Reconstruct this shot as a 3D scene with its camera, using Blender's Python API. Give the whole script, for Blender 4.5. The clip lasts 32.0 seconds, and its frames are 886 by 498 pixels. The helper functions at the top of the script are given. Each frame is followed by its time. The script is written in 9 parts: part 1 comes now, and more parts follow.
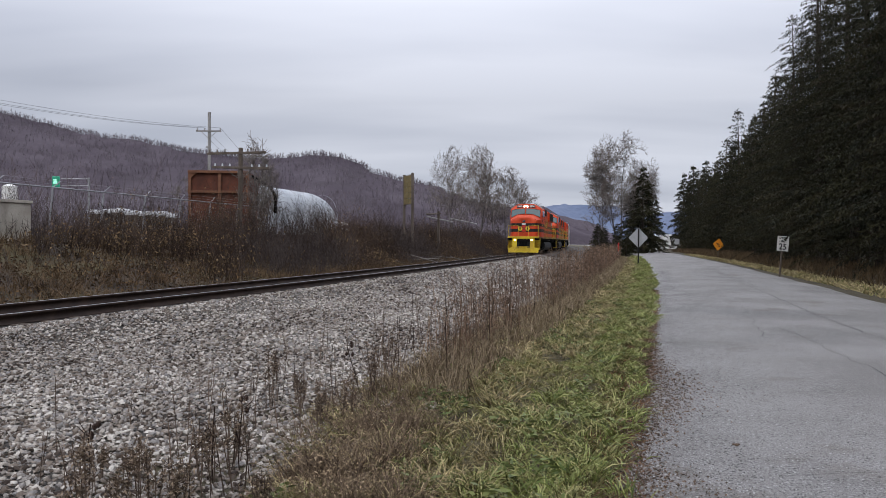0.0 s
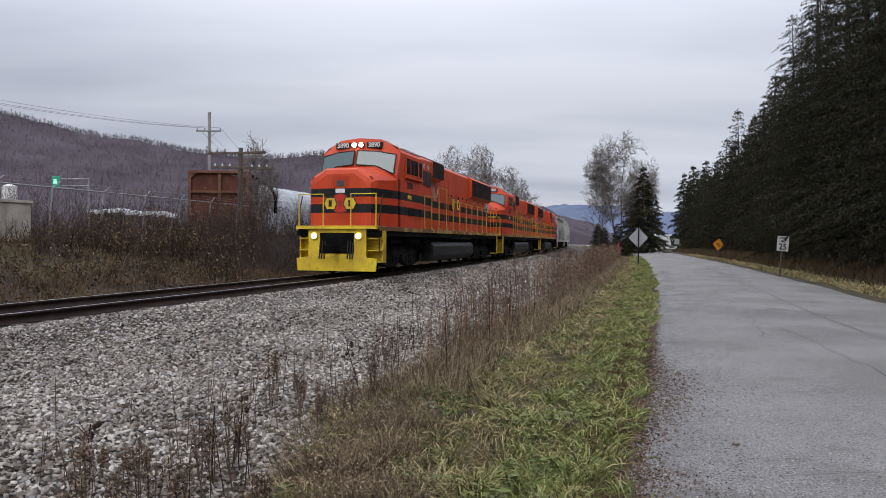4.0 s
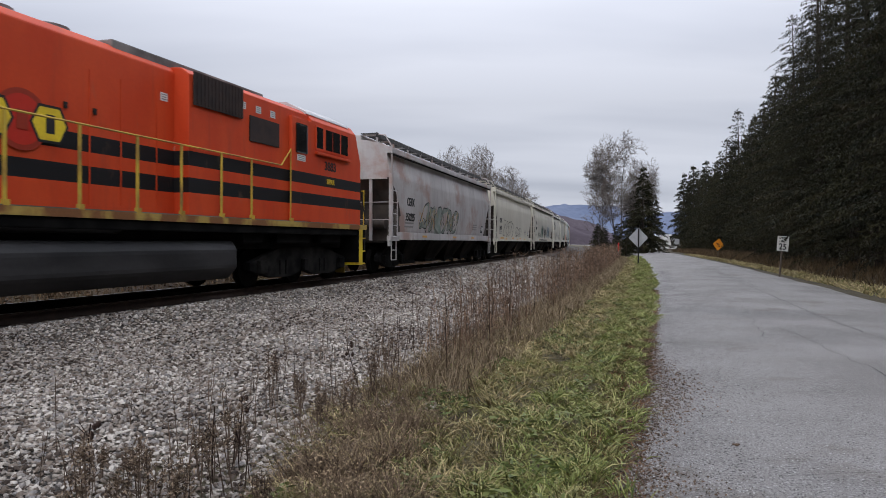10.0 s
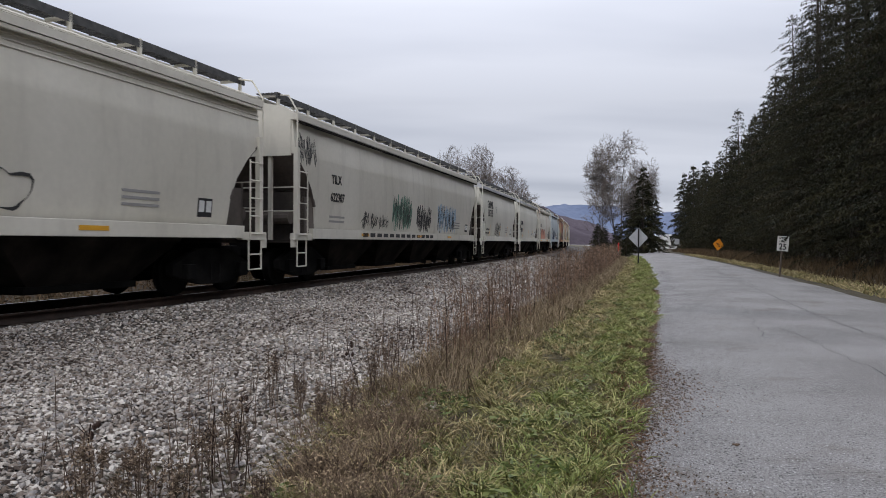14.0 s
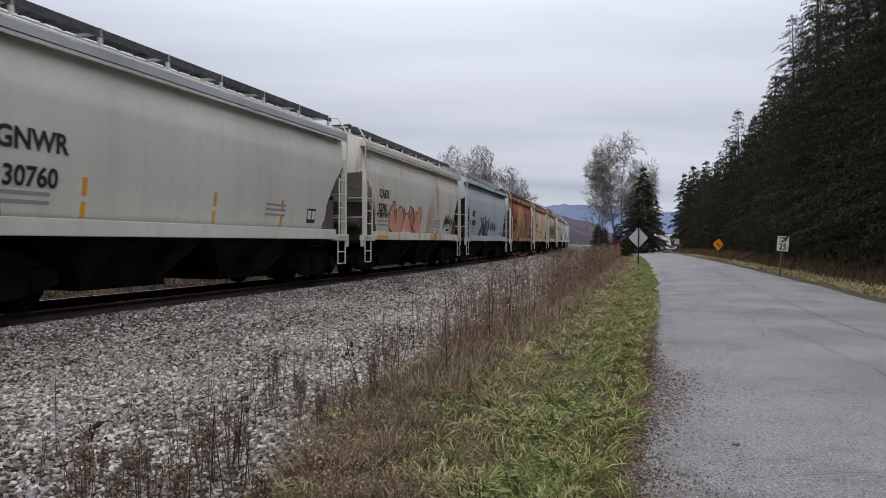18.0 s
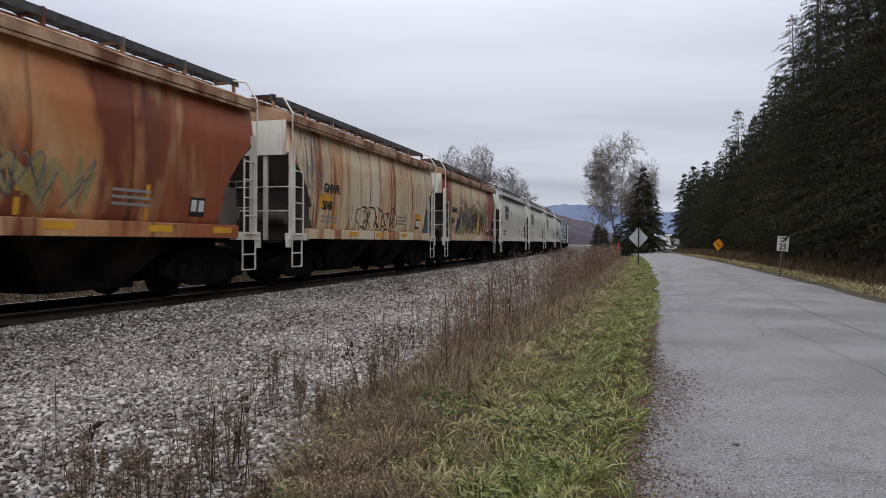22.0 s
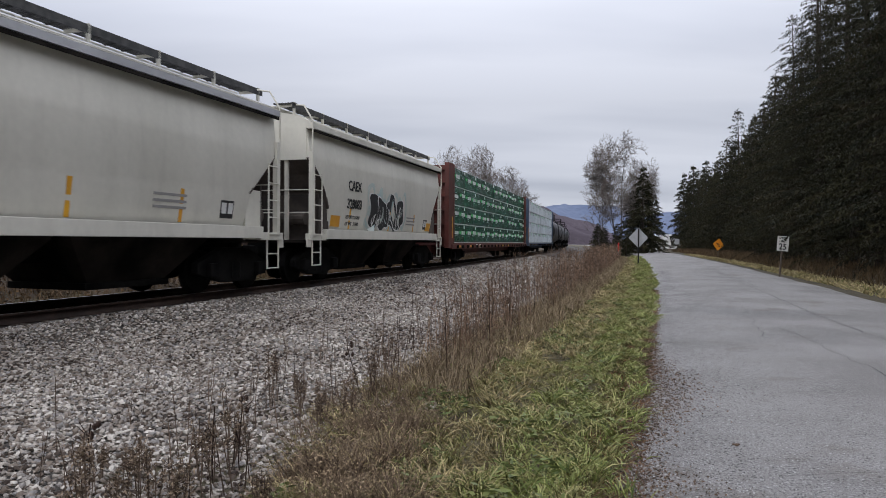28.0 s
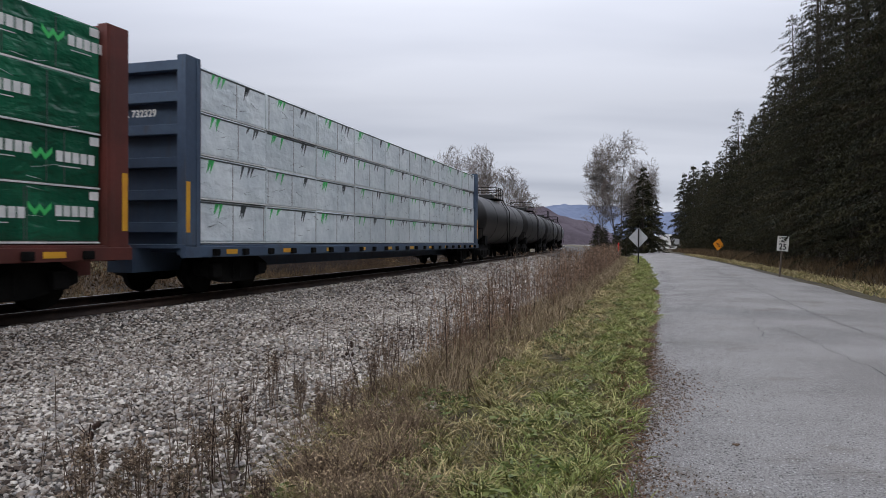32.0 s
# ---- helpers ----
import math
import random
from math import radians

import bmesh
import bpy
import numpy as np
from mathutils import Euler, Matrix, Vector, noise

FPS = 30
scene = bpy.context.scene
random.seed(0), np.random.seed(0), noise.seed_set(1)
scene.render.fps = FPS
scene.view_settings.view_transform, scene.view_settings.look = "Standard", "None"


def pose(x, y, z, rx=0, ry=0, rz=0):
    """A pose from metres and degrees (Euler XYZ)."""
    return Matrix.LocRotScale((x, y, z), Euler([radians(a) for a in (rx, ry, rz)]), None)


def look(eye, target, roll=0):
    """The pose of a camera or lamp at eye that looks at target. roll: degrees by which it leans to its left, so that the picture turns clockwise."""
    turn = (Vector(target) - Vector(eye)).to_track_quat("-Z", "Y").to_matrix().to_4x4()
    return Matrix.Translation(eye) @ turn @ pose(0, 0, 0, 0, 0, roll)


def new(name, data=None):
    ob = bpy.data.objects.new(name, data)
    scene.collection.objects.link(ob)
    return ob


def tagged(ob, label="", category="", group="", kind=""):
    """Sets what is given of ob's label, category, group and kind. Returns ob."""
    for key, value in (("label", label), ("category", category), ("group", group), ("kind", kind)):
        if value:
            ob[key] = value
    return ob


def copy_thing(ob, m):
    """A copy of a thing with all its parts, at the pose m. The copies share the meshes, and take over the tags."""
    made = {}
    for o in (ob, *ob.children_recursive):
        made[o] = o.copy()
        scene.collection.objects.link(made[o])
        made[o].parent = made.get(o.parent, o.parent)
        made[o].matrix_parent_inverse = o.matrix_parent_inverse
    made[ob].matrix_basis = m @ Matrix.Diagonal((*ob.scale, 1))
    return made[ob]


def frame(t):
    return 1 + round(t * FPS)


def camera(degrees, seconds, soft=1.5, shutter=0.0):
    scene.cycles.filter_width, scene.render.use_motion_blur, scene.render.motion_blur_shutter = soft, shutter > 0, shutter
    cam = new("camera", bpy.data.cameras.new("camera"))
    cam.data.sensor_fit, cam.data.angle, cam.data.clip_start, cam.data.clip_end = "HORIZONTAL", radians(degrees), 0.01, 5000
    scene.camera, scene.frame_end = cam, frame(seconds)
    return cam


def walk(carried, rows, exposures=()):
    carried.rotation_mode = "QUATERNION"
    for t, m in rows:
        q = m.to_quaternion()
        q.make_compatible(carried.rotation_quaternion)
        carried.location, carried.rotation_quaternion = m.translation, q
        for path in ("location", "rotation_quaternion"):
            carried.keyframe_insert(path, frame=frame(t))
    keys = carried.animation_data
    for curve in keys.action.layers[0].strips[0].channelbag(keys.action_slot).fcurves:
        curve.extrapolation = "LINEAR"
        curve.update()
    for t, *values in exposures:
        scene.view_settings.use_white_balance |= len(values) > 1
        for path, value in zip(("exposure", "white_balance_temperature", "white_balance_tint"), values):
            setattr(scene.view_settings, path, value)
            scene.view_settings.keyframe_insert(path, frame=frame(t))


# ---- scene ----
FOV = 66.59
cam = camera(FOV, 32.0, soft=0.6, shutter=0.12)
EYE = look((0, 0, 1.154), (0, 100, 0.019), 0.327)
walk(cam, [(0.0, EYE), (32.0, EYE)], exposures=[(0.0, 0.0), (32.0, 0.0)])

# ---- light: an overcast late autumn day ----
SKY = bpy.data.worlds.new("overcast_sky")
scene.world = SKY
SKY.use_nodes = True
wt = SKY.node_tree
wt.nodes.clear()


def wnode(kind, **props):
    n = wt.nodes.new(kind)
    for k, v in props.items():
        setattr_safe(n, k, v)
    return n


def setattr_safe(n, k, v):
    if k == "operation":
        n.operation = v
    elif k == "blend_type":
        n.blend_type = v
    elif k == "data_type":
        n.data_type = v


sky = wt.nodes.new("ShaderNodeTexSky")
sky.sky_type = "NISHITA"
sky.sun_disc = False
sky.sun_elevation = radians(38)
sky.sun_rotation = radians(200)
wco = wt.nodes.new("ShaderNodeTexCoord")
wsep = wt.nodes.new("ShaderNodeSeparateXYZ")
wt.links.new(wco.outputs["Generated"], wsep.inputs[0])
# the cloud deck seen in perspective: direction divided by its height
wh = wnode("ShaderNodeMath", operation="ADD")
wh.inputs[1].default_value = 0.16
wab = wnode("ShaderNodeMath", operation="ABSOLUTE")
wt.links.new(wsep.outputs["Z"], wab.inputs[0])
wt.links.new(wab.outputs[0], wh.inputs[0])
wdx = wnode("ShaderNodeMath", operation="DIVIDE")
wdy = wnode("ShaderNodeMath", operation="DIVIDE")
wt.links.new(wsep.outputs["X"], wdx.inputs[0])
wt.links.new(wsep.outputs["Y"], wdy.inputs[0])
wt.links.new(wh.outputs[0], wdx.inputs[1])
wt.links.new(wh.outputs[0], wdy.inputs[1])
wcm = wt.nodes.new("ShaderNodeCombineXYZ")
wt.links.new(wdx.outputs[0], wcm.inputs[0])
wt.links.new(wdy.outputs[0], wcm.inputs[1])
wmap = wt.nodes.new("ShaderNodeMapping")
wmap.inputs["Scale"].default_value = (0.36, 1.1, 1)
wmap.inputs["Location"].default_value = (1.3, 0.4, 0)
wt.links.new(wcm.outputs[0], wmap.inputs[0])
wn = wt.nodes.new("ShaderNodeTexNoise")
wn.inputs["Scale"].default_value = 1.0
wn.inputs["Detail"].default_value = 4.5
wn.inputs["Roughness"].default_value = 0.42
wt.links.new(wmap.outputs[0], wn.inputs["Vector"])
wr = wt.nodes.new("ShaderNodeValToRGB")
wr.color_ramp.elements[0].position, wr.color_ramp.elements[0].color = 0.37, (0.575, 0.612, 0.725, 1)
wr.color_ramp.elements[1].position, wr.color_ramp.elements[1].color = 0.62, (0.84, 0.872, 0.985, 1)
wt.links.new(wn.outputs["Fac"], wr.inputs[0])
# an overcast sky is brighter towards the zenith
wz = wnode("ShaderNodeMath", operation="MULTIPLY_ADD")
wz.inputs[1].default_value, wz.inputs[2].default_value = 1.9, 0.62
wmx = wnode("ShaderNodeMath", operation="MAXIMUM")
wmx.inputs[1].default_value = 0.0
wp = wnode("ShaderNodeMath", operation="SUBTRACT")
wp.inputs[1].default_value = 0.20
wt.links.new(wsep.outputs["Z"], wp.inputs[0])
wt.links.new(wp.outputs[0], wmx.inputs[0])
wt.links.new(wmx.outputs[0], wz.inputs[0])
wsc = wt.nodes.new("ShaderNodeVectorMath")
wsc.operation = "SCALE"
wt.links.new(wr.outputs[0], wsc.inputs[0])
wt.links.new(wz.outputs[0], wsc.inputs["Scale"])
wb1 = wt.nodes.new("ShaderNodeBackground")
wb1.inputs["Strength"].default_value = 1.34
wt.links.new(wsc.outputs[0], wb1.inputs["Color"])
wb2 = wt.nodes.new("ShaderNodeBackground")
wb2.inputs["Strength"].default_value = 0.05
wt.links.new(sky.outputs[0], wb2.inputs["Color"])
wadd = wt.nodes.new("ShaderNodeMixShader")
wadd.inputs[0].default_value = 0.10
wt.links.new(wb1.outputs[0], wadd.inputs[1])
wt.links.new(wb2.outputs[0], wadd.inputs[2])
wout = wt.nodes.new("ShaderNodeOutputWorld")
wt.links.new(wadd.outputs[0], wout.inputs[0])

sun = new("sun", bpy.data.lights.new("sun", "SUN"))
sun.data.energy, sun.data.angle, sun.data.color = 0.7, radians(35), (1.0, 0.96, 0.9)
sun.matrix_world = look((0, 0, 50), (0.25, 0.72, 49.38))


# ---- materials ----
def mat(name, a, b=None, rough=0.75, metal=0.0, scale=2.0, fine=40.0, vary=0.16, bump=0.25, depth=0.01, stretch=(1, 1, 1),
        lo=0.38, hi=0.62, spec=0.4, rand=0.0, island=0.0, coat=0.0):
    """A surface in two tones (a, b), mottled at two scales, with fine relief."""
    m = bpy.data.materials.new(name)
    m.use_nodes = True
    nt = m.node_tree
    p = nt.nodes["Principled BSDF"]
    L = nt.links.new
    co = nt.nodes.new("ShaderNodeTexCoord")
    mp = nt.nodes.new("ShaderNodeMapping")
    mp.inputs["Scale"].default_value = stretch
    L(co.outputs["Object"], mp.inputs[0])
    n1 = nt.nodes.new("ShaderNodeTexNoise")
    n1.inputs["Scale"].default_value, n1.inputs["Detail"].default_value = scale, 6
    L(mp.outputs[0], n1.inputs["Vector"])
    rp = nt.nodes.new("ShaderNodeValToRGB")
    rp.color_ramp.elements[0].position, rp.color_ramp.elements[0].color = lo, (*a, 1)
    rp.color_ramp.elements[1].position, rp.color_ramp.elements[1].color = hi, (*(b or a), 1)
    L(n1.outputs["Fac"], rp.inputs[0])
    n2 = nt.nodes.new("ShaderNodeTexNoise")
    n2.inputs["Scale"].default_value, n2.inputs["Detail"].default_value = fine, 3
    L(co.outputs["Object"], n2.inputs["Vector"])
    ad = nt.nodes.new("ShaderNodeMath")
    ad.operation = "MULTIPLY_ADD"
    ad.inputs[1].default_value, ad.inputs[2].default_value = vary * 2, 1 - vary
    L(n2.outputs["Fac"], ad.inputs[0])
    last = ad
    for amount, kind, out in ((rand, "ShaderNodeObjectInfo", "Random"), (island, "ShaderNodeNewGeometry", "Random Per Island")):
        if amount:
            oi = nt.nodes.new(kind)
            mm = nt.nodes.new("ShaderNodeMath")
            mm.operation = "MULTIPLY_ADD"
            mm.inputs[1].default_value, mm.inputs[2].default_value = amount * 2, 1 - amount
            L(oi.outputs[out], mm.inputs[0])
            pr = nt.nodes.new("ShaderNodeMath")
            pr.operation = "MULTIPLY"
            L(mm.outputs[0], pr.inputs[0])
            L(last.outputs[0], pr.inputs[1])
            last = pr
    sc = nt.nodes.new("ShaderNodeVectorMath")
    sc.operation = "SCALE"
    L(rp.outputs[0], sc.inputs[0])
    L(last.outputs[0], sc.inputs["Scale"])
    L(sc.outputs[0], p.inputs["Base Color"])
    p.inputs["Roughness"].default_value, p.inputs["Metallic"].default_value = rough, metal
    p.inputs["Specular IOR Level"].default_value = spec
    if coat:
        p.inputs["Coat Weight"].default_value, p.inputs["Coat Roughness"].default_value = coat, 0.25
    if bump:
        bp = nt.nodes.new("ShaderNodeBump")
        bp.inputs["Strength"].default_value, bp.inputs["Distance"].default_value = bump, depth
        L(n2.outputs["Fac"], bp.inputs["Height"])
        L(bp.outputs[0], p.inputs["Normal"])
    m["sock"] = 0
    return m


def over(m, colour, stretch, scale, lo, hi, amount=1.0, rough=None, offset=(0, 0, 0)):
    """Lays a layer of another colour (rust, dirt, soot) over m, where a stretched noise is high."""
    nt = m.node_tree
    p = nt.nodes["Principled BSDF"]
    L = nt.links.new
    old = p.inputs["Base Color"].links[0].from_socket
    co = nt.nodes.new("ShaderNodeTexCoord")
    mp = nt.nodes.new("ShaderNodeMapping")
    mp.inputs["Scale"].default_value = stretch
    mp.inputs["Location"].default_value = offset
    L(co.outputs["Object"], mp.inputs[0])
    n = nt.nodes.new("ShaderNodeTexNoise")
    n.inputs["Scale"].default_value, n.inputs["Detail"].default_value, n.inputs["Roughness"].default_value = scale, 5, 0.6
    n.inputs["Distortion"].default_value = 0.3
    L(mp.outputs[0], n.inputs["Vector"])
    rp = nt.nodes.new("ShaderNodeMapRange")
    rp.inputs["From Min"].default_value, rp.inputs["From Max"].default_value = lo, hi
    rp.inputs["To Max"].default_value = amount
    L(n.outputs["Fac"], rp.inputs["Value"])
    mx = nt.nodes.new("ShaderNodeMix")
    mx.data_type = "RGBA"
    L(rp.outputs[0], mx.inputs["Factor"])
    L(old, mx.inputs["A"])
    mx.inputs["B"].default_value = (*colour, 1)
    L(mx.outputs["Result"], p.inputs["Base Color"])
    return m


def mixed(name, colours, rough=0.9, fine=20.0, vary=0.2, patch=0.7, patches=0.25, bump=0.0, spec=0.2):
    """Many loose pieces: each takes one of the colours by chance, and they drift a little in patches."""
    m = mat(name, colours[0], colours[-1], rough=rough, fine=fine, vary=vary, bump=bump, spec=spec)
    nt = m.node_tree
    p = nt.nodes["Principled BSDF"]
    L = nt.links.new
    geo = nt.nodes.new("ShaderNodeNewGeometry")
    co = nt.nodes.new("ShaderNodeTexCoord")
    nz = nt.nodes.new("ShaderNodeTexNoise")
    nz.inputs["Scale"].default_value, nz.inputs["Detail"].default_value = patch, 3
    L(co.outputs["Object"], nz.inputs["Vector"])
    sh = nt.nodes.new("ShaderNodeMath")
    sh.operation = "MULTIPLY_ADD"
    sh.inputs[1].default_value, sh.inputs[2].default_value = patches * 4, -patches * 2
    L(nz.outputs["Fac"], sh.inputs[0])
    sm = nt.nodes.new("ShaderNodeMath")
    L(geo.outputs["Random Per Island"], sm.inputs[0])
    L(sh.outputs[0], sm.inputs[1])
    rp = nt.nodes.new("ShaderNodeValToRGB")
    while len(rp.color_ramp.elements) < len(colours):
        rp.color_ramp.elements.new(0.5)
    for i, c in enumerate(colours):
        rp.color_ramp.elements[i].position = i / (len(colours) - 1)
        rp.color_ramp.elements[i].color = (*c, 1)
    L(sm.outputs[0], rp.inputs[0])
    sc = p.inputs["Base Color"].links[0].from_node
    L(rp.outputs[0], sc.inputs[0])
    return m


def creased(m, depth):
    """Adds the long slanting creases of a taut plastic wrap to m's relief."""
    nt = m.node_tree
    p = nt.nodes["Principled BSDF"]
    L = nt.links.new
    co = nt.nodes.new("ShaderNodeTexCoord")
    old = p.inputs["Normal"].links[0].from_socket
    for turn, sx, dist in ((0.55, 0.8, depth), (-0.7, 1.3, depth * 0.6)):
        mp = nt.nodes.new("ShaderNodeMapping")
        mp.inputs["Rotation"].default_value = (0, turn, 0)
        mp.inputs["Scale"].default_value = (sx, 1.0, 2.6)
        L(co.outputs["Object"], mp.inputs[0])
        n = nt.nodes.new("ShaderNodeTexNoise")
        n.inputs["Scale"].default_value, n.inputs["Detail"].default_value = 1.3, 3
        n.inputs["Distortion"].default_value = 0.6
        L(mp.outputs[0], n.inputs["Vector"])
        bp = nt.nodes.new("ShaderNodeBump")
        bp.inputs["Strength"].default_value, bp.inputs["Distance"].default_value = 1.0, dist
        L(n.outputs["Fac"], bp.inputs["Height"])
        L(old, bp.inputs["Normal"])
        old = bp.outputs[0]
    L(old, p.inputs["Normal"])
    return m


def bands(m, colour, levels):
    """Painted level bands of a colour between the heights given."""
    nt = m.node_tree
    p = nt.nodes["Principled BSDF"]
    L = nt.links.new
    co = nt.nodes.new("ShaderNodeTexCoord")
    sp = nt.nodes.new("ShaderNodeSeparateXYZ")
    L(co.outputs["Object"], sp.inputs[0])
    for z0, z1 in levels:
        c = nt.nodes.new("ShaderNodeMath")
        c.operation = "COMPARE"
        c.inputs[1].default_value, c.inputs[2].default_value = (z0 + z1) / 2, (z1 - z0) / 2
        L(sp.outputs["Z"], c.inputs[0])
        mx = nt.nodes.new("ShaderNodeMix")
        mx.data_type = "RGBA"
        L(c.outputs[0], mx.inputs["Factor"])
        L(p.inputs["Base Color"].links[0].from_socket, mx.inputs["A"])
        mx.inputs["B"].default_value = (*colour, 1)
        L(mx.outputs["Result"], p.inputs["Base Color"])
    return m


def glow(name, colour, strength):
    m = bpy.data.materials.new(name)
    m.use_nodes = True
    p = m.node_tree.nodes["Principled BSDF"]
    p.inputs["Base Color"].default_value = (*colour, 1)
    p.inputs["Emission Color"].default_value = (*colour, 1)
    p.inputs["Emission Strength"].default_value = strength
    return m


def glass(name, colour, rough=0.05):
    m = bpy.data.materials.new(name)
    m.use_nodes = True
    p = m.node_tree.nodes["Principled BSDF"]
    p.inputs["Base Color"].default_value = (*colour, 1)
    p.inputs["Roughness"].default_value = rough
    p.inputs["Specular IOR Level"].default_value = 0.9
    p.inputs["Coat Weight"].default_value = 0.6
    return m


# ---- mesh building ----
def part(name, bm, material, parent=None, label="", smooth=False):
    """Links a bmesh as one mesh object, under a thing or a part if one is given."""
    me = bpy.data.meshes.new(name)
    bm.normal_update()
    bm.to_mesh(me)
    bm.free()
    me.materials.append(material)
    if smooth:
        me.polygons.foreach_set("use_smooth", [True] * len(me.polygons))
    ob = new(name, me)
    if parent:
        ob.parent = parent
    if label:
        ob["label"] = label
    return ob


def raw(name, verts, faces, material, parent=None, label="", smooth=False):
    """A mesh object from arrays of corners and of equal-sided faces."""
    me = bpy.data.meshes.new(name)
    verts = np.asarray(verts, dtype=np.float32)
    faces = np.asarray(faces, dtype=np.int32)
    n = faces.shape[1]
    me.vertices.add(len(verts))
    me.vertices.foreach_set("co", verts.ravel())
    me.loops.add(faces.size)
    me.loops.foreach_set("vertex_index", faces.ravel())
    me.polygons.add(len(faces))
    me.polygons.foreach_set("loop_start", np.arange(0, faces.size, n, dtype=np.int32))
    me.polygons.foreach_set("loop_total", np.full(len(faces), n, dtype=np.int32))
    if smooth:
        me.polygons.foreach_set("use_smooth", np.ones(len(faces), dtype=bool))
    me.update(calc_edges=True)
    me.validate()
    me.materials.append(material)
    ob = new(name, me)
    if parent:
        ob.parent = parent
    if label:
        ob["label"] = label
    return ob


def empty(name, m=None, label="", category="", group="", kind=""):
    e = new(name)
    if m is not None:
        e.matrix_basis = m
    return tagged(e, label, category, group, kind)


def box(bm, x0, x1, y0, y1, z0, z1, bev=0.0):
    vs = [bm.verts.new((x, y, z)) for x in (x0, x1) for y in (y0, y1) for z in (z0, z1)]
    fs = [bm.faces.new([vs[i] for i in q]) for q in
          ((0, 1, 3, 2), (4, 6, 7, 5), (0, 4, 5, 1), (2, 3, 7, 6), (0, 2, 6, 4), (1, 5, 7, 3))]
    if bev:
        es = list({e for f in fs for e in f.edges})
        bmesh.ops.bevel(bm, geom=es, offset=bev, segments=2, affect="EDGES", profile=0.6)
    return bm


def bx(x0, x1, y0, y1, z0, z1, bev=0.0):
    return box(bmesh.new(), x0, x1, y0, y1, z0, z1, bev)


def prism(bm, pts, axis, lo, hi, bev=0.0):
    """A polygon of (a, b) points, drawn out along x, y or z from lo to hi."""
    def at(a, b, c):
        return {"x": (c, a, b), "y": (a, c, b), "z": (a, b, c)}[axis]
    v0 = [bm.verts.new(at(a, b, lo)) for a, b in pts]
    v1 = [bm.verts.new(at(a, b, hi)) for a, b in pts]
    fs = [bm.faces.new(v0), bm.faces.new(v1[::-1])]
    n = len(pts)
    for i in range(n):
        fs.append(bm.faces.new((v0[i], v1[i], v1[(i + 1) % n], v0[(i + 1) % n])))
    bmesh.ops.recalc_face_normals(bm, faces=fs)
    if bev:
        es = list({e for f in fs for e in f.edges})
        bmesh.ops.bevel(bm, geom=es, offset=bev, segments=2, affect="EDGES", profile=0.6)
    return bm


def rod(bm, p, q, r, r2=None, n=6):
    """A round bar from p to q."""
    p, q = Vector(p), Vector(q)
    d = (q - p)
    if d.length < 1e-6:
        return bm
    w = d.normalized()
    u = w.orthogonal().normalized()
    v = w.cross(u)
    r2 = r if r2 is None else r2
    a = [bm.verts.new(p + (u * math.cos(t) + v * math.sin(t)) * r) for t in [2 * math.pi * i / n for i in range(n)]]
    b = [bm.verts.new(q + (u * math.cos(t) + v * math.sin(t)) * r2) for t in [2 * math.pi * i / n for i in range(n)]]
    for i in range(n):
        bm.faces.new((a[i], a[(i + 1) % n], b[(i + 1) % n], b[i]))
    bm.faces.new(a[::-1])
    bm.faces.new(b)
    return bm


def rods(pts, r, n=6):
    """One bar bent through all the points."""
    bm = bmesh.new()
    pts = [Vector(p) for p in pts]
    closed = len(pts) > 3 and (pts[0] - pts[-1]).length < 1e-6
    if closed:
        pts = pts[:-1]
    m = len(pts)
    rings = []
    u = None
    for i, p in enumerate(pts):
        a = pts[(i - 1) % m] if closed or i > 0 else p
        b = pts[(i + 1) % m] if closed or i < m - 1 else p
        d0, d1 = (p - a), (b - p)
        d = (d0.normalized() if d0.length > 1e-9 else Vector()) + (d1.normalized() if d1.length > 1e-9 else Vector())
        d = d.normalized() if d.length > 1e-6 else Vector((0, 0, 1))
        u = d.orthogonal() if u is None else u - d * u.dot(d)
        if u.length < 1e-5:
            u = d.orthogonal()
        u = u.normalized()
        v = d.cross(u)
        rings.append([bm.verts.new(p + (u * math.cos(2 * math.pi * k / n) + v * math.sin(2 * math.pi * k / n)) * r) for k in range(n)])
    for a, b in list(zip(rings[:-1], rings[1:])) + ([(rings[-1], rings[0])] if closed else []):
        for k in range(n):
            bm.faces.new((a[k], a[(k + 1) % n], b[(k + 1) % n], b[k]))
    if not closed:
        bm.faces.new(rings[0][::-1])
        bm.faces.new(rings[-1])
    return bm


def lettering(name, text, size, m, material, parent, label="", squeeze=1.0, align="LEFT"):
    """Raised characters, set at the pose m (x along the line, y up, z out of the surface)."""
    c = bpy.data.curves.new(name, "FONT")
    c.body, c.size, c.extrude, c.align_x, c.align_y = text, size, 0.004, align, "CENTER"
    c.resolution_u = 3
    c.offset = size * 0.022
    o = bpy.data.objects.new(name, c)
    scene.collection.objects.link(o)
    me = bpy.data.meshes.new_from_object(o)
    bpy.data.objects.remove(o)
    me.transform(m @ Matrix.Diagonal((squeeze, 1, 1, 1)))
    me.materials.append(material)
    ob = new(name, me)
    ob.parent = parent
    if label:
        ob["label"] = label
    return ob


def side(x, y, z):
    """A pose on a vehicle's side that faces its left."""
    return Matrix(((-1, 0, 0, x), (0, 0, 1, y), (0, 1, 0, z), (0, 0, 0, 1)))


def ahead(x, y, z):
    """A pose on a vehicle's front, facing forwards."""
    return Matrix(((0, 0, 1, x), (1, 0, 0, y), (0, 1, 0, z), (0, 0, 0, 1)))


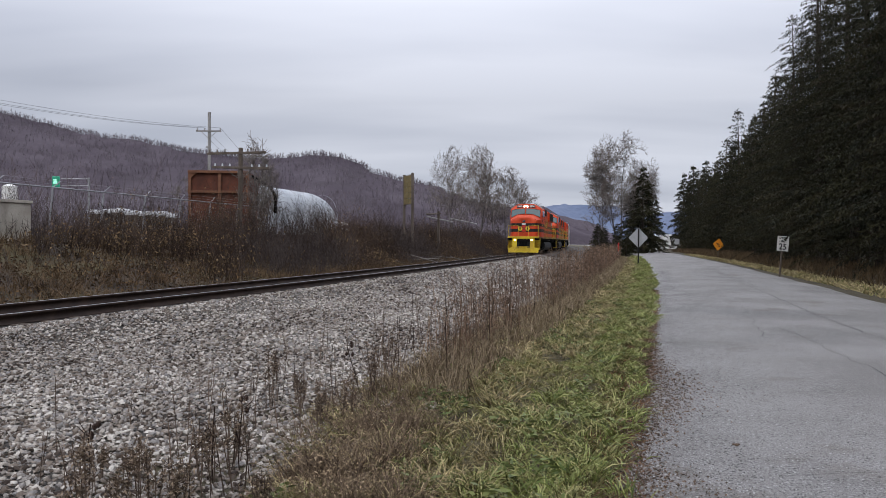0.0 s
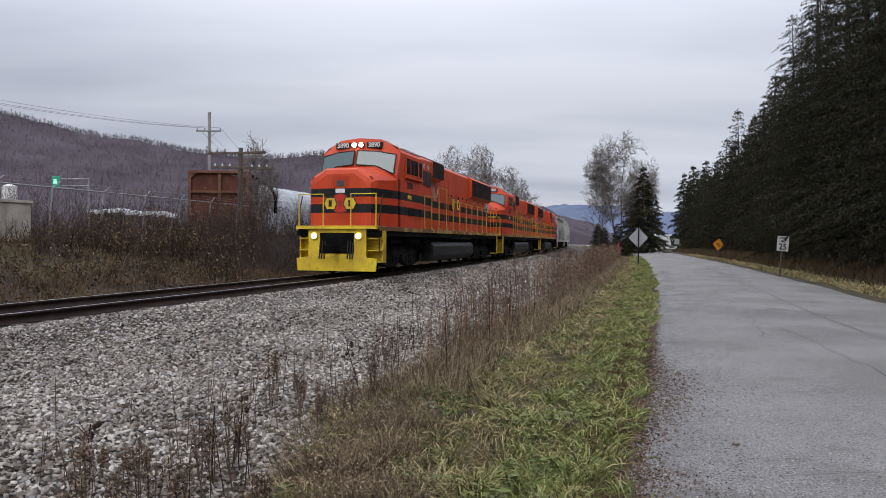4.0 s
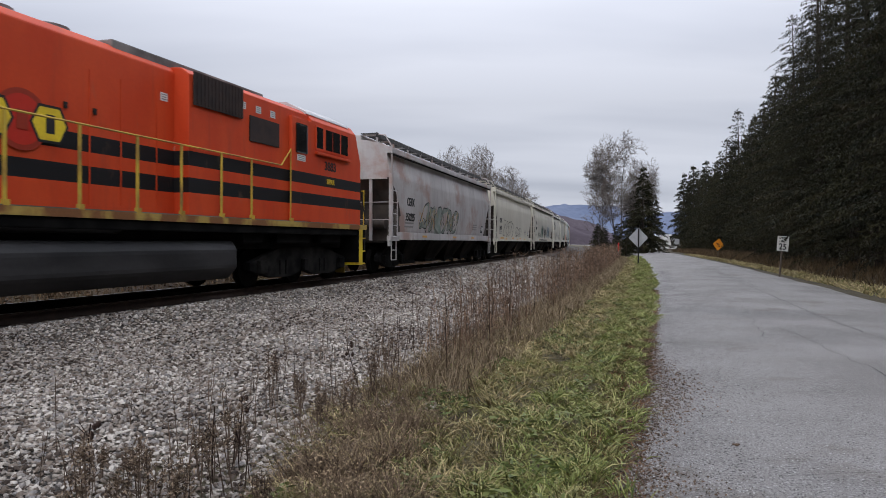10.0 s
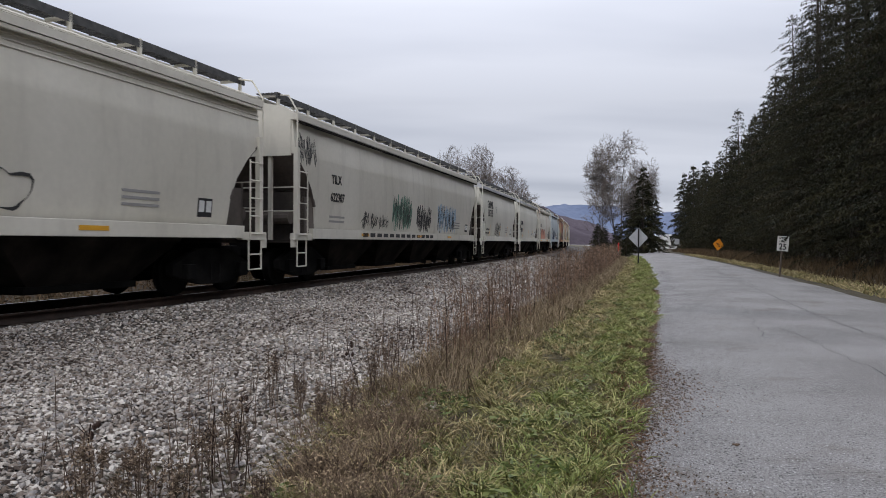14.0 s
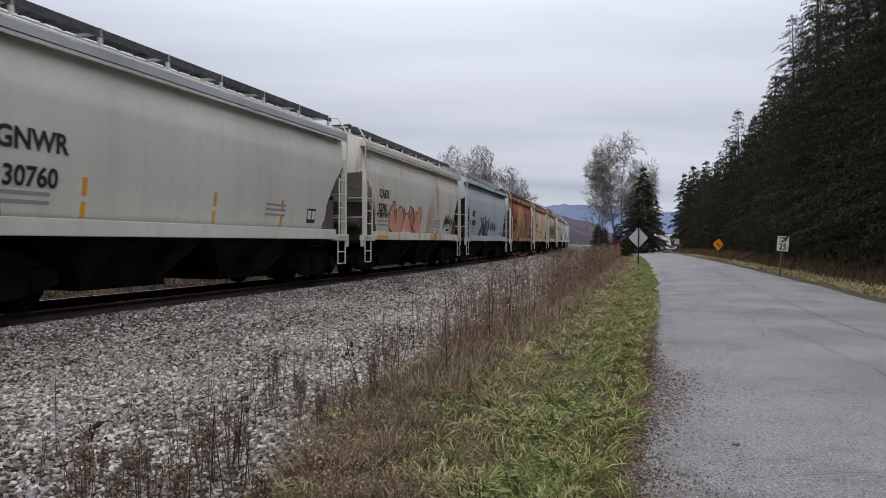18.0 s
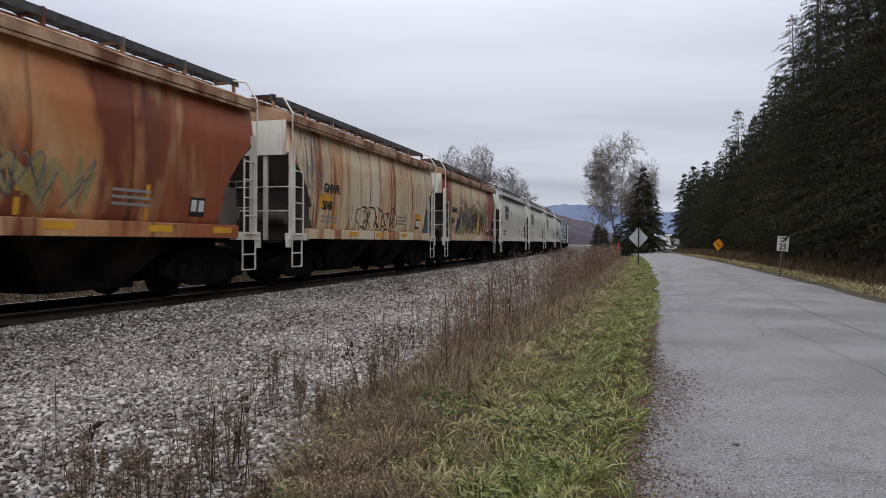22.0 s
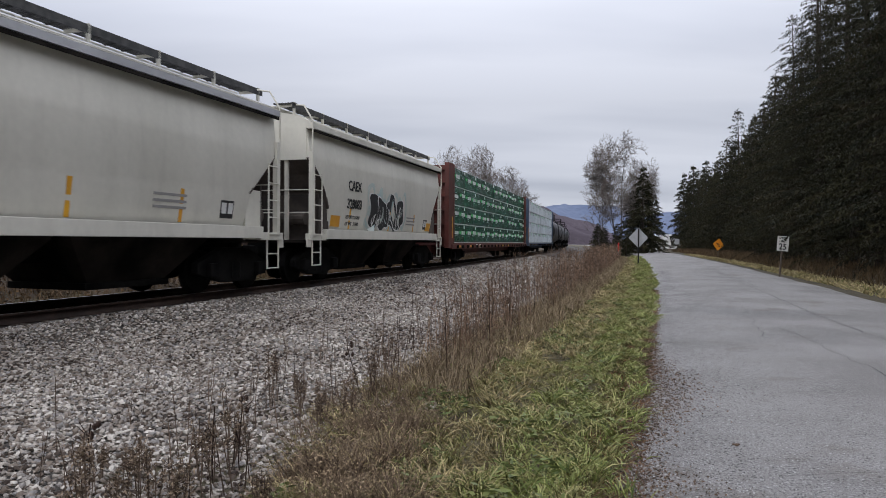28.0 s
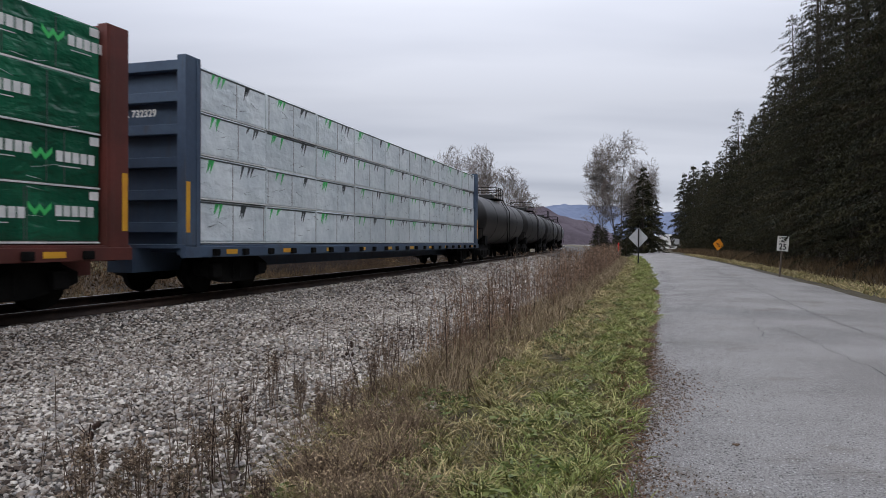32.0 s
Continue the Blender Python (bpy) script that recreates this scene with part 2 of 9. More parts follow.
def strips(P, Q, w0, w1, sides=3):
    """Corners and faces of tapered three-sided sticks from points P to points Q."""
    P, Q = np.asarray(P, float), np.asarray(Q, float)
    n = len(P)
    d = Q - P
    d /= np.maximum(np.linalg.norm(d, axis=1, keepdims=True), 1e-9)
    ref = np.where(np.abs(d[:, 2:3]) < 0.9, np.array([[0, 0, 1.0]]), np.array([[1.0, 0, 0]]))
    u = np.cross(d, ref)
    u /= np.linalg.norm(u, axis=1, keepdims=True)
    v = np.cross(d, u)
    w0 = np.broadcast_to(np.asarray(w0, float), (n,))[:, None]
    w1 = np.broadcast_to(np.asarray(w1, float), (n,))[:, None]
    V = np.empty((n, 2 * sides, 3))
    for i in range(sides):
        t = 2 * math.pi * i / sides
        e = u * math.cos(t) + v * math.sin(t)
        V[:, i] = P + e * w0
        V[:, sides + i] = Q + e * w1
    F = np.array([[i, (i + 1) % sides, sides + (i + 1) % sides, sides + i] for i in range(sides)])
    F = (F[None] + (np.arange(n) * 2 * sides)[:, None, None]).reshape(-1, 4)
    return V.reshape(-1, 3), F


def join(chunks):
    """Puts lists of (corners, faces) together."""
    V, F, k = [], [], 0
    for v, f in chunks:
        V.append(v)
        F.append(f + k)
        k += len(v)
    return np.concatenate(V), np.concatenate(F)


def blades(P, D, w):
    """Flat tapered blades (one triangle pair each) from P along D, w wide."""
    P, D = np.asarray(P, float), np.asarray(D, float)
    n = len(P)
    s = np.cross(D, np.random.normal(size=(n, 3)))
    s /= np.maximum(np.linalg.norm(s, axis=1, keepdims=True), 1e-9)
    s *= np.broadcast_to(np.asarray(w, float), (n,))[:, None] / 2
    V = np.empty((n, 4, 3))
    V[:, 0], V[:, 1], V[:, 3], V[:, 2] = P, P + D * 0.4 + s, P + D * 0.4 - s, P + D
    F = np.arange(4)[None] + (np.arange(n) * 4)[:, None]
    return V.reshape(-1, 3), F


def arcs(P, D, w, droop=0.35):
    """Curved blades of two joined pieces, from P along D, bending over towards the tip."""
    P, D = np.asarray(P, float), np.asarray(D, float)
    n = len(P)
    s = np.cross(D, np.random.normal(size=(n, 3)))
    s /= np.maximum(np.linalg.norm(s, axis=1, keepdims=True), 1e-9)
    s *= np.broadcast_to(np.asarray(w, float), (n,))[:, None] / 2
    ln = np.linalg.norm(D, axis=1, keepdims=True)
    out = D * np.array([1, 1, 0])
    out /= np.maximum(np.linalg.norm(out, axis=1, keepdims=True), 1e-9)
    bend = np.random.uniform(0.3, 1.4, (n, 1)) * droop
    mid = P + D * 0.55
    tip = mid + D * 0.45 * (1 - 0.5 * bend) + (out * 0.5 - np.array([0, 0, 0.55])) * ln * bend * 0.6
    V = np.empty((n, 6, 3))
    V[:, 0], V[:, 1], V[:, 2], V[:, 3], V[:, 4], V[:, 5] = P - s * 0.7, P + s * 0.7, mid + s, mid - s, tip + s * 0.15, tip - s * 0.15
    F = np.array([(0, 1, 2, 3), (3, 2, 4, 5)])
    F = (F[None] + (np.arange(n) * 6)[:, None, None]).reshape(-1, 4)
    return V.reshape(-1, 3), F


# ---- the plan: the railway's curve, and the road beside it ----
S_ALL = np.arange(-420, 620, 0.5)
K_ALL = np.where(S_ALL < -40, 0.0, np.where(S_ALL < 31, 0.0021157, 0.00071343))
TH_ALL = np.cumsum(K_ALL) * 0.5
I0 = int(np.argmin(abs(S_ALL)))
TH_ALL = 0.335919 - (TH_ALL - TH_ALL[I0])
X_ALL = np.cumsum(np.sin(TH_ALL)) * 0.5
Y_ALL = np.cumsum(np.cos(TH_ALL)) * 0.5
X_ALL += -10.4278 * math.cos(0.335919) - X_ALL[I0]
Y_ALL += 10.4278 * math.sin(0.335919) - Y_ALL[I0]


def rail_at(s, l=0.0):
    """The point of the plan s metres along the line, l metres to the road's side of it."""
    th = np.interp(s, S_ALL, TH_ALL)
    return np.interp(s, S_ALL, X_ALL) + l * np.cos(th), np.interp(s, S_ALL, Y_ALL) - l * np.sin(th)


def heading(s):
    return float(np.interp(s, S_ALL, TH_ALL))


RW = 5.75


def road_left(s):
    """How far the road's near edge lies from the line, s metres along."""
    return np.interp(s, [-400, 0, 11, 37, 52, 74, 100, 140, 200, 620],
                     [10.3, 10.25, 10.25, 10.6, 10.9, 11.1, 11.6, 12.5, 14.0, 30.0])


def ground_z(s, l):
    """The ground's height above the rails' top."""
    s, l = np.broadcast_arrays(np.asarray(s, float), np.asarray(l, float))
    e = road_left(s)
    a = [-9.5, -7.0, -4.6, -3.0, -2.0, -1.35, 1.35, 2.1, 3.6, 6.5]
    z = np.interp(l, [-400, -60, -24, -12, -8.0, -5.5, -3.3, -2.2, -1.55, 1.55, 2.2, 3.4, 6.8, 8.0],
                  [0.3, 0.3, 0.6, 0.45, 0.1, -0.38, -0.5, -0.42, -0.17, -0.17, -0.36, -0.44, -0.43, -0.38])
    bank = np.clip((26 - s) / 9, 0, 1) * np.interp(l, [-20, -12, -9.3, -7.5, -5, -3.3], [0.5, 0.65, 0.9, 0.85, 0.45, 0])
    z = z + np.maximum(bank, 0)
    r = l - e
    z = np.where(l > 8, np.interp(r, [-2.3, -1.3, -0.35, 0.1, RW / 2, RW, RW + 0.4, RW + 2, RW + 6, 300],
                                  [-0.40, -0.36, -0.36, -0.37, -0.32, -0.36, -0.38, -0.42, -0.3, 0.2]), z)
    return z


def ground_at(s, l):
    x, y = rail_at(s, l)
    return np.stack([x, y, ground_z(s, l)], axis=-1)


def place(s, l, turn=0.0, dz=0.0):
    """A pose on the ground, its x axis along the line."""
    x, y = rail_at(s, l)
    return pose(float(x), float(y), float(ground_z(s, l)) + dz, 0, 0, 90 - math.degrees(heading(s)) + turn)


# ---- ground, road and railway ----
# ballast ground kept dark: shade in the gaps between stones is in its colour
M_GRAVEL = mat("grey_ballast", (0.035, 0.030, 0.026), (0.085, 0.076, 0.066), rough=0.9, scale=0.9, fine=22, vary=0.55, bump=1.0, depth=0.04)
over(M_GRAVEL, (0.055, 0.046, 0.038), (1, 1, 1), 0.5, 0.5, 0.7, 0.6)
M_SOIL = mat("verge_soil", (0.04, 0.032, 0.018), (0.075, 0.062, 0.032), rough=0.95, scale=1.5, fine=30, vary=0.4, bump=0.8, depth=0.03)
M_LITTER = mat("leaf_litter", (0.03, 0.021, 0.014), (0.068, 0.046, 0.028), rough=0.95, scale=0.8, fine=14, vary=0.5, bump=1.0, depth=0.06)
over(M_LITTER, (0.11, 0.095, 0.04), (1, 1, 1), 0.5, 0.47, 0.66, 0.8)
# bed's brown holds real grime plus shade painted in around the rails
M_BED = mat("grimy_track_bed", (0.022, 0.019, 0.017), (0.055, 0.047, 0.04), rough=0.95, scale=1.2, fine=18, vary=0.4, bump=1.0, depth=0.03)
M_SHOULDER = mat("gritty_road_shoulder", (0.13, 0.117, 0.107), (0.225, 0.212, 0.2), rough=0.95, scale=1.6, fine=45, vary=0.45, bump=0.8, depth=0.02)
M_FIELD = mat("far_field", (0.09, 0.075, 0.05), (0.13, 0.115, 0.07), rough=0.95, scale=0.05, fine=2, vary=0.3, bump=0.6, depth=0.1)
M_ROAD = mat("worn_asphalt", (0.205, 0.194, 0.184), (0.272, 0.259, 0.248), rough=0.85, scale=0.5, fine=110, vary=0.45, bump=1.0, depth=0.014, spec=0.3)
over(M_ROAD, (0.135, 0.131, 0.13), (1, 1, 1), 0.22, 0.52, 0.66, 0.6)
over(M_ROAD, (0.40, 0.39, 0.375), (1, 1, 1), 60, 0.54, 0.62, 0.85)
over(M_ROAD, (0.045, 0.044, 0.044), (1, 1, 1), 70, 0.54, 0.63, 0.85, offset=(3, 1, 0))
over(M_ROAD, (0.11, 0.085, 0.065), (1, 1, 1), 1.1, 0.58, 0.72, 0.5, offset=(9, 2, 0))
M_CRACK = mat("road_crack", (0.07, 0.068, 0.066), rough=0.95, fine=50)
M_RAIL = mat("rusty_rail", (0.026, 0.016, 0.012), (0.05, 0.03, 0.021), rough=0.7, metal=0.3, scale=4, fine=60)
M_RAILTOP = mat("worn_rail_head", (0.35, 0.35, 0.36), (0.5, 0.5, 0.5), rough=0.32, metal=0.9, scale=3, fine=30, bump=0.05)
M_TIE = mat("weathered_sleeper", (0.045, 0.032, 0.024), (0.10, 0.075, 0.058), rough=0.9, scale=3, fine=50, stretch=(1, 6, 1), vary=0.35, rand=0.25)

ls = [-2400, -1200, -600, -300, -160, -110, -60, -45, -32, -24, -18, -14, -12, -10, -9, -8, -7, -6, -5.5, -5, -4.2, -3.3, -2.8, -2.2, -1.9, -1.55,
      -1, 0, 1, 1.55, 1.9, 2.2, 2.8, 3.4, 4.2, 5, 6, 6.8, 7.4, 8.0, 8.6, 9.2, 9.7, 10.0, 10.4, 10.9, 11.5, 12.5, 14, 15.5, 16.2, 16.8, 17.5, 18.5, 20,
      22, 25, 30, 40, 60, 110, 160, 300, 600, 1200, 2400]
ss = list(range(-60, 120, 2)) + list(range(120, 320, 10)) + [340, 380, 440, 520, 610]
ss = [-2600, -1300, -700, -410, -300, -200, -140, -100, -80] + ss + [900, 1500, 2600, 4200]
NREF = (math.cos(0.2), -math.sin(0.2))
TREF = (math.sin(0.2), math.cos(0.2))


def sheet_point(s, l):
    lc, sc = max(-60, min(60, l)), max(-410, min(610, s))
    x, y = rail_at(sc, lc)
    return (x + (l - lc) * NREF[0] + (s - sc) * TREF[0], y + (l - lc) * NREF[1] + (s - sc) * TREF[1], float(ground_z(sc, l)))


def ground_sheet():
    V = np.array([sheet_point(s, l) for s in ss for l in ls])
    n = len(ls)
    V[:, 2] += np.random.normal(0, 0.006, len(V))
    F, idx = [], []
    for i in range(len(ss) - 1):
        for j in range(n - 1):
            F.append((i * n + j, (i + 1) * n + j, (i + 1) * n + j + 1, i * n + j + 1))
            l, s = (ls[j] + ls[j + 1]) / 2, (ss[i] + ss[i + 1]) / 2
            e = float(road_left(s))
            if abs(l) > 60 or s > 320 or s < -90:
                k = 3
            elif -1.5 < l < 1.55:
                k = 4
            elif -2.9 < l < 7.0:
                k = 0
            elif e - 0.4 < l < e + 0.5:
                k = 5
            elif l >= 7.0 and l < e + RW + 4:
                k = 1
            else:
                k = 2
            idx.append(k)
    ob = raw("ground", V, np.array(F)[:, ::-1], M_GRAVEL, smooth=True)
    for m in (M_SOIL, M_LITTER, M_FIELD, M_BED, M_SHOULDER):
        ob.data.materials.append(m)
    ob.data.polygons.foreach_set("material_index", idx)
    return tagged(ob, "grey ballast, grassy verge and leaf litter on level ground", "ground", kind="structure")


ground_sheet()


def make_road():
    sv = [-60 + 0.5 * i for i in range(0, 240)] + [60 + 2 * i for i in range(0, 90)] + [245, 270, 300, 350, 420, 500, 600]
    across = [-0.3, 0.1, 0.5, 1.2, 2.0, 2.9, 3.8, 4.6, 5.3, RW]
    V, F = [], []
    rnd = random.Random(4)
    rag, rag2 = 0.0, 0.0
    for s in sv:
        rag = rag * 0.7 + rnd.uniform(-0.07, 0.07)
        rag2 = rag2 * 0.8 + rnd.uniform(-0.08, 0.08)
        e = float(road_left(s)) + 0.05 * math.sin(s * 0.8) * (1 if s < 30 else 0.4)
        for j, a in enumerate(across):
            off = rag if j == 0 else (rag * 0.6 if j == 1 else (rag2 if j == len(across) - 1 else 0))
            l = e + a + off
            x, y = rail_at(s, l)
            z = -0.30 - 0.012 * (a - RW / 2) ** 2 * 0.6
            if j in (0, len(across) - 1):
                z -= 0.075
            V.append((x, y, z + 0.004))
    n = len(across)
    for i in range(len(sv) - 1):
        for j in range(n - 1):
            F.append((i * n + j, i * n + j + 1, (i + 1) * n + j + 1, (i + 1) * n + j))
    ob = raw("road", V, F, M_ROAD, smooth=True)
    return tagged(ob, "worn grey asphalt country road with ragged edges", "road", kind="structure")


road = make_road()


def road_z(a):
    return -0.296 - 0.0072 * (a - RW / 2) ** 2


def crack(pts, w, seed):
    """A crack in the road along points (s, metres from the near edge)."""
    rnd = random.Random(seed)
    bm = bmesh.new()
    line = []
    for (s0, a0), (s1, a1) in zip(pts[:-1], pts[1:]):
        n = max(2, int(math.hypot(s1 - s0, a1 - a0) / 0.35))
        for i in range(n):
            t = i / n
            line.append((s0 + (s1 - s0) * t + rnd.uniform(-.08, .08), a0 + (a1 - a0) * t + rnd.uniform(-.06, .06)))
    row = []
    for i, (s, a) in enumerate(line):
        ww = w * rnd.uniform(0.3, 1.2)
        lo = ground_point(s, a - ww)
        hi = ground_point(s, a + ww)
        row.append((bm.verts.new(lo), bm.verts.new(hi)))
    for (a, b), (c, d) in zip(row[:-1], row[1:]):
        bm.faces.new((a, b, d, c))
    return part("crack", bm, M_CRACK, road)


def ground_point(s, a):
    x, y = rail_at(s, float(road_left(s)) + a)
    return (float(x), float(y), road_z(a) + 0.006)


crack([(9, 3.4), (16, 3.0), (24, 2.9), (36, 3.0), (52, 2.9), (75, 2.9)], 0.014, 1)
crack([(24, 3.1), (40, 3.15), (64, 3.1)], 0.013, 12)
crack([(11, 1.6), (15, 1.7), (17, 1.9)], 0.006, 2)
crack([(7.2, 1.2), (7.6, 2.2), (7.0, 3.2), (7.4, 4.4)], 0.006, 3)
crack([(5, 2.6), (7.5, 2.5), (11, 2.2), (13, 1.9)], 0.007, 4)
crack([(4.6, 0.8), (4.9, 1.6), (4.7, 2.4)], 0.006, 5)
crack([(12.5, 0.3), (12.2, 1.0), (12.6, 1.8)], 0.008, 6)
crack([(18, 0.8), (19, 1.3), (19.5, 2.2)], 0.01, 7)


def make_rail(l, name):
    prof = [(-0.07, -0.17), (0.07, -0.17), (0.07, -0.155), (0.012, -0.135), (0.012, -0.05), (0.036, -0.04), (0.036, -0.008),
            (0.026, 0.0), (-0.026, 0.0), (-0.036, -0.008), (-0.036, -0.04), (-0.012, -0.05), (-0.012, -0.135), (-0.07, -0.155)]
    sv = list(range(-120, 200, 3)) + list(range(200, 500, 10))
    V, F = [], []
    n = len(prof)
    for s in sv:
        for a, z in prof:
            x, y = rail_at(s, l + a)
            V.append((x, y, z))
    for i in range(len(sv) - 1):
        for j in range(n):
            F.append((i * n + j, i * n + (j + 1) % n, (i + 1) * n + (j + 1) % n, (i + 1) * n + j))
    ob = raw(name, V, F, M_RAIL)
    ob.data.materials.append(M_RAILTOP)
    ob.data.polygons.foreach_set("material_index", [1 if k % n == 7 else 0 for k in range(len(F))])
    return tagged(ob, "rust-brown steel rail with a bright worn head", "rail", group="rails of the track")


make_rail(0.7535, "rail")
make_rail(-0.7535, "rail")


# ---- far hills ----
M_HILL = mat("bare_wooded_hill", (0.066, 0.055, 0.065), (0.092, 0.078, 0.090), rough=1.0, scale=0.02, fine=0.3, vary=0.28, bump=0.4, depth=2.0, spec=0.0)
over(M_HILL, (0.05, 0.046, 0.046), (1, 1, 0.4), 0.03, 0.56, 0.72, 0.5)
# the far hill's colour carries the blue of distance haze
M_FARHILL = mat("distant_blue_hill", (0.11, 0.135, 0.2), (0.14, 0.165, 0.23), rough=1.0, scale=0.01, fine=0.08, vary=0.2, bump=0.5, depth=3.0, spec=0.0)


def ridge(name, tops, dist, depth, material, label, rough=6.0, seed=1):
    """A wooded ridge: crest heights by bearing (tangent of the angle from north), dist metres off, falling towards the eye."""
    rnd = np.random.RandomState(seed)
    bt = np.array([b for b, h in tops])
    bh = np.array([h for b, h in tops])
    B = np.linspace(bt[0], bt[-1], 150)
    rows = 14
    V = []
    for i in range(rows):
        f = i / (rows - 1)
        d = dist - depth * (1 - f) if f <= 0.8 else dist - depth * 0.2 + (f - 0.8) * depth
        prof = min(1.0, f / 0.8) ** 0.8 if f <= 0.8 else 1 - (f - 0.8) * 2.5
        h = np.interp(B, bt, bh) * dist * prof
        w = rnd.normal(0, rough, len(B)) * (0.3 + 0.7 * (f < 0.8)) * prof
        w = np.convolve(w, np.ones(5) / 2.2, mode="same")
        for b, z, k in zip(B, h, w):
            V.append((b * d + k, d, 1.15 + z + k * (0.35 if 0.7 < f < 0.9 else 0.8) - (30 if i == 0 else 0)))
    n = len(B)
    F = [(i * n + j, i * n + j + 1, (i + 1) * n + j + 1, (i + 1) * n + j) for i in range(rows - 1) for j in range(n - 1)]
    ob = raw(name, V, F, material, smooth=True)
    return tagged(ob, label, "hill", kind="structure"), V[11 * n:12 * n]


def bearing(x):
    return (x - 784) / 1194.0


def crest(pts):
    return [(bearing(x), (427.4 + (x - 784) * 0.0057 - y) / 1194.0) for x, y in pts]


hill, HILL_TOP = ridge("hill", crest([(-900, 150), (-400, 170), (-100, 200), (0, 222), (60, 236), (130, 252), (220, 264), (300, 278), (360, 288), (430, 294),
              (500, 294), (560, 290), (610, 296), (660, 318), (700, 330), (760, 346), (830, 366), (900, 376), (960, 372), (1040, 405), (1120, 430)]),
              780, 420, M_HILL, "long hill of bare brown autumn woods", 2.5, 3)
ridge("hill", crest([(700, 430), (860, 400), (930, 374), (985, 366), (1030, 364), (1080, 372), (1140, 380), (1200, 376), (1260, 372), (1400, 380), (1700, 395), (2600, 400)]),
      1900, 700, M_FARHILL, "distant wooded hill, blue haze in its colour", 8.0, 5)


# ---- the train ----
ORANGE, BLACK, YELLOW = (0.53, 0.050, 0.012), (0.010, 0.010, 0.011), (0.78, 0.58, 0.03)
M_LIVERY = mat("orange_livery_with_black_bands", ORANGE, (0.60, 0.070, 0.018), rough=0.5, spec=0.3, scale=1.2, fine=16, vary=0.07, bump=0.05, stretch=(1, 1, 0.4))
over(M_LIVERY, (0.36, 0.05, 0.022), (2.2, 2.2, 0.25), 1.6, 0.55, 0.75, 0.55)
bands(M_LIVERY, BLACK, [(2.10, 2.40), (2.64, 2.93)])
over(M_LIVERY, (0.22, 0.12, 0.08), (1.2, 1.2, 0.5), 2.5, 0.62, 0.8, 0.45)
M_ORANGE = mat("orange_paint", ORANGE, (0.60, 0.070, 0.018), rough=0.5, spec=0.3, scale=1.2, fine=16, vary=0.07, bump=0.05)
over(M_ORANGE, (0.36, 0.05, 0.022), (2.2, 2.2, 0.3), 1.6, 0.55, 0.75, 0.5)
M_FADED = mat("faded_pink_paint", (0.5, 0.2, 0.14), (0.62, 0.3, 0.22), rough=0.6, scale=3, fine=20, vary=0.15)
M_YELLOW = mat("yellow_paint", YELLOW, (0.55, 0.36, 0.03), rough=0.5, scale=1.5, fine=20, vary=0.14, bump=0.08)
over(M_YELLOW, (0.16, 0.10, 0.03), (1.5, 1.5, 0.5), 2.2, 0.58, 0.75, 0.6)
M_RAILYELLOW = mat("dull_yellow_handrail", (0.56, 0.39, 0.05), (0.27, 0.16, 0.05), rough=0.55, scale=1.5, fine=20, vary=0.2, lo=0.42, hi=0.66)
M_DIRTYYELLOW = mat("grimy_yellow_paint", (0.36, 0.25, 0.035), (0.045, 0.036, 0.026), rough=0.7, scale=1.5, fine=14, vary=0.25)
M_SILL = mat("yellow_dashed_sill", (0.42, 0.29, 0.07), (0.20, 0.085, 0.03), rough=0.55, scale=0.9, fine=20, vary=0.18, stretch=(1.6, 1, 1), lo=0.44, hi=0.52)
# running gear and trucks: shade under the train is put into these near-blacks
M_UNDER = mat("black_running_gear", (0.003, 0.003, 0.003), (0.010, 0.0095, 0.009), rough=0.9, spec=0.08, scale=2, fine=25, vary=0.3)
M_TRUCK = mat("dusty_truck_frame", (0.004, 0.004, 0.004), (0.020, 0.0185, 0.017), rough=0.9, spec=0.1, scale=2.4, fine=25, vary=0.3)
M_TANK = mat("dull_black_tank", (0.011, 0.011, 0.012), (0.032, 0.031, 0.032), rough=0.55, scale=1.2, fine=12, vary=0.15, stretch=(0.5, 1, 2))
M_GRILLE = mat("dark_brown_grille", (0.018, 0.012, 0.011), (0.035, 0.02, 0.016), rough=0.7, scale=3, fine=60, vary=0.3)
M_ROOF = mat("sooty_roof", (0.10, 0.09, 0.085), (0.2, 0.19, 0.18), rough=0.7, scale=1.5, fine=14, vary=0.2)
M_ROOFPALE = mat("pale_cab_roof", (0.42, 0.42, 0.42), (0.55, 0.55, 0.55), rough=0.6, scale=1.5, fine=14, vary=0.15)
M_SEAL = mat("black_rubber", (0.01, 0.01, 0.01), rough=0.6)
M_GLASS = glass("cab_glass", (0.008, 0.009, 0.01), 0.12)
# the windscreen's teal is the sky's reflection put into its base colour
M_WIND = glass("windscreen", (0.035, 0.075, 0.075), 0.12)
M_WIND.node_tree.nodes["Principled BSDF"].inputs["Coat Weight"].default_value = 0.2
M_WHITE = mat("white_paint", (0.72, 0.72, 0.7), (0.6, 0.6, 0.58), rough=0.5, scale=4, fine=20, vary=0.1, bump=0)
M_INK = mat("black_lettering", (0.015, 0.015, 0.016), rough=0.6, fine=60, vary=0.2, bump=0)
M_DARKINK = mat("worn_black_stencil", (0.07, 0.07, 0.068), (0.2, 0.195, 0.18), rough=0.7, scale=6, fine=60, vary=0.2, bump=0)
M_GREYINK = mat("faint_grey_lettering", (0.28, 0.27, 0.26), rough=0.7, fine=60, vary=0.2, bump=0)
M_LAMP = glow("lit_headlight", (1.0, 0.86, 0.6), 14)
M_DITCH = glow("lit_ditch_light", (1.0, 0.84, 0.5), 9)
M_DEADLAMP = glass("unlit_lamp", (0.35, 0.35, 0.36), 0.15)
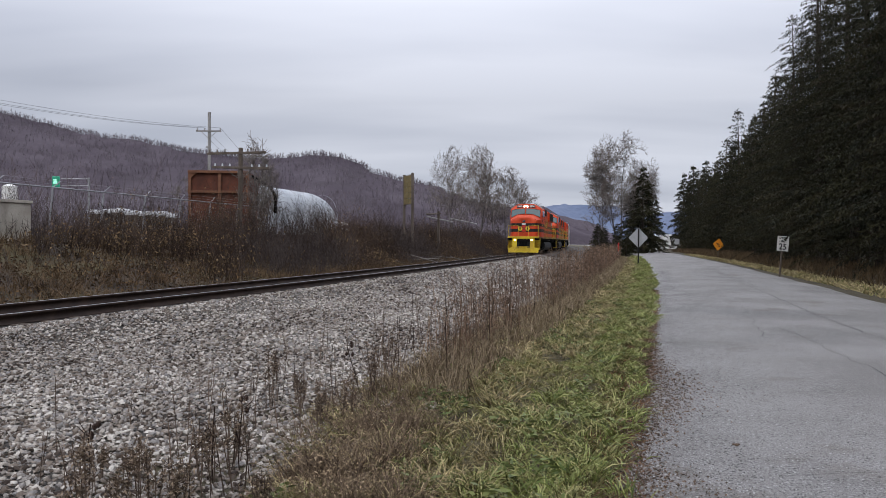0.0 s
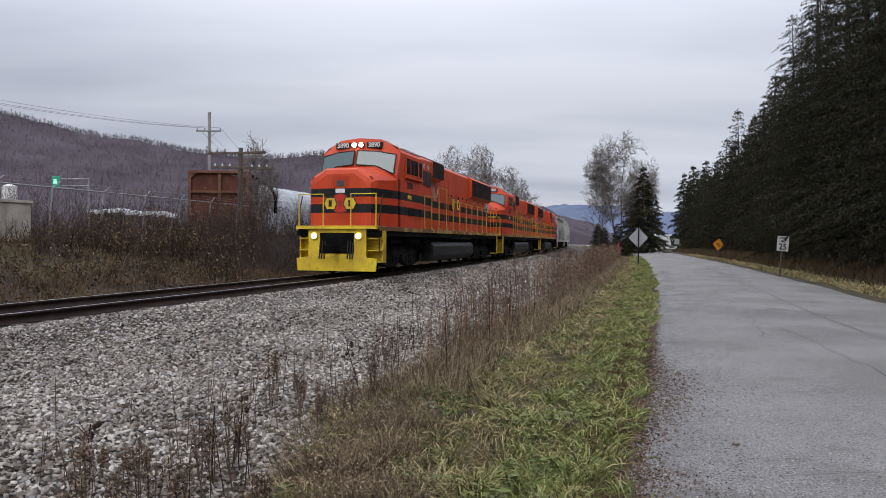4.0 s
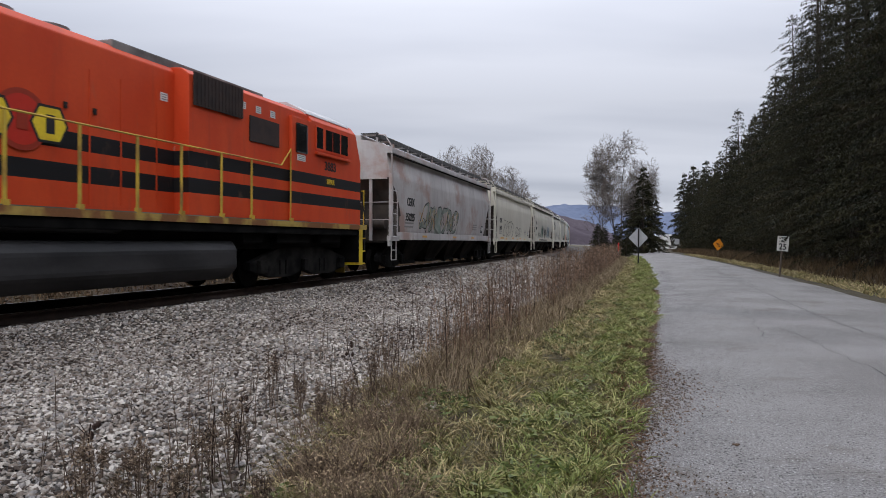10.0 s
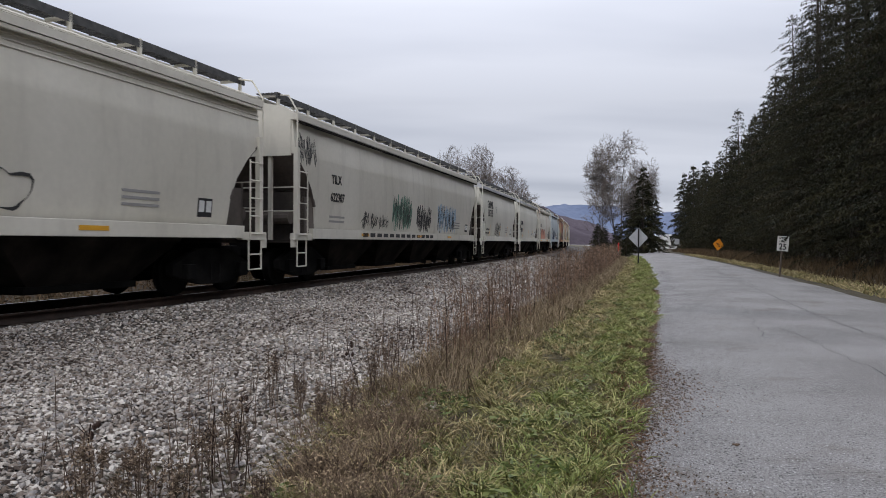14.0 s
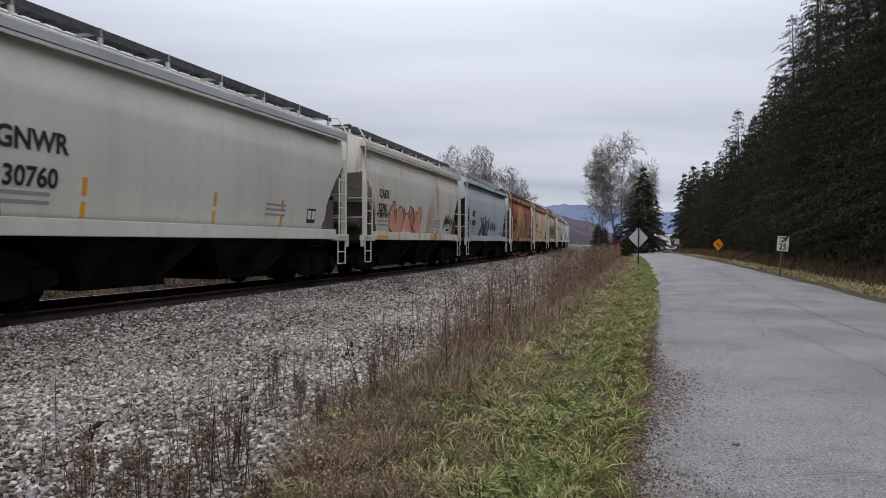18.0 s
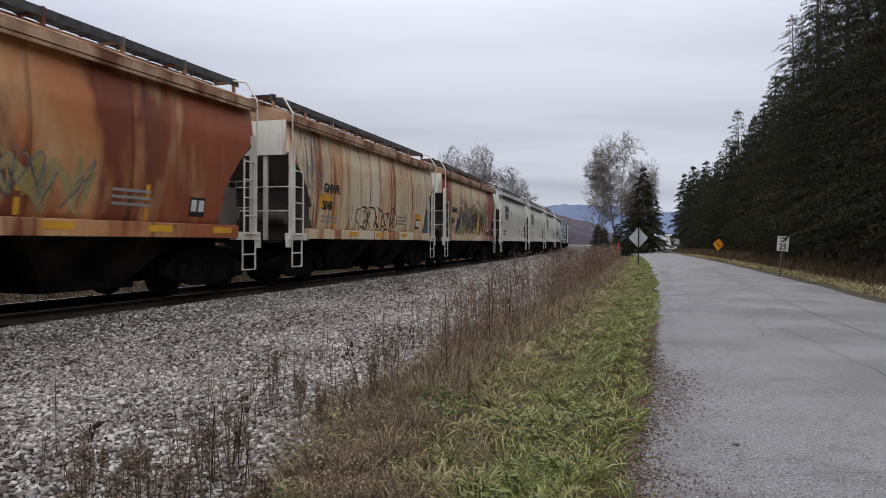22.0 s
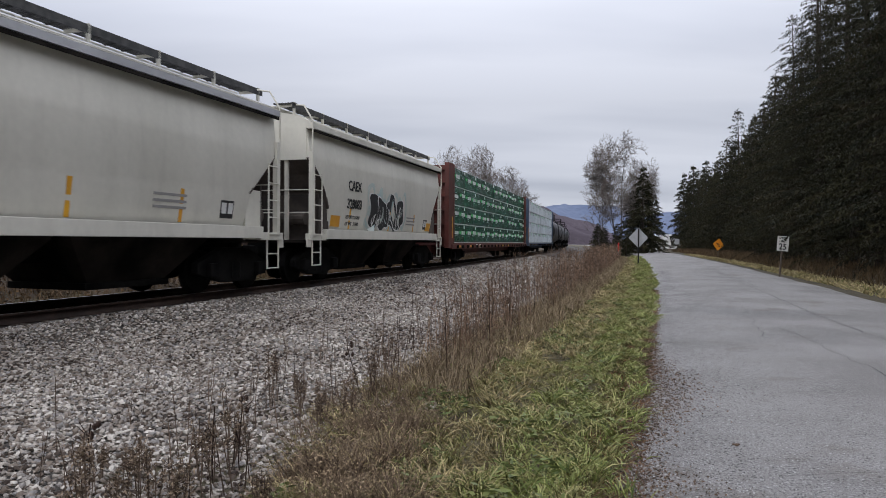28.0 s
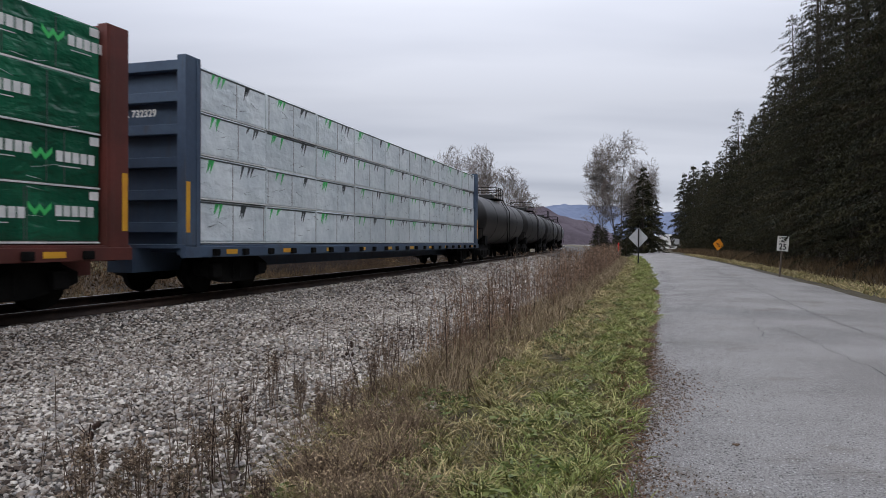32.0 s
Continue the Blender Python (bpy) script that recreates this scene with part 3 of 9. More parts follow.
M_HERALDRED = mat("emblem_red", (0.30, 0.03, 0.012), rough=0.5, fine=20, vary=0.1, bump=0)
M_DISCRED = mat("emblem_bright_red", (0.50, 0.026, 0.012), rough=0.5, fine=20, vary=0.1, bump=0)
M_STEEL = mat("worn_steel", (0.18, 0.18, 0.18), (0.3, 0.29, 0.28), rough=0.4, metal=0.8, scale=5, fine=40)
M_REFLECT = mat("yellow_reflector_strip", (0.68, 0.36, 0.03), (0.6, 0.28, 0.03), rough=0.4, fine=30, vary=0.1, bump=0)


def cyl(x, z, y0, y1, r, n=20, hub=0.0):
    """A disc or drum with its axle across the vehicle."""
    bm = bmesh.new()
    rod(bm, (x, y0, z), (x, y1, z), r, n=n)
    return bm


def wheel_mesh():
    bm = bmesh.new()
    rod(bm, (0, -0.065, 0), (0, 0.065, 0), 0.46, n=24)
    rod(bm, (0, -0.085, 0), (0, -0.06, 0), 0.485, n=24)
    rod(bm, (0, -0.09, 0), (0, 0.09, 0), 0.13, n=12)
    rod(bm, (0, 0.06, 0), (0, 0.072, 0), 0.37, 0.33, n=24)
    return bm


WHEEL = None


def bogie(parent, x, axles, gap, paint=None):
    """A truck: side frames with journal boxes, springs and wheels."""
    global WHEEL
    paint = paint or M_UNDER
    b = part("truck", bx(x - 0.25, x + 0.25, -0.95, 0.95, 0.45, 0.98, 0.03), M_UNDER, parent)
    half = gap * (axles - 1) / 2
    for sg in (1, -1):
        y0, y1 = (0.95, 1.13) if sg > 0 else (-1.13, -0.95)
        pts = [(x - half - 0.42, 0.62), (x - half - 0.42, 0.44), (x - half - 0.12, 0.34)]
        for i in range(axles - 1):
            m = x - half + gap * (i + 0.5)
            pts += [(m - gap * 0.22, 0.22), (m + gap * 0.22, 0.22)]
            if i < axles - 2:
                pts += [(x - half + gap * (i + 1) - 0.14, 0.34), (x - half + gap * (i + 1) + 0.14, 0.34)]
        pts += [(x + half + 0.12, 0.34), (x + half + 0.42, 0.44), (x + half + 0.42, 0.66), (x + half * 0.55, 0.98), (x - half * 0.55, 0.98)]
        bm = bmesh.new()
        prism(bm, pts, "y", y0, y1, 0.02)
        part("side_frame", bm, paint, b)
        for i in range(axles):
            xa = x - half + gap * i
            yo = 1.13 if sg > 0 else -1.13
            part("journal_box", bx(xa - 0.15, xa + 0.15, min(yo, yo + sg * 0.13), max(yo, yo + sg * 0.13), 0.36, 0.66, 0.025), paint, b)
        for i in range(axles - 1):
            m = x - half + gap * (i + 0.5)
            bm = bmesh.new()
            for dx in (-0.14, 0.14):
                rod(bm, (m + dx, sg * 1.06, 0.3), (m + dx, sg * 1.06, 0.66), 0.09, n=8)
            part("spring", bm, M_UNDER, b)
    if WHEEL is None:
        WHEEL = bpy.data.meshes.new("wheel")
        w = wheel_mesh()
        w.normal_update()
        w.to_mesh(WHEEL)
        w.free()
        WHEEL.materials.append(M_UNDER)
    for i in range(axles):
        for sg in (1, -1):
            o = new("wheel", WHEEL)
            o.parent = b
            o.matrix_basis = pose(x - half + gap * i, sg * 0.755, 0.485, 0, 0, 0 if sg > 0 else 180)
    return b


def coupler(parent, x, sg, material=None):
    bm = bmesh.new()
    box(bm, min(x, x - sg * 0.9), max(x, x - sg * 0.9), -0.09, 0.09, 0.78, 0.98, 0.02)
    box(bm, min(x + sg * 0.02, x - sg * 0.3), max(x + sg * 0.02, x - sg * 0.3), -0.18, 0.16, 0.74, 1.02, 0.05)
    part("coupler", bm, material or M_UNDER, parent)


def tag_plate(parent, x, y, z, w, h, sg, name="label_plate", rows=3, ink=None):
    """A small white notice with bars for its writing."""
    y0, y1 = sorted((y, y + sg * 0.006))
    pl = part(name, bx(x - w / 2, x + w / 2, y0, y1, z - h / 2, z + h / 2), M_WHITE, parent, "small white notice")
    for i in range(rows):
        zz = z + h * (0.28 - 0.56 * i / max(1, rows - 1))
        ww = w * (0.38 - 0.07 * (i % 2)) * (0.72 if name == "safety_sign" else 1)
        y0, y1 = sorted((y + sg * 0.006, y + sg * 0.01))
        xx = x - sg * w * 0.16 if name == "safety_sign" else x
        part("text_bar", bx(xx - ww, xx + ww, y0, y1, zz - h * 0.06, zz + h * 0.06), ink or M_GREYINK, pl)
    return pl


def locomotive(number, rev=False, lit=False):
    """A six-axle wide-cab diesel locomotive, nose towards +x."""
    e = empty("diesel_locomotive", None,
              f"orange, black-banded diesel locomotive number {number} with yellow sills" + (", headlights lit" if lit else ""), "locomotive", "locomotives of the train")

    def X(r):
        return 10.85 - r
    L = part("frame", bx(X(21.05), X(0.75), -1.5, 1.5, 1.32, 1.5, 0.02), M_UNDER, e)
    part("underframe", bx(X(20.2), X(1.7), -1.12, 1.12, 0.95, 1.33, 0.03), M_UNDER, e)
    # dark blocks added to close the see-through gaps above the trucks
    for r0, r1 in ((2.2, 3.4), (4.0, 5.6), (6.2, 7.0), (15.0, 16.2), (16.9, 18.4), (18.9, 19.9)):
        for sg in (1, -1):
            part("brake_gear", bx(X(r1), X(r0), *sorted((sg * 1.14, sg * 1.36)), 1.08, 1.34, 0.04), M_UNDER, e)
    for sg in (1, -1):
        y0, y1 = sorted((sg * 1.5, sg * 1.54))
        part("side_sill", bx(X(21.05), X(0.75), y0, y1, 1.50, 1.63), M_SILL, e, "yellow sill with worn reflective dashes")
    part("walkway", bx(X(21.05), X(0.75), -1.5, 1.5, 1.57, 1.65), M_ROOF, e)
    D = 1.3 if rev else 0.0
    # cab and nose
    half = 1.5
    bm = bmesh.new()
    rings = []
    for r, w0, zt in ((0.98, 1.12, 3.2), (1.02, 1.3, 3.3), (1.2, half - 0.02, 3.34), (1.7, half, 3.4)) if rev else ((0.93, 0.98, 3.40), (0.98, 1.10, 3.54), (1.16, 1.22, 3.62), (2.2, 1.46, 3.70), (2.55, half, 3.76), (2.75, half, 3.8)):
        rings.append([bm.verts.new((X(r), y, z)) for y, z in
                      ((-w0, 1.65), (-w0, zt - 0.42), (-w0 * 0.9, zt - 0.26), (-w0 * 0.5, zt + 0.02), (w0 * 0.5, zt + 0.02), (w0 * 0.9, zt - 0.26), (w0, zt - 0.42), (w0, 1.65))])
    for a, b in zip(rings[:-1], rings[1:]):
        for i in range(7):
            bm.faces.new((a[i], a[i + 1], b[i + 1], b[i]))
    bm.faces.new(rings[0])
    bm.faces.new(rings[-1][::-1])
    bmesh.ops.recalc_face_normals(bm, faces=bm.faces)
    part("nose", bm, M_LIVERY, e)
    # the cab's cross-section runs from the windscreen back
    bm = bmesh.new()
    rings = []
    def front(y, z):
        return 2.45 - D + max(0, min(1, (z - 3.5) / 0.85)) * 0.36 - 0.42 * (1 - (abs(y) / half) ** 2)
    sec = [(-half, 1.65), (-half, 3.5), (-half, 4.34), (-half + 0.16, 4.54), (-0.78, 4.82), (0, 4.87), (0.78, 4.82), (half - 0.16, 4.54), (half, 4.34), (half, 3.5), (half, 1.65)]
    for r, f in ((2.45, 0), (5.5, 1)):
        r -= D
        ring = []
        for y, z in sec:
            rr = r
            if f == 0:
                rr = r + max(0, min(1, (z - 3.5) / 0.85)) * 0.36 - 0.42 * (1 - (abs(y) / half) ** 2)
                if z > 4.4:
                    rr = 2.86 - D - 0.26 * (1 - abs(y) / half)
            ring.append(bm.verts.new((X(rr), y, z)))
        rings.append(ring)
    n = len(sec)
    for i in range(n):
        bm.faces.new((rings[0][i], rings[0][(i + 1) % n], rings[1][(i + 1) % n], rings[1][i]))
    bm.faces.new(rings[1][::-1])
    cols = [-half, -1.1, -0.75, 0, 0.75, 1.1, half]
    rows = [1.65, 3.5, 3.9, 4.34]
    grid = [[bm.verts.new((X(front(y, z)), y, z)) for z in rows] + [bm.verts.new((X(2.86 - D - 0.26 * (1 - abs(y) / half)), y, float(np.interp(abs(y), [0, 0.78, half - 0.16, half], [4.87, 4.82, 4.54, 4.36]))))] for y in cols]
    for ca, cb in zip(grid[:-1], grid[1:]):
        for k in range(4):
            bm.faces.new((ca[k], cb[k], cb[k + 1], ca[k + 1]))
    bmesh.ops.remove_doubles(bm, verts=bm.verts, dist=0.012)
    bmesh.ops.recalc_face_normals(bm, faces=bm.faces)
    cab = part("cab", bm, M_LIVERY, e)
    bm = bmesh.new()
    prism(bm, [(-half + 0.14, 4.57), (-0.78, 4.845), (0, 4.895), (0.78, 4.845), (half - 0.1, 4.56), (half - 0.1, 4.5), (-half + 0.1, 4.5)], "x", X(5.55 - D), X(3.1 - D))
    part("cab_roof", bm, M_ROOFPALE, cab, "pale weathered cab roof")
    for sg in (1, -1):
        # windscreen halves lean back
        bm = bmesh.new()
        qz = [(y, z) for y, z in ((0.08, 3.88), (0.75, 3.84), (1.38, 3.56), (1.38, 4.22), (0.75, 4.34), (0.08, 4.36))]
        fit = np.linalg.lstsq(np.array([(y, z, 1.0) for y, z in qz]), np.array([front(y, z) for y, z in qz]), rcond=None)[0]

        def pane_at(y, z):
            return float(fit[0] * y + fit[1] * z + fit[2]) - 0.03
        q = [(pane_at(y, z), y, z) for y, z in ((0.08, 3.88), (0.75, 3.84), (1.38, 3.56), (1.38, 4.22), (0.75, 4.34), (0.08, 4.36))]
        vs = [bm.verts.new((X(r) + 0.035, sg * y, z)) for r, y, z in q]
        vb = [bm.verts.new((X(r) + 0.0, sg * y, z)) for r, y, z in q]
        bm.faces.new(vs)
        bm.faces.new(vb[::-1])
        for i in range(6):
            bm.faces.new((vs[i], vb[i], vb[(i + 1) % 6], vs[(i + 1) % 6]))
        bmesh.ops.recalc_face_normals(bm, faces=bm.faces)
        w = part("windscreen", bm, M_WIND, cab)
        part("wiper", rods([(X(2.68 - D) + 0.07, sg * 1.0, 4.3), (X(2.42 - D) + 0.07, sg * 0.4, 4.14)], 0.014), M_SEAL, w)
        bm = bmesh.new()
        pts = [(pane_at(y, z), y, z) for y, z in ((0.06, 3.86), (0.75, 3.82), (1.40, 3.53), (1.40, 4.24), (0.75, 4.36), (0.06, 4.38))]
        for (r0, a0, z0), (r1, a1, z1) in zip(pts, pts[1:] + pts[:1]):
            rod(bm, (X(r0) + 0.03, sg * a0, z0), (X(r1) + 0.03, sg * a1, z1), 0.022)
        part("gasket", bm, M_SEAL, w)
        # number boards beside the headlight
        nb = part("number_board", bx(X(2.9 - D), X(2.49 - D), sg * 0.6 - 0.28, sg * 0.6 + 0.28, 4.48, 4.71, 0.02), M_SEAL, cab)
        lettering("number", number, 0.24, ahead(X(2.486 - D), sg * 0.6, 4.595), M_WHITE, nb, squeeze=0.95, align="CENTER")
        bm = bmesh.new()
        rod(bm, (X(2.9 - D), sg * 0.13, 4.6), (X(2.42 - D), sg * 0.13, 4.6), 0.10, n=14)
        part("lamp_ring", bm, M_SEAL, cab)
        bm = bmesh.new()
        rod(bm, (X(2.5 - D), sg * 0.13, 4.6), (X(2.40 - D), sg * 0.13, 4.6), 0.085, n=14)
        part("headlight", bm, M_LAMP if lit else M_DEADLAMP, cab, "lit round headlight" if lit else "")
        # side windows
        ys = sg * (half + 0.004)
        fr = part("window_frame", bx(X(5.28 - D), X(3.32 - D), *sorted((sg * half, ys + sg * 0.03)), 3.58, 4.25, 0.01), M_ORANGE, cab)
        for r0, r1 in ((3.4, 3.82), (3.9, 4.32), (4.36, 4.74), (4.9, 5.24)):
            part("pane", bx(X(r1 - D), X(r0 - D), *sorted((ys + sg * 0.026, ys + sg * 0.036)), 3.64, 4.2), M_GLASS, fr)
        part("arm_rest", bx(X(5.3 - D), X(3.3 - D), *sorted((sg * half, sg * (half + 0.09))), 3.46, 3.54, 0.02), M_ORANGE, cab)
        part("panel", bx(X(6.85), X(5.62), *sorted((sg * 1.40, sg * 1.425)), 3.42, 4.0), M_GRILLE, e, "dark louvred panel")
        for r in (5.9, 6.5, 7.1):
            tag_plate(e, X(r), sg * 1.41, 4.18, 0.2, 0.16, sg)
        mk = side(X(3.5 - D), half + 0.006, 3.2) if sg > 0 else Matrix.Rotation(math.pi, 4, "Z") @ side(-X(4.75 - D), half + 0.006, 3.2)
        lettering("number", number, 0.34, mk, M_INK, cab)
        mk = side(X(3.6 - D), half + 0.006, 2.78) if sg > 0 else Matrix.Rotation(math.pi, 4, "Z") @ side(-X(4.62 - D), half + 0.006, 2.78)
        lettering("reporting_mark", "BPRR", 0.2, mk, M_YELLOW, cab)
        for r0, r1 in ((3.7, 4.15), (4.2, 4.62), (5.0, 5.35)):
            if rev:
                continue
            bm = bmesh.new()
            for i in range(9):
                z = 2.04 + i * 0.05
                box(bm, X(r1), X(r0), *sorted((sg * half, sg * (half + 0.02))), z, z + 0.018)
            part("louvre", bm, M_LIVERY, cab)
        # number lamp on the nose and class lights
        bm = bmesh.new()
        rod(bm, (X(1.6), sg * 1.04, 3.26), (X(1.04), sg * 1.04, 3.26), 0.085, n=14)
        part("class_light", bm, M_HERALDRED, e)
    part("nose_door", bx(X(0.99), X(0.93), -0.35, 0.35, 1.7, 3.1 if rev else 3.36, 0.01), M_LIVERY, e)
    part("nose_window", bx(X(0.94), X(0.92), -0.13, 0.13, 3.0, 3.2), M_GLASS, e)
    part("notice", bx(X(0.94), X(0.918), -0.17, 0.17, 2.78, 2.92), M_WHITE, e, "small white notice")
    # herald on the nose and the sides: a disc between two yellow hexagons
    herald(e, ahead(X(0.92), 0, 2.42), 0.36)
    for sg in (1, -1):
        m = side(X(12.3), 1.075, 2.98) if sg > 0 else Matrix.Rotation(math.pi, 4, "Z") @ side(-X(12.3), 1.075, 2.98)
        herald(e, m, 0.5)
    # long hood
    bm = bmesh.new()
    prism(bm, [(-1.05, 1.65), (-1.05, 4.5), (-0.9, 4.65), (0, 4.74), (0.9, 4.65), (1.05, 4.5), (1.05, 1.65)], "x", X(20.35), X(7.0), 0.03)
    part("long_hood", bm, M_LIVERY, e)
    bm = bmesh.new()
    prism(bm, [(-1.4, 1.65), (-1.4, 4.46), (-1.2, 4.6), (0, 4.66), (1.2, 4.6), (1.4, 4.46), (1.4, 1.65)], "x", X(8.9 if rev else 7.0), X(5.5 - D), 0.02)
    bay = part("equipment_bay", bm, M_LIVERY, e)
    if rev:
        for sg in (1, -1):
            y0, y1 = sorted((sg * 1.4, sg * 1.5))
            door = part("cab_door", bx(X(5.15), X(4.17), y0, y1, 1.66, 4.3, 0.02), M_LIVERY, e)
            part("door_window", bx(X(4.98), X(4.42), *sorted((sg * 1.5, sg * 1.512)), 3.4, 4.15, 0.03), M_GLASS, door)
            tag_plate(door, X(4.7), sg * 1.5, 3.28, 0.42, 0.16, sg)
    bm = bmesh.new()
    prism(bm, [(-1.15, 3.75), (-1.42, 3.9), (-1.42, 4.48), (-1.2, 4.58), (1.2, 4.58), (1.42, 4.48), (1.42, 3.9), (1.15, 3.75)], "x", X(8.85), X(7.0), 0.01)
    if rev:
        bm.free()
    else:
        part("intake_housing", bm, M_ORANGE, e)
    part("roof_walk", bx(X(10.4), X(5.6), -0.95, 0.95, 4.56, 4.76, 0.03), M_ROOF, e)
    for sg in (1, -1):
        bm = bmesh.new()
        box(bm, X(8.8), X(7.15), *sorted((sg * 1.42, sg * 1.45)), 3.86, 4.52)
        for i in range(14):
            x = X(7.2 + i * 0.115)
            box(bm, x - 0.01, x + 0.01, *sorted((sg * 1.45, sg * 1.462)), 3.88, 4.5)
        part("intake_grille", bm, M_GRILLE, e)
        # radiators
        bm = bmesh.new()
        prism(bm, [(sg * 1.05, 3.45), (sg * 1.2, 3.58), (sg * 1.2, 4.5), (sg * 0.98, 4.64), (sg * 0.8, 4.64), (sg * 0.8, 3.45)], "x", X(20.32), X(15.2), 0.01)
        part("radiator_housing", bm, M_ORANGE, e)
        for r0, r1 in ((15.32, 17.74), (17.84, 20.22)):
            bm = bmesh.new()
            box(bm, X(r1), X(r0), *sorted((sg * 1.2, sg * 1.225)), 3.62, 4.46)
            k = int((r1 - r0) / 0.1)
            for i in range(k):
                x = X(r0 + 0.05 + i * 0.1)
                box(bm, x - 0.012, x + 0.012, *sorted((sg * 1.225, sg * 1.24)), 3.64, 4.44)
            part("radiator_grille", bm, M_GRILLE, e)
        bm = bmesh.new()
        vs = [(7.75, 3.72), (8.5, 3.78), (8.95, 2.94), (8.55, 2.94)]
        prism(bm, [(X(r), z) for r, z in vs], "y", *sorted((sg * 1.052, sg * 1.064)))
        part("faded_panel", bm, M_FADED, e, "faded pale patch of paint")
        for r in (9.4, 10.3, 11.0, 13.4, 14.3):
            bm = bmesh.new()
            box(bm, X(r) - 0.012, X(r) + 0.012, *sorted((sg * 1.05, sg * 1.062)), 1.75, 4.05)
            part("hood_door_seam", bm, M_ORANGE, e)
        for r in (10.9, 11.5, 12.9, 13.7, 14.6, 16.2, 17.4, 18.6):
            part("latch", bx(X(r) - 0.03, X(r) + 0.03, *sorted((sg * 1.05, sg * 1.085)), 3.3, 3.4), M_SEAL, e)
        tag_plate(e, X(9.2), sg * 1.055, 3.95, 0.2, 0.16, sg)
        tag_plate(e, X(16.3), sg * 1.055, 3.3, 0.26, 0.15, sg)
        sign = tag_plate(e, X(19.75), sg * 1.055, 3.18, 1.05, 0.5, sg, "safety_sign", 4)
        yb = sorted((sg * 1.061, sg * 1.07))
        bm = bmesh.new()
        for a in (-1, 1):
            c = X(19.75 - sg * 0.38)
            p = [(c - 0.12 * a - 0.03, 3.2), (c - 0.12 * a + 0.03, 3.2), (c + 0.12 * a + 0.03, 3.4), (c + 0.12 * a - 0.03, 3.4)]
            prism(bm, p, "y", *yb)
        box(bm, c - 0.02, c + 0.02, *yb, 2.98, 3.2)
        for a in (-0.12, 0.12):
            rod(bm, (c + a, yb[0], 3.06), (c + a, yb[1], 3.06), 0.07, n=10)
        part("crossing_emblem", bm, M_INK, sign)
        # fuel tank is rounded below; reservoirs above it
        bm = bmesh.new()
        rod(bm, (X(14.7), sg * 1.22, 1.42), (X(10.6), sg * 1.22, 1.42), 0.17, n=14)
        part("air_reservoir", bm, M_TANK, e, smooth=True)
    bm = bmesh.new()
    prism(bm, [(-1.42, 0.95), (-1.42, 0.55), (-1.2, 0.3), (1.2, 0.3), (1.42, 0.55), (1.42, 0.95), (1.3, 1.14), (-1.3, 1.14)], "x", X(14.75), X(7.3), 0.07)
    part("fuel_tank", bm, M_TANK, e, "dull black rounded fuel tank")
    for r in (10.9, 12.0, 16.3, 17.4, 18.6, 19.6):
        bm = bmesh.new()
        rod(bm, (X(r), 0, 4.68), (X(r), 0, 4.9), 0.62 if r > 15 else 0.4, 0.56 if r > 15 else 0.36, n=18)
        part("roof_fan" if r > 15 else "exhaust_stack", bm, M_ROOF, e)
    bm = bmesh.new()
    for p in ((-0.5, 4.5), (0.5, 4.5)):
        rod(bm, (X(20.2), p[0], p[1]), (X(20.2), p[0], 4.86), 0.02)
    rod(bm, (X(20.2), -0.5, 4.86), (X(20.2), 0.5, 4.86), 0.02)
    part("grab_rail", bm, M_STEEL, e)
    # rear end: two facets meeting in a blunt edge, with number boards and lamps
    bm = bmesh.new()
    prism(bm, [(X(20.3), -1.05), (X(20.3), 1.05), (X(20.75), 0.12), (X(20.75), -0.12)], "z", 1.65, 4.42, 0.03)
    part("hood_end", bm, M_LIVERY, e)
    bm = bmesh.new()
    prism(bm, [(X(20.3), -1.0), (X(20.3), 1.0), (X(20.7), 0.1), (X(20.7), -0.1)], "z", 4.42, 4.56, 0.05)
    part("hood_crown", bm, M_ORANGE, e)
    for sg in (1, -1):
        c_, s_ = math.cos(0.453), math.sin(0.453)
        facet = Matrix(((-sg * s_, 0, -c_, X(20.55)), (-c_, 0, sg * s_, sg * 0.52), (0, 1, 0, 3.86), (0, 0, 0, 1)))
        bm = bx(-0.4, 0.4, -0.17, 0.17, 0, 0.05, 0.03)
        bm.transform(facet)
        nb = part("number_board", bm, M_SEAL, e)
        lettering("number", number, 0.34, facet @ pose(0, 0, 0.052), M_WHITE, nb, align="CENTER")
        bm = bmesh.new()
        rod(bm, (X(20.6), sg * 0.13, 4.2), (X(20.82), sg * 0.13, 4.2), 0.11, n=14)
        part("headlight", bm, M_DEADLAMP, e)
        bm = bmesh.new()
        rod(bm, (X(20.3), sg * 0.72, 3.18), (X(20.5), sg * 0.76, 3.18), 0.13, n=14)
        part("class_light", bm, M_SEAL, e)
    # handrails with posts along the walkways
    for sg in (1, -1):
        ys = sg * 1.47
        line = [(5.15, 3.45), (5.6, 3.0), (20.7, 3.02)] if rev else [(5.85, 3.0), (7.5, 3.0), (7.82, 3.47), (9.35, 3.48), (9.72, 3.02), (20.7, 3.02)]
        part("handrail", rods([(X(r), ys, z) for r, z in line], 0.02), M_RAILYELLOW, e)
        posts = [5.15 if rev else 5.85, 6.85, 7.95, 9.2, 10.35, 11.6, 12.9, 14.15, 15.4, 16.65, 17.8, 18.9, 19.9, 20.7]
        for r in posts:
            z = float(np.interp(r, [q[0] for q in line], [q[1] for q in line]))
            bm = bmesh.new()
            box(bm, X(r) - 0.028, X(r) + 0.028, *sorted((ys - sg * 0.012, ys + sg * 0.012)), 1.5, z)
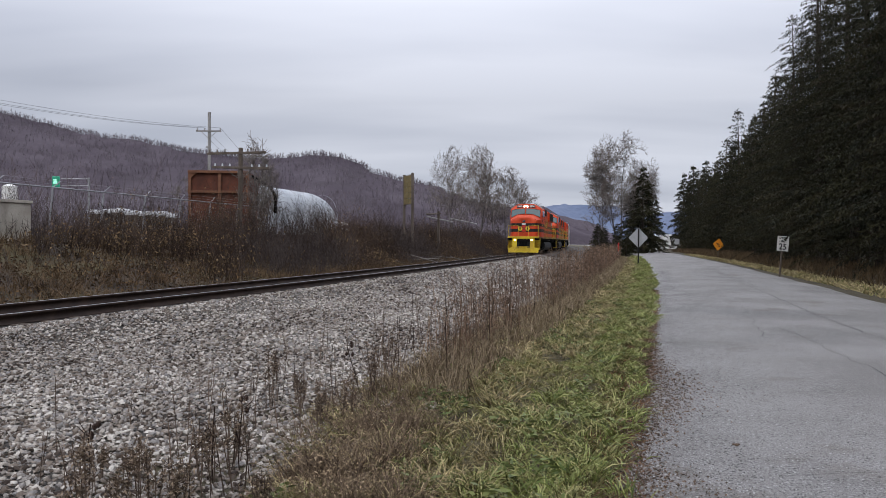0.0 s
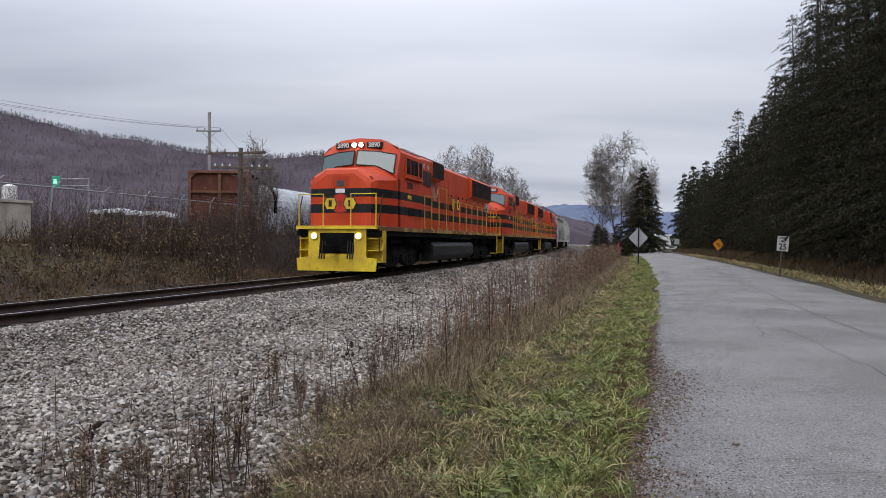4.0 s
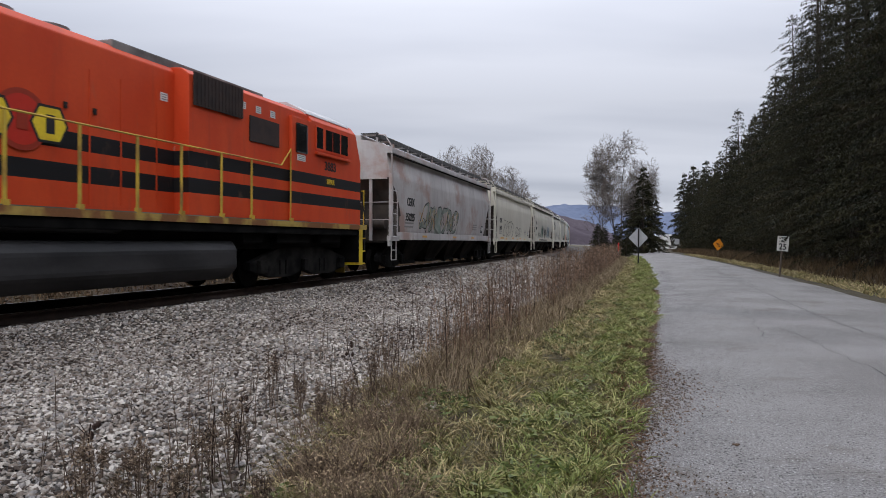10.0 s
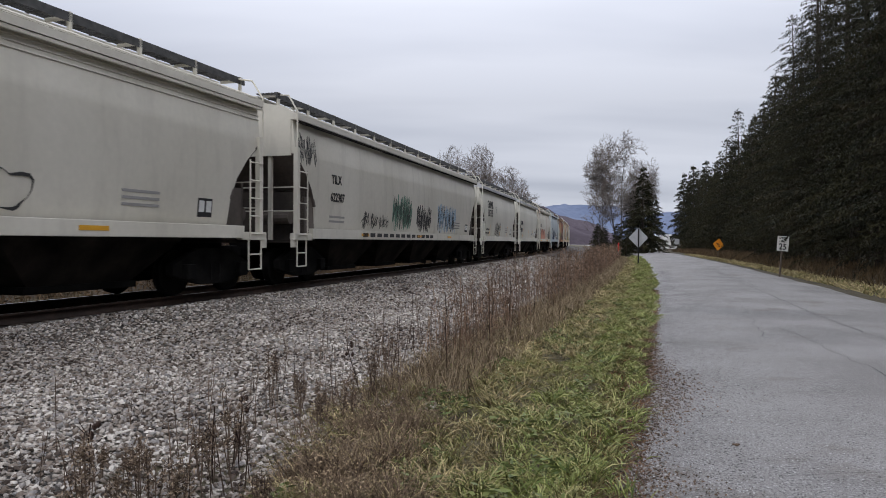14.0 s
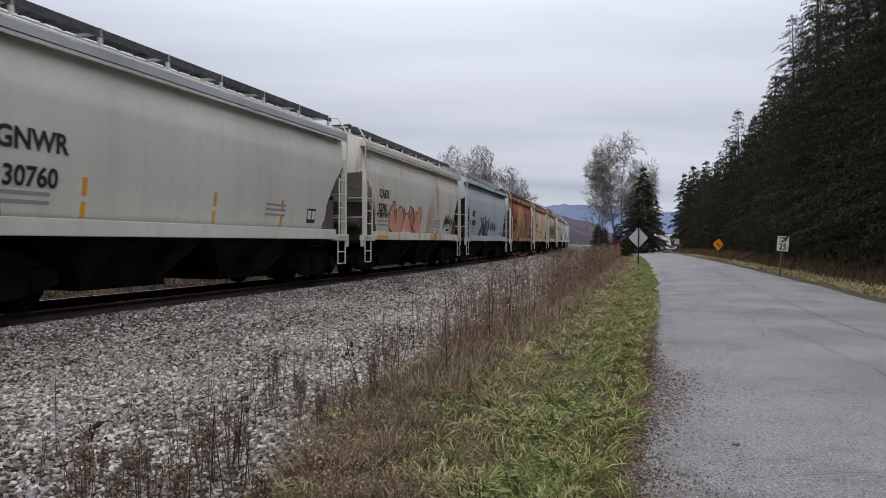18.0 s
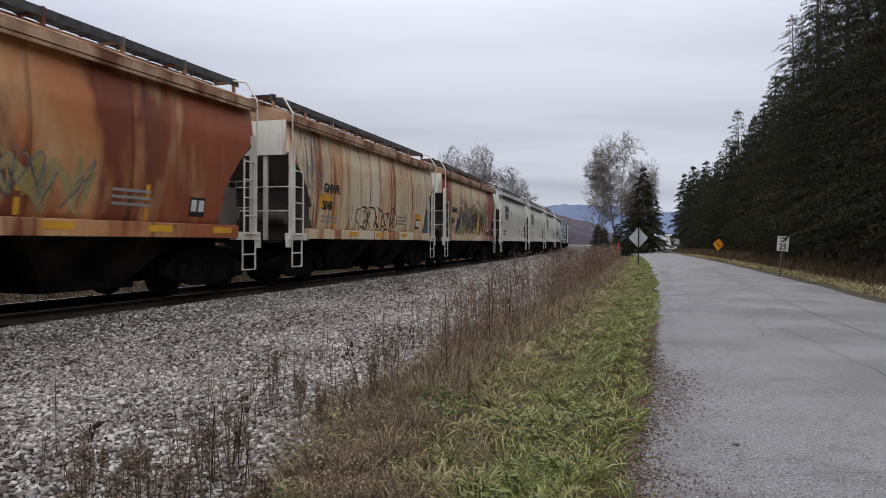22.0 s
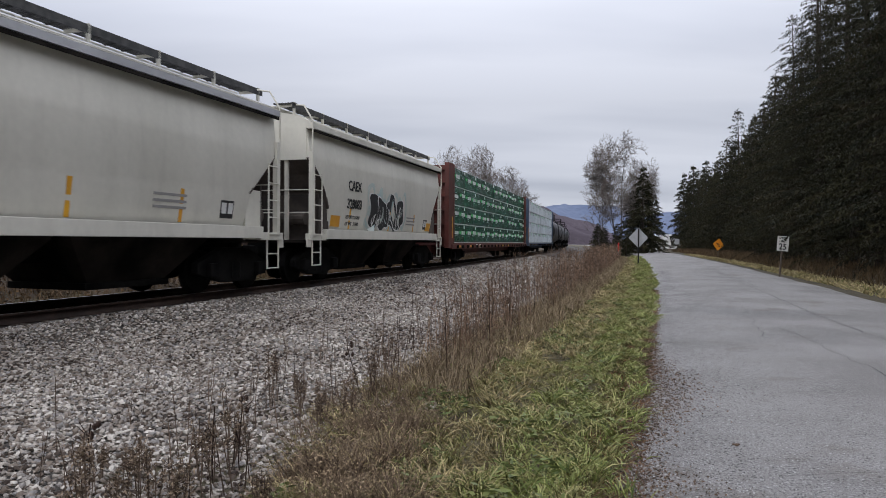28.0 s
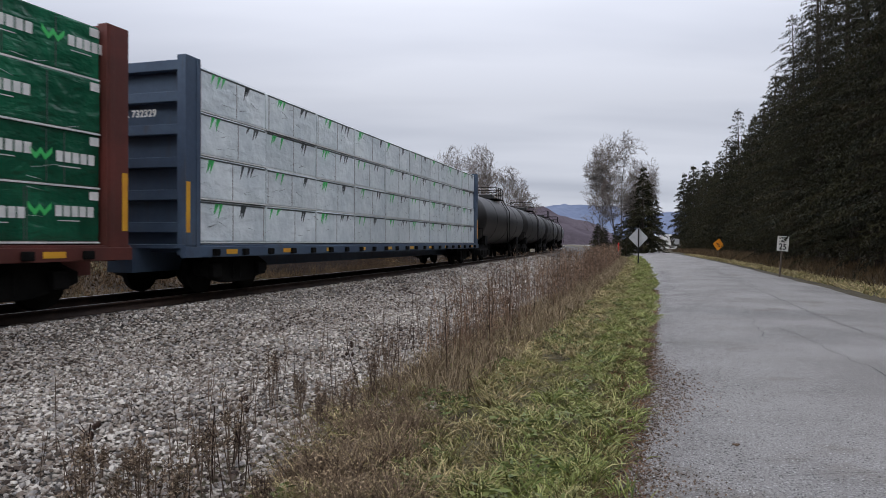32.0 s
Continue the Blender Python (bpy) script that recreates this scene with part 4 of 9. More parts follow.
            box(bm, X(r) - 0.05, X(r) + 0.05, *sorted((ys - sg * 0.02, ys + sg * 0.05)), 1.5, 1.72)
            part("stanchion", bm, M_RAILYELLOW, e)
    for r0, r1, sx in ((0.72, 1.27, 1), (20.98, 20.43, -1)):
        a, b = sorted((X(r0), X(r1)))
        for sg in (1, -1):
            ys = sorted((sg * 1.02, sg * 1.53))
            st = part("step_well", bx(*sorted((X(r1) - sx * 0.03, X(r1) + sx * 0.03)), *sorted((sg * 0.55, sg * 1.53)), 0.42, 1.6), M_YELLOW, e, "yellow step well")
            part("well_backing", bx(*sorted((X(r1) - sx * 0.036, X(r1) - sx * 0.06)), *sorted((sg * 0.5, sg * 1.54)), 0.5, 1.5), M_UNDER, st)
            part("side_plate", bx(*sorted((X(r1), X(r1) + sx * (0.3 if lit else 0.24))), *sorted((sg * 1.49, sg * 1.53)), 0.42, 1.64), M_YELLOW, st)
            for z in (0.44, 0.82, 1.22):
                part("step", bx(*sorted((X(r1), X(r0) - sx * 0.1)), *ys, z, z + 0.035), M_YELLOW, st)
            part("grab_iron", rods([(X(r0) - sx * 0.05, sg * 1.48, 0.8), (X(r0) - sx * 0.05, sg * 1.48, 1.9), (X(r0) - sx * 0.35, sg * 1.48, 2.7)], 0.018), M_SEAL, st)
        face = part("pilot", bx(*sorted((X(r0) - sx * 0.02, X(r0) + sx * 0.05)), -1.05, 1.05, 0.5, 1.64, 0.01), M_YELLOW if lit and sx > 0 else M_DIRTYYELLOW, e, "yellow pilot plate")
        bm = bmesh.new()
        pw = 1.42 if lit and sx > 0 else 0.72
        prism(bm, [(-pw, 0.14), (-pw - 0.03, 0.56), (-0.5, 0.66), (0.5, 0.66), (pw + 0.03, 0.56), (pw, 0.14)], "x", *sorted((X(r0) + sx * 0.06, X(r0) + sx * 0.12)), 0.01)
        part("snow_plough", bm, M_YELLOW if lit and sx > 0 else M_DIRTYYELLOW, e)
        # no hollow here: a flat dark panel paints the shade of the coupler opening
        part("coupler_recess", bx(*sorted((X(r0) + sx * 0.04, X(r0) + sx * 0.056)), -0.62, 0.62, 0.72, 1.42, 0.004), M_UNDER, face, "flat dark panel for the shaded coupler opening")
        part("drop_step", bx(*sorted((X(r0), X(r0) + sx * 0.16)), -1.45, 1.45, 1.55, 1.66), M_YELLOW, e)
        for sg in (1, -1):
            bm = bmesh.new()
            for k in range(3):
                yy = sg * (0.42 + 0.09 * k)
                rod(bm, (X(r0) + sx * 0.06, yy, 1.15), (X(r0) + sx * 0.16, yy, 0.55), 0.022)
            part("air_hose", bm, M_SEAL, e)
            bm = bmesh.new()
            rod(bm, (X(r0), sg * 0.8, 1.32), (X(r0) + sx * 0.12, sg * 0.8, 1.32), 0.12, n=14)
            part("lamp_ring", bm, M_YELLOW, e)
            bm = bmesh.new()
            rod(bm, (X(r0) + sx * 0.1, sg * 0.8, 1.32), (X(r0) + sx * 0.135, sg * 0.8, 1.32), 0.095, n=14)
            part("ditch_light", bm, M_DITCH if lit and sx > 0 else M_DEADLAMP, e)
            # end railing
            part("end_rail", rods([(X(r0) + sx * 0.05, sg * 1.4, 1.64), (X(r0) + sx * 0.05, sg * 1.4, 2.72), (X(r0) + sx * 0.05, sg * 0.5, 2.72), (X(r0) + sx * 0.05, sg * 0.5, 1.64)], 0.024), M_YELLOW, e)
        coupler(e, X(r0) + sx * 0.72, sx)
    for x in (6.93, -6.93):
        bogie(e, x, 3, 2.07, M_TRUCK)
    return e


def herald(parent, m, h):
    """The railway's emblem: a ring between two yellow hexagons, drawn as plain shapes."""
    bm = bmesh.new()
    n = 28
    for i in range(n):
        t0, t1 = 2 * math.pi * i / n, 2 * math.pi * (i + 1) / n
        q = [(r * math.cos(t), r * math.sin(t)) for r, t in ((h * 0.95, t0), (h * 0.95, t1), (h * 0.78, t1), (h * 0.78, t0))]
        bm.faces.new([bm.verts.new((a, b, 0.004)) for a, b in q])
    bmesh.ops.remove_doubles(bm, verts=bm.verts, dist=0.0005)
    bm.transform(m)
    ring = part("herald_ring", bm, M_HERALDRED, parent, "dark red ring of the railway emblem")
    bm = bmesh.new()
    bm.faces.new([bm.verts.new((h * 0.8 * math.cos(2 * math.pi * i / n), h * 0.8 * math.sin(2 * math.pi * i / n), 0.003)) for i in range(n)])
    bm.transform(m)
    part("herald_disc", bm, M_DISCRED, ring, "bright red disc of the railway emblem")
    for sgn in (-1, 1):
        c = sgn * h * 0.98
        pts = [(c - h * 0.62, 0), (c - h * 0.36, h * 0.52), (c + h * 0.36, h * 0.52), (c + h * 0.62, 0), (c + h * 0.36, -h * 0.52), (c - h * 0.36, -h * 0.52)]
        bm = bmesh.new()
        prism(bm, [(c + (a - c) * 1.16, b * 1.16) for a, b in pts], "z", 0.0045, 0.008)
        bm.transform(m)
        part("hexagon_border", bm, M_INK, ring)
        bm = bmesh.new()
        prism(bm, pts, "z", 0.005, 0.010)
        bm.transform(m)
        hx = part("herald_hexagon", bm, M_YELLOW, ring, "yellow hexagon of the railway emblem")
    for c, w in ((-h, 0.16), (0, 0.2), (h, 0.16)):
        bm = bmesh.new()
        box(bm, c - h * w, c + h * w, -h * 0.3, h * 0.3, 0.011, 0.014, 0)
        bm.transform(m)
        part("emblem_bar", bm, M_INK if c else M_HERALDRED, ring)




def over_at(m, colour, x0, x1, stretch, scale, amount=1.0, ragged=1.6, offset=(0, 0, 0)):
    """A stain with a ragged border that deepens from x0 to x1 along the wagon."""
    nt = m.node_tree
    p = nt.nodes["Principled BSDF"]
    over(m, colour, stretch, scale, 0.0, 1.0, amount, offset=offset)
    mx = p.inputs["Base Color"].links[0].from_node
    rng = mx.inputs["Factor"].links[0].from_node
    nz = rng.inputs["Value"].links[0].from_socket
    co = nt.nodes.new("ShaderNodeTexCoord")
    sp = nt.nodes.new("ShaderNodeSeparateXYZ")
    nt.links.new(co.outputs["Object"], sp.inputs[0])
    gr = nt.nodes.new("ShaderNodeMapRange")
    gr.clamp = False
    gr.inputs["From Min"].default_value, gr.inputs["From Max"].default_value = x0, x1
    nt.links.new(sp.outputs["X"], gr.inputs["Value"])
    ad = nt.nodes.new("ShaderNodeMath")
    ad.operation = "MULTIPLY_ADD"
    ad.inputs[1].default_value = ragged
    nt.links.new(nz, ad.inputs[0])
    nt.links.new(gr.outputs[0], ad.inputs[2])
    nt.links.new(ad.outputs[0], rng.inputs["Value"])
    rng.inputs["From Min"].default_value, rng.inputs["From Max"].default_value = 0.5 + ragged * 0.5 - 0.12, 0.5 + ragged * 0.5 + 0.12
    return m


def car_paint(name, a, b, rust=0.0, dirt=0.3, seed=0.0):
    m = mat(name, a, b, rough=0.6, scale=0.5, fine=9, vary=0.07, bump=0.06, stretch=(1, 1, 0.35))
    if dirt:
        over(m, (0.16, 0.14, 0.12), (1.5, 1.5, 0.25), 1.3, 0.5, 0.78, dirt, offset=(seed, 0, 0))
    if rust:
        over(m, (0.36, 0.135, 0.04), (0.8, 0.8, 0.14), 1.3, 0.59 - 0.16 * rust, 0.68 - 0.12 * rust, min(0.95, 0.5 + rust), offset=(seed, 3, 0))
        over(m, (0.23, 0.058, 0.02), (1.5, 1.5, 0.16), 1.3, 0.62 - 0.13 * rust, 0.68 - 0.12 * rust, min(0.95, 0.35 + rust), offset=(seed * 2, 7, 0))
        over(m, (0.055, 0.018, 0.012), (2.6, 2.6, 0.16), 1.3, 0.66 - 0.1 * rust, 0.72 - 0.1 * rust, min(0.9, 0.3 + rust), offset=(seed * 3, 5, 0))
    return m


# grime of the bays, darkened further by shade put into the colour
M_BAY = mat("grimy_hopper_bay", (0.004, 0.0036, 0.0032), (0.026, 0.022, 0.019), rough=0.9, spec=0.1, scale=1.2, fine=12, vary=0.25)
# dark brown for grime and for the shade inside the wagon ends
M_SLOPE = mat("grimy_slope_sheet", (0.05, 0.04, 0.034), (0.13, 0.108, 0.094), rough=0.85, scale=0.8, fine=10, vary=0.25, stretch=(1, 1, 0.5))
M_ROOFGREY = mat("dirty_grey_roof", (0.15, 0.15, 0.155), (0.24, 0.24, 0.245), rough=0.6, scale=1.0, fine=10, vary=0.15)
M_DARKEND = mat("dark_grimy_end", (0.025, 0.02, 0.017), (0.075, 0.06, 0.05), rough=0.85, scale=1.0, fine=10, vary=0.25)
M_DINGY = mat("dingy_end_plate", (0.05, 0.041, 0.034), (0.12, 0.10, 0.085), rough=0.8, scale=1.0, fine=10, vary=0.2, stretch=(1, 1, 0.4))
M_GRATE = mat("dark_grating", (0.05, 0.05, 0.05), (0.09, 0.088, 0.085), rough=0.6, metal=0.3, scale=6, fine=60, vary=0.3)


def graffiti(parent, x0, x1, z0, z1, y, ink, fill=None, seed=0, letters=5):
    """Sprayed rounded shapes along a side, outlined and some filled, that spell nothing."""
    rnd = random.Random(seed)
    w, h = (x1 - x0) / letters, z1 - z0
    pen = min(0.05, 0.055 * min(w, h) + 0.012)
    n = 30

    def blob(cx, cz, rx, rz, rough):
        f = [rnd.uniform(0, 6.28) for _ in range(3)]
        out = []
        for i in range(n):
            t = 2 * math.pi * i / n
            k = 1 + rough * (0.8 * math.sin(2 * t + f[0]) + 0.7 * math.sin(3 * t + f[1]) + 0.5 * math.sin(5 * t + f[2]))
            c, s = math.cos(t), math.sin(t)
            out.append(Vector((cx + rx * k * math.copysign(abs(c) ** 0.7, c), cz + rz * k * math.copysign(abs(s) ** 0.7, s))))
        return out

    def line(bm, pts, closed, yy):
        m = len(pts)
        rim = []
        for i, p in enumerate(pts):
            a, b = pts[(i - 1) % m] if closed or i else p, pts[(i + 1) % m] if closed or i < m - 1 else p
            d = (b - a).normalized()
            nn = Vector((-d.y, d.x)) * pen * 0.5 * (0.7 + 0.5 * math.sin(i * 0.9 + seed))
            rim.append((bm.verts.new((p.x + nn.x, yy, p.y + nn.y)), bm.verts.new((p.x - nn.x, yy, p.y - nn.y))))
        for i in range(m if closed else m - 1):
            (a, b), (c, d) = rim[i], rim[(i + 1) % m]
            bm.faces.new((a, b, d, c))

    for i in range(letters):
        cx, cz = x1 - w * (i + 0.5) + rnd.uniform(-0.06, 0.06) * w, (z0 + z1) / 2 + rnd.uniform(-0.06, 0.06) * h
        body_ = blob(cx, cz, w * rnd.uniform(0.42, 0.62), h * rnd.uniform(0.4, 0.5), 0.2)
        yy = y + 0.005 + 0.0012 * (i % 3)
        bm = bmesh.new()
        line(bm, body_, True, yy + 0.004)
        o = part("spray_outline", bm, ink, parent, "sprayed rounded outline")
        bm = bmesh.new()
        a, b = rnd.uniform(-0.35, 0.2), rnd.uniform(-0.25, 0.3)
        line(bm, [Vector((cx + w * (a + 0.07 * k), cz + h * (b + rnd.uniform(-0.02, 0.02) + 0.16 * math.sin(k * 0.8 + i * 2)))) for k in range(7)], False, yy + 0.0045)
        part("spray_curl", bm, ink, o)
        bm = bmesh.new()
        a = rnd.uniform(-0.4, 0.4)
        tail = [Vector((cx + w * (a + 0.3 * math.sin(k * 0.5 + i)), cz - h * (0.1 + 0.42 * k / 7))) for k in range(8)]
        line(bm, tail, False, yy + 0.005)
        part("spray_stroke", bm, ink, o)
        if fill:
            bm = bmesh.new()
            bm.faces.new([bm.verts.new((p.x, yy, p.y)) for p in body_])
            part("spray_fill", bm, fill, o, "sprayed colour")


def scrawl(parent, x0, x1, z0, z1, y, ink, seed=0, glyphs=6, pen=0.035, loops=1):
    """A quick sprayed tag: jagged, slanting strokes that spell nothing."""
    rnd = random.Random(seed)
    w, h = (x1 - x0) / glyphs, z1 - z0
    top = None
    for g in range(glyphs):
        cx = x1 - w * (g + 0.5)
        bm = bmesh.new()
        for _ in range(loops + 1):
            n = rnd.randint(4, 6)
            key = [Vector((cx + w * rnd.uniform(-0.75, 0.75), z0 + h * (rnd.uniform(0.0, 0.35) if k % 2 else rnd.uniform(0.6, 1.0)))) for k in range(n)]
            pts = []
            for a, b, c, d in zip([key[0]] + key[:-2], key[:-1], key[1:], key[2:] + [key[-1]]):
                for k in range(5):
                    t = k / 5
                    pts.append(0.5 * (2 * b + (c - a) * t + (2 * a - 5 * b + 4 * c - d) * t * t + (3 * b - a - 3 * c + d) * t ** 3))
            rim = []
            for k, p in enumerate(pts):
                d = (pts[min(k + 1, len(pts) - 1)] - pts[max(k - 1, 0)])
                d = d.normalized() if d.length > 1e-6 else Vector((1, 0))
                m = Vector((-d.y, d.x)) * pen * 0.5 * (0.75 + 0.4 * math.sin(k * 0.7 + g))
                rim.append((bm.verts.new((p.x + m.x, y + 0.004, p.y + m.y)), bm.verts.new((p.x - m.x, y + 0.004, p.y - m.y))))
            for (a, b), (c, d) in zip(rim[:-1], rim[1:]):
                bm.faces.new((a, b, d, c))
        o = part("spray_stroke", bm, ink, top or parent, "" if top else "sprayed jagged tag")
        top = top or o


def covered_hopper(Lb, full, paint, label, mark="", number="", bays=2, trim=None, sill=None, rack=None, extra=None, ink=None, textx=1.75, ext_posts=0, eave=4.12, size=0.36, endpaint=None, z1=2.6, z2=2.12, cut=None, shear=None, slope=None, roof=None, eave_shadow=False, ridges=False, curve=0.13, limits=()):
    """A covered hopper wagon: slanting ends, side sill, bays, roof with hatches and walkway, ladders and trucks."""
    e = empty("covered_hopper", None, label, "hopper wagon", "covered hoppers of the train")
    h = Lb / 2
    trim, sill, rack, ink = trim or paint, sill or paint, rack or M_GRATE, ink or M_INK
    cut = cut or [(0, 3.35), (0.5, 2.95), (0.88, 2.5), (1.08, 2.05), (1.15, 1.46)]
    pts = [(-h + a, z) for a, z in cut[::-1]] + [(-h, eave)] + [(h, eave)] + [(h - a, z) for a, z in cut]
    bm = bmesh.new()
    prism(bm, pts, "y", -1.5, 1.5, 0.012)
    for i in range(1, 16):
        z = 1.46 + (eave - 1.46) * i / 16
        bmesh.ops.bisect_plane(bm, geom=bm.verts[:] + bm.edges[:] + bm.faces[:], plane_co=(0, 0, z), plane_no=(0, 0, 1))
    body = part("body", bm, paint, e, smooth=True)
    body.data.set_sharp_from_angle(angle=0.5)
    bm = bmesh.new()
    prism(bm, [(-1.56, eave), (-1.56, eave + 0.13), (-1.15, eave + 0.34), (-0.6, eave + 0.46), (0, eave + 0.5), (0.6, eave + 0.46), (1.15, eave + 0.34), (1.56, eave + 0.13), (1.56, eave)], "x", -h - 0.01, h + 0.01)
    part("roof", bm, roof or trim, e)
    for sg in (1, -1):
        for k in range(2):
            a, b = 1.54 - 0.11 * k, eave + 0.15 + 0.062 * k
            part("roof_rib", rods([(-h, sg * a, b), (h, sg * a, b)], 0.014, 5), trim, e)
    for sx in (1, -1):
        bm = bmesh.new()
        low = [(sx * (h - a + 0.012), z - 0.006) for a, z in cut[:-1]]
        hi = [(sx * (h - a - 0.03), z + 0.02) for a, z in cut[:-1]]
        prism(bm, low + hi[::-1], "y", -1.488, 1.488)
        part("slope_sheet", bm, slope or M_SLOPE, e, "sloping end sheet, grime and shade in its colour")
    for sg in (1, -1):
        y0, y1 = sorted((sg * 1.5, sg * 1.545))
        # the near-black choice paints the roof overhang's shadow line onto the angle
        part("eave_angle", bx(-h, h, y0, y1, eave - 0.075, eave - 0.012, 0.01), M_BAY if eave_shadow else trim, e)
        y0, y1 = sorted((sg * 1.47, sg * 1.6))
        part("side_sill", bx(-h + 0.75, h - 0.75, y0, y1, 1.2, 1.47, 0.012), paint, e)
        y0, y1 = sorted((sg * 1.42, sg * 1.56))
        for sx in (1, -1):
            part("end_sill", bx(*sorted((sx * (h - 0.8), sx * (h + 0.15))), y0, y1, 1.16, 1.34, 0.01), sill, e)
            a, b = sx * (h - 0.02), sx * (h - 0.5)
            part("corner_post", bx(*sorted((a - sx * 0.10, a + sx * 0.03)), *sorted((sg * 1.44, sg * 1.56)), 1.2, 3.5), sill, e)
            ld = part("ladder", rods([(b, sg * 1.57, 1.2), (b, sg * 1.57, 2.95)], 0.02), sill, e)
            for z in (1.3, 1.7, 2.1, 2.5, 2.9):
                part("rung", rods([(a, sg * 1.57, z), (b, sg * 1.57, z)], 0.016, 5), sill, ld)
            part("roof_grab", rods([(a + sx * 0.03, sg * 1.55, 3.4), (a + sx * 0.03, sg * 1.55, eave + 0.2), (a, sg * 1.28, eave + 0.62), (a - sx * 0.1, sg * 0.98, eave + 0.66)], 0.022, 6), sill, e)
            part("stirrup", rods([(a, sg * 1.53, 1.2), (a, sg * 1.53, 0.5), (b, sg * 1.53, 0.5), (b, sg * 1.53, 1.2)], 0.022, 5), sill, ld)
            part("stirrup", rods([(a, sg * 1.53, 0.84), (b, sg * 1.53, 0.84)], 0.018, 5), sill, ld)
    # walkways on the roof
    for sg in (1, -1):
        y0, y1 = sorted((sg * 0.42, sg * 0.98))
        bm = bmesh.new()
        for k in range(7):
            yk = y0 + 0.03 + k * 0.083
            box(bm, -h - 0.1, h + 0.1, yk - 0.022, yk + 0.022, eave + 0.66, eave + 0.69)
        for k in range(int(Lb / 0.42)):
            xk = -h + 0.42 * k
            box(bm, xk - 0.03, xk + 0.03, y0, y1, eave + 0.645, eave + 0.66)
        wk = part("roof_walkway", bm, rack, e, "grated roof walkway")
        part("walkway_edge", bx(-h - 0.1, h + 0.1, *sorted((sg * 0.98, sg * 1.0)), eave + 0.55, eave + 0.70), rack, wk)
        n = max(6, int(Lb / 1.55))
        for i in range(n + 1):
            x = -h + 0.05 + (Lb - 0.1) * i / n
            bm = bmesh.new()
            box(bm, x - 0.03, x + 0.03, *sorted((sg * 0.94, sg * 1.0)), eave + 0.32, eave + 0.72)
            box(bm, x - 0.02, x + 0.02, *sorted((sg * 0.45, sg * 0.95)), eave + 0.6, eave + 0.66)
            part("walkway_bracket", bm, trim, wk)
    n = 4 if Lb < 14 else 6
    for i in range(n):
        x = -h + Lb * (i + 0.5) / n
        part("roof_hatch", bx(x - Lb / n * 0.495, x + Lb / n * 0.495, -0.39, 0.39, eave + 0.46, eave + 0.66, 0.03), trim, e)
    # underside
    ux = h - 2.2
    for i in range(bays):
        x = -ux + 2 * ux * (i + 0.5) / bays
        w = ux / bays
        bm = bmesh.new()
        top = [bm.verts.new((x + a * w * 0.98, b * 1.38, 1.5)) for a, b in ((-1, -1), (1, -1), (1, 1), (-1, 1))]
        mid = [bm.verts.new((x + a * w * 0.9, b * 1.3, 1.15)) for a, b in ((-1, -1), (1, -1), (1, 1), (-1, 1))]
        low = [bm.verts.new((x + a * w * 0.5, b * 0.85, 0.38)) for a, b in ((-1, -1), (1, -1), (1, 1), (-1, 1))]
        for r0, r1 in ((top, mid), (mid, low)):
            for j in range(4):
                bm.faces.new((r0[j], r0[(j + 1) % 4], r1[(j + 1) % 4], r1[j]))
        bm.faces.new(low)
        bmesh.ops.recalc_face_normals(bm, faces=bm.faces)
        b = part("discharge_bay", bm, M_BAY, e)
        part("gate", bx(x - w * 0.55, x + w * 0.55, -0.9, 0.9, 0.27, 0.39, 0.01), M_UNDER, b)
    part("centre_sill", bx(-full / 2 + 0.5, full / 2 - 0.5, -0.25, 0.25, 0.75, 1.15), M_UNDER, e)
    for sx in (1, -1):
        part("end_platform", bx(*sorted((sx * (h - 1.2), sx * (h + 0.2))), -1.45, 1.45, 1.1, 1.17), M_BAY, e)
        part("end_bulkhead", bx(*sorted((sx * (h - 0.62), sx * (h - 0.56))), -1.42, 1.42, 1.17, 2.42), M_DARKEND, e)
        for sg in (1, -1):
            part("shear_plate", bx(*sorted((sx * (h - 1.2), sx * (h - 0.56))), *sorted((sg * 1.36, sg * 1.42)), 1.17, 2.3), shear or M_DINGY, e)
        bm = bmesh.new()
        rod(bm, (sx * (h - 0.3), 0.35, 1.75), (sx * (h - 0.3), 1.2, 1.75), 0.17, n=14)
        part("brake_cylinder", bm, M_DINGY, e)
        part("brake_valve", bx(*sorted((sx * (h - 0.5), sx * (h - 0.1))), -0.9, -0.3, 1.17, 1.55, 0.05), M_DARKEND, e)
        part("pull_plate", bx(*sorted((sx * (h + 0.02), sx * (h + 0.22))), 1.47, 1.53, 0.98, 1.2, 0.02), sill, e)
        ep = part("end_wall", bx(*sorted((sx * (h - 0.005), sx * (h + 0.03))), -1.37, 1.37, 3.3, eave + 0.05), endpaint or paint, e)
        for y in (-0.75, 0.75):
            part("end_post", bx(*sorted((sx * (h - 0.1), sx * (h - 0.02))), y - 0.05, y + 0.05, 1.15, 3.35), sill, e)
        for z in (1.9, 2.5):
            part("end_rail", rods([(sx * (h + 0.02), -1.45, z), (sx * (h + 0.02), 1.45, z)], 0.016, 5), sill, e)
        if number:
            w = 0.24
            m = ahead(h + 0.034, -0.95 if sx > 0 else -0.95, 3.95)
            if sx < 0:
                m = Matrix.Rotation(math.pi, 4, "Z") @ m
            lettering("reporting_mark", mark, 0.26, m, ink, ep)
            lettering("wagon_number", number, 0.24, m @ pose(0, -0.28, 0), ink, ep)
        coupler(e, sx * (full / 2), sx)
        bogie(e, sx * (h - 1.15), 2, 1.75)
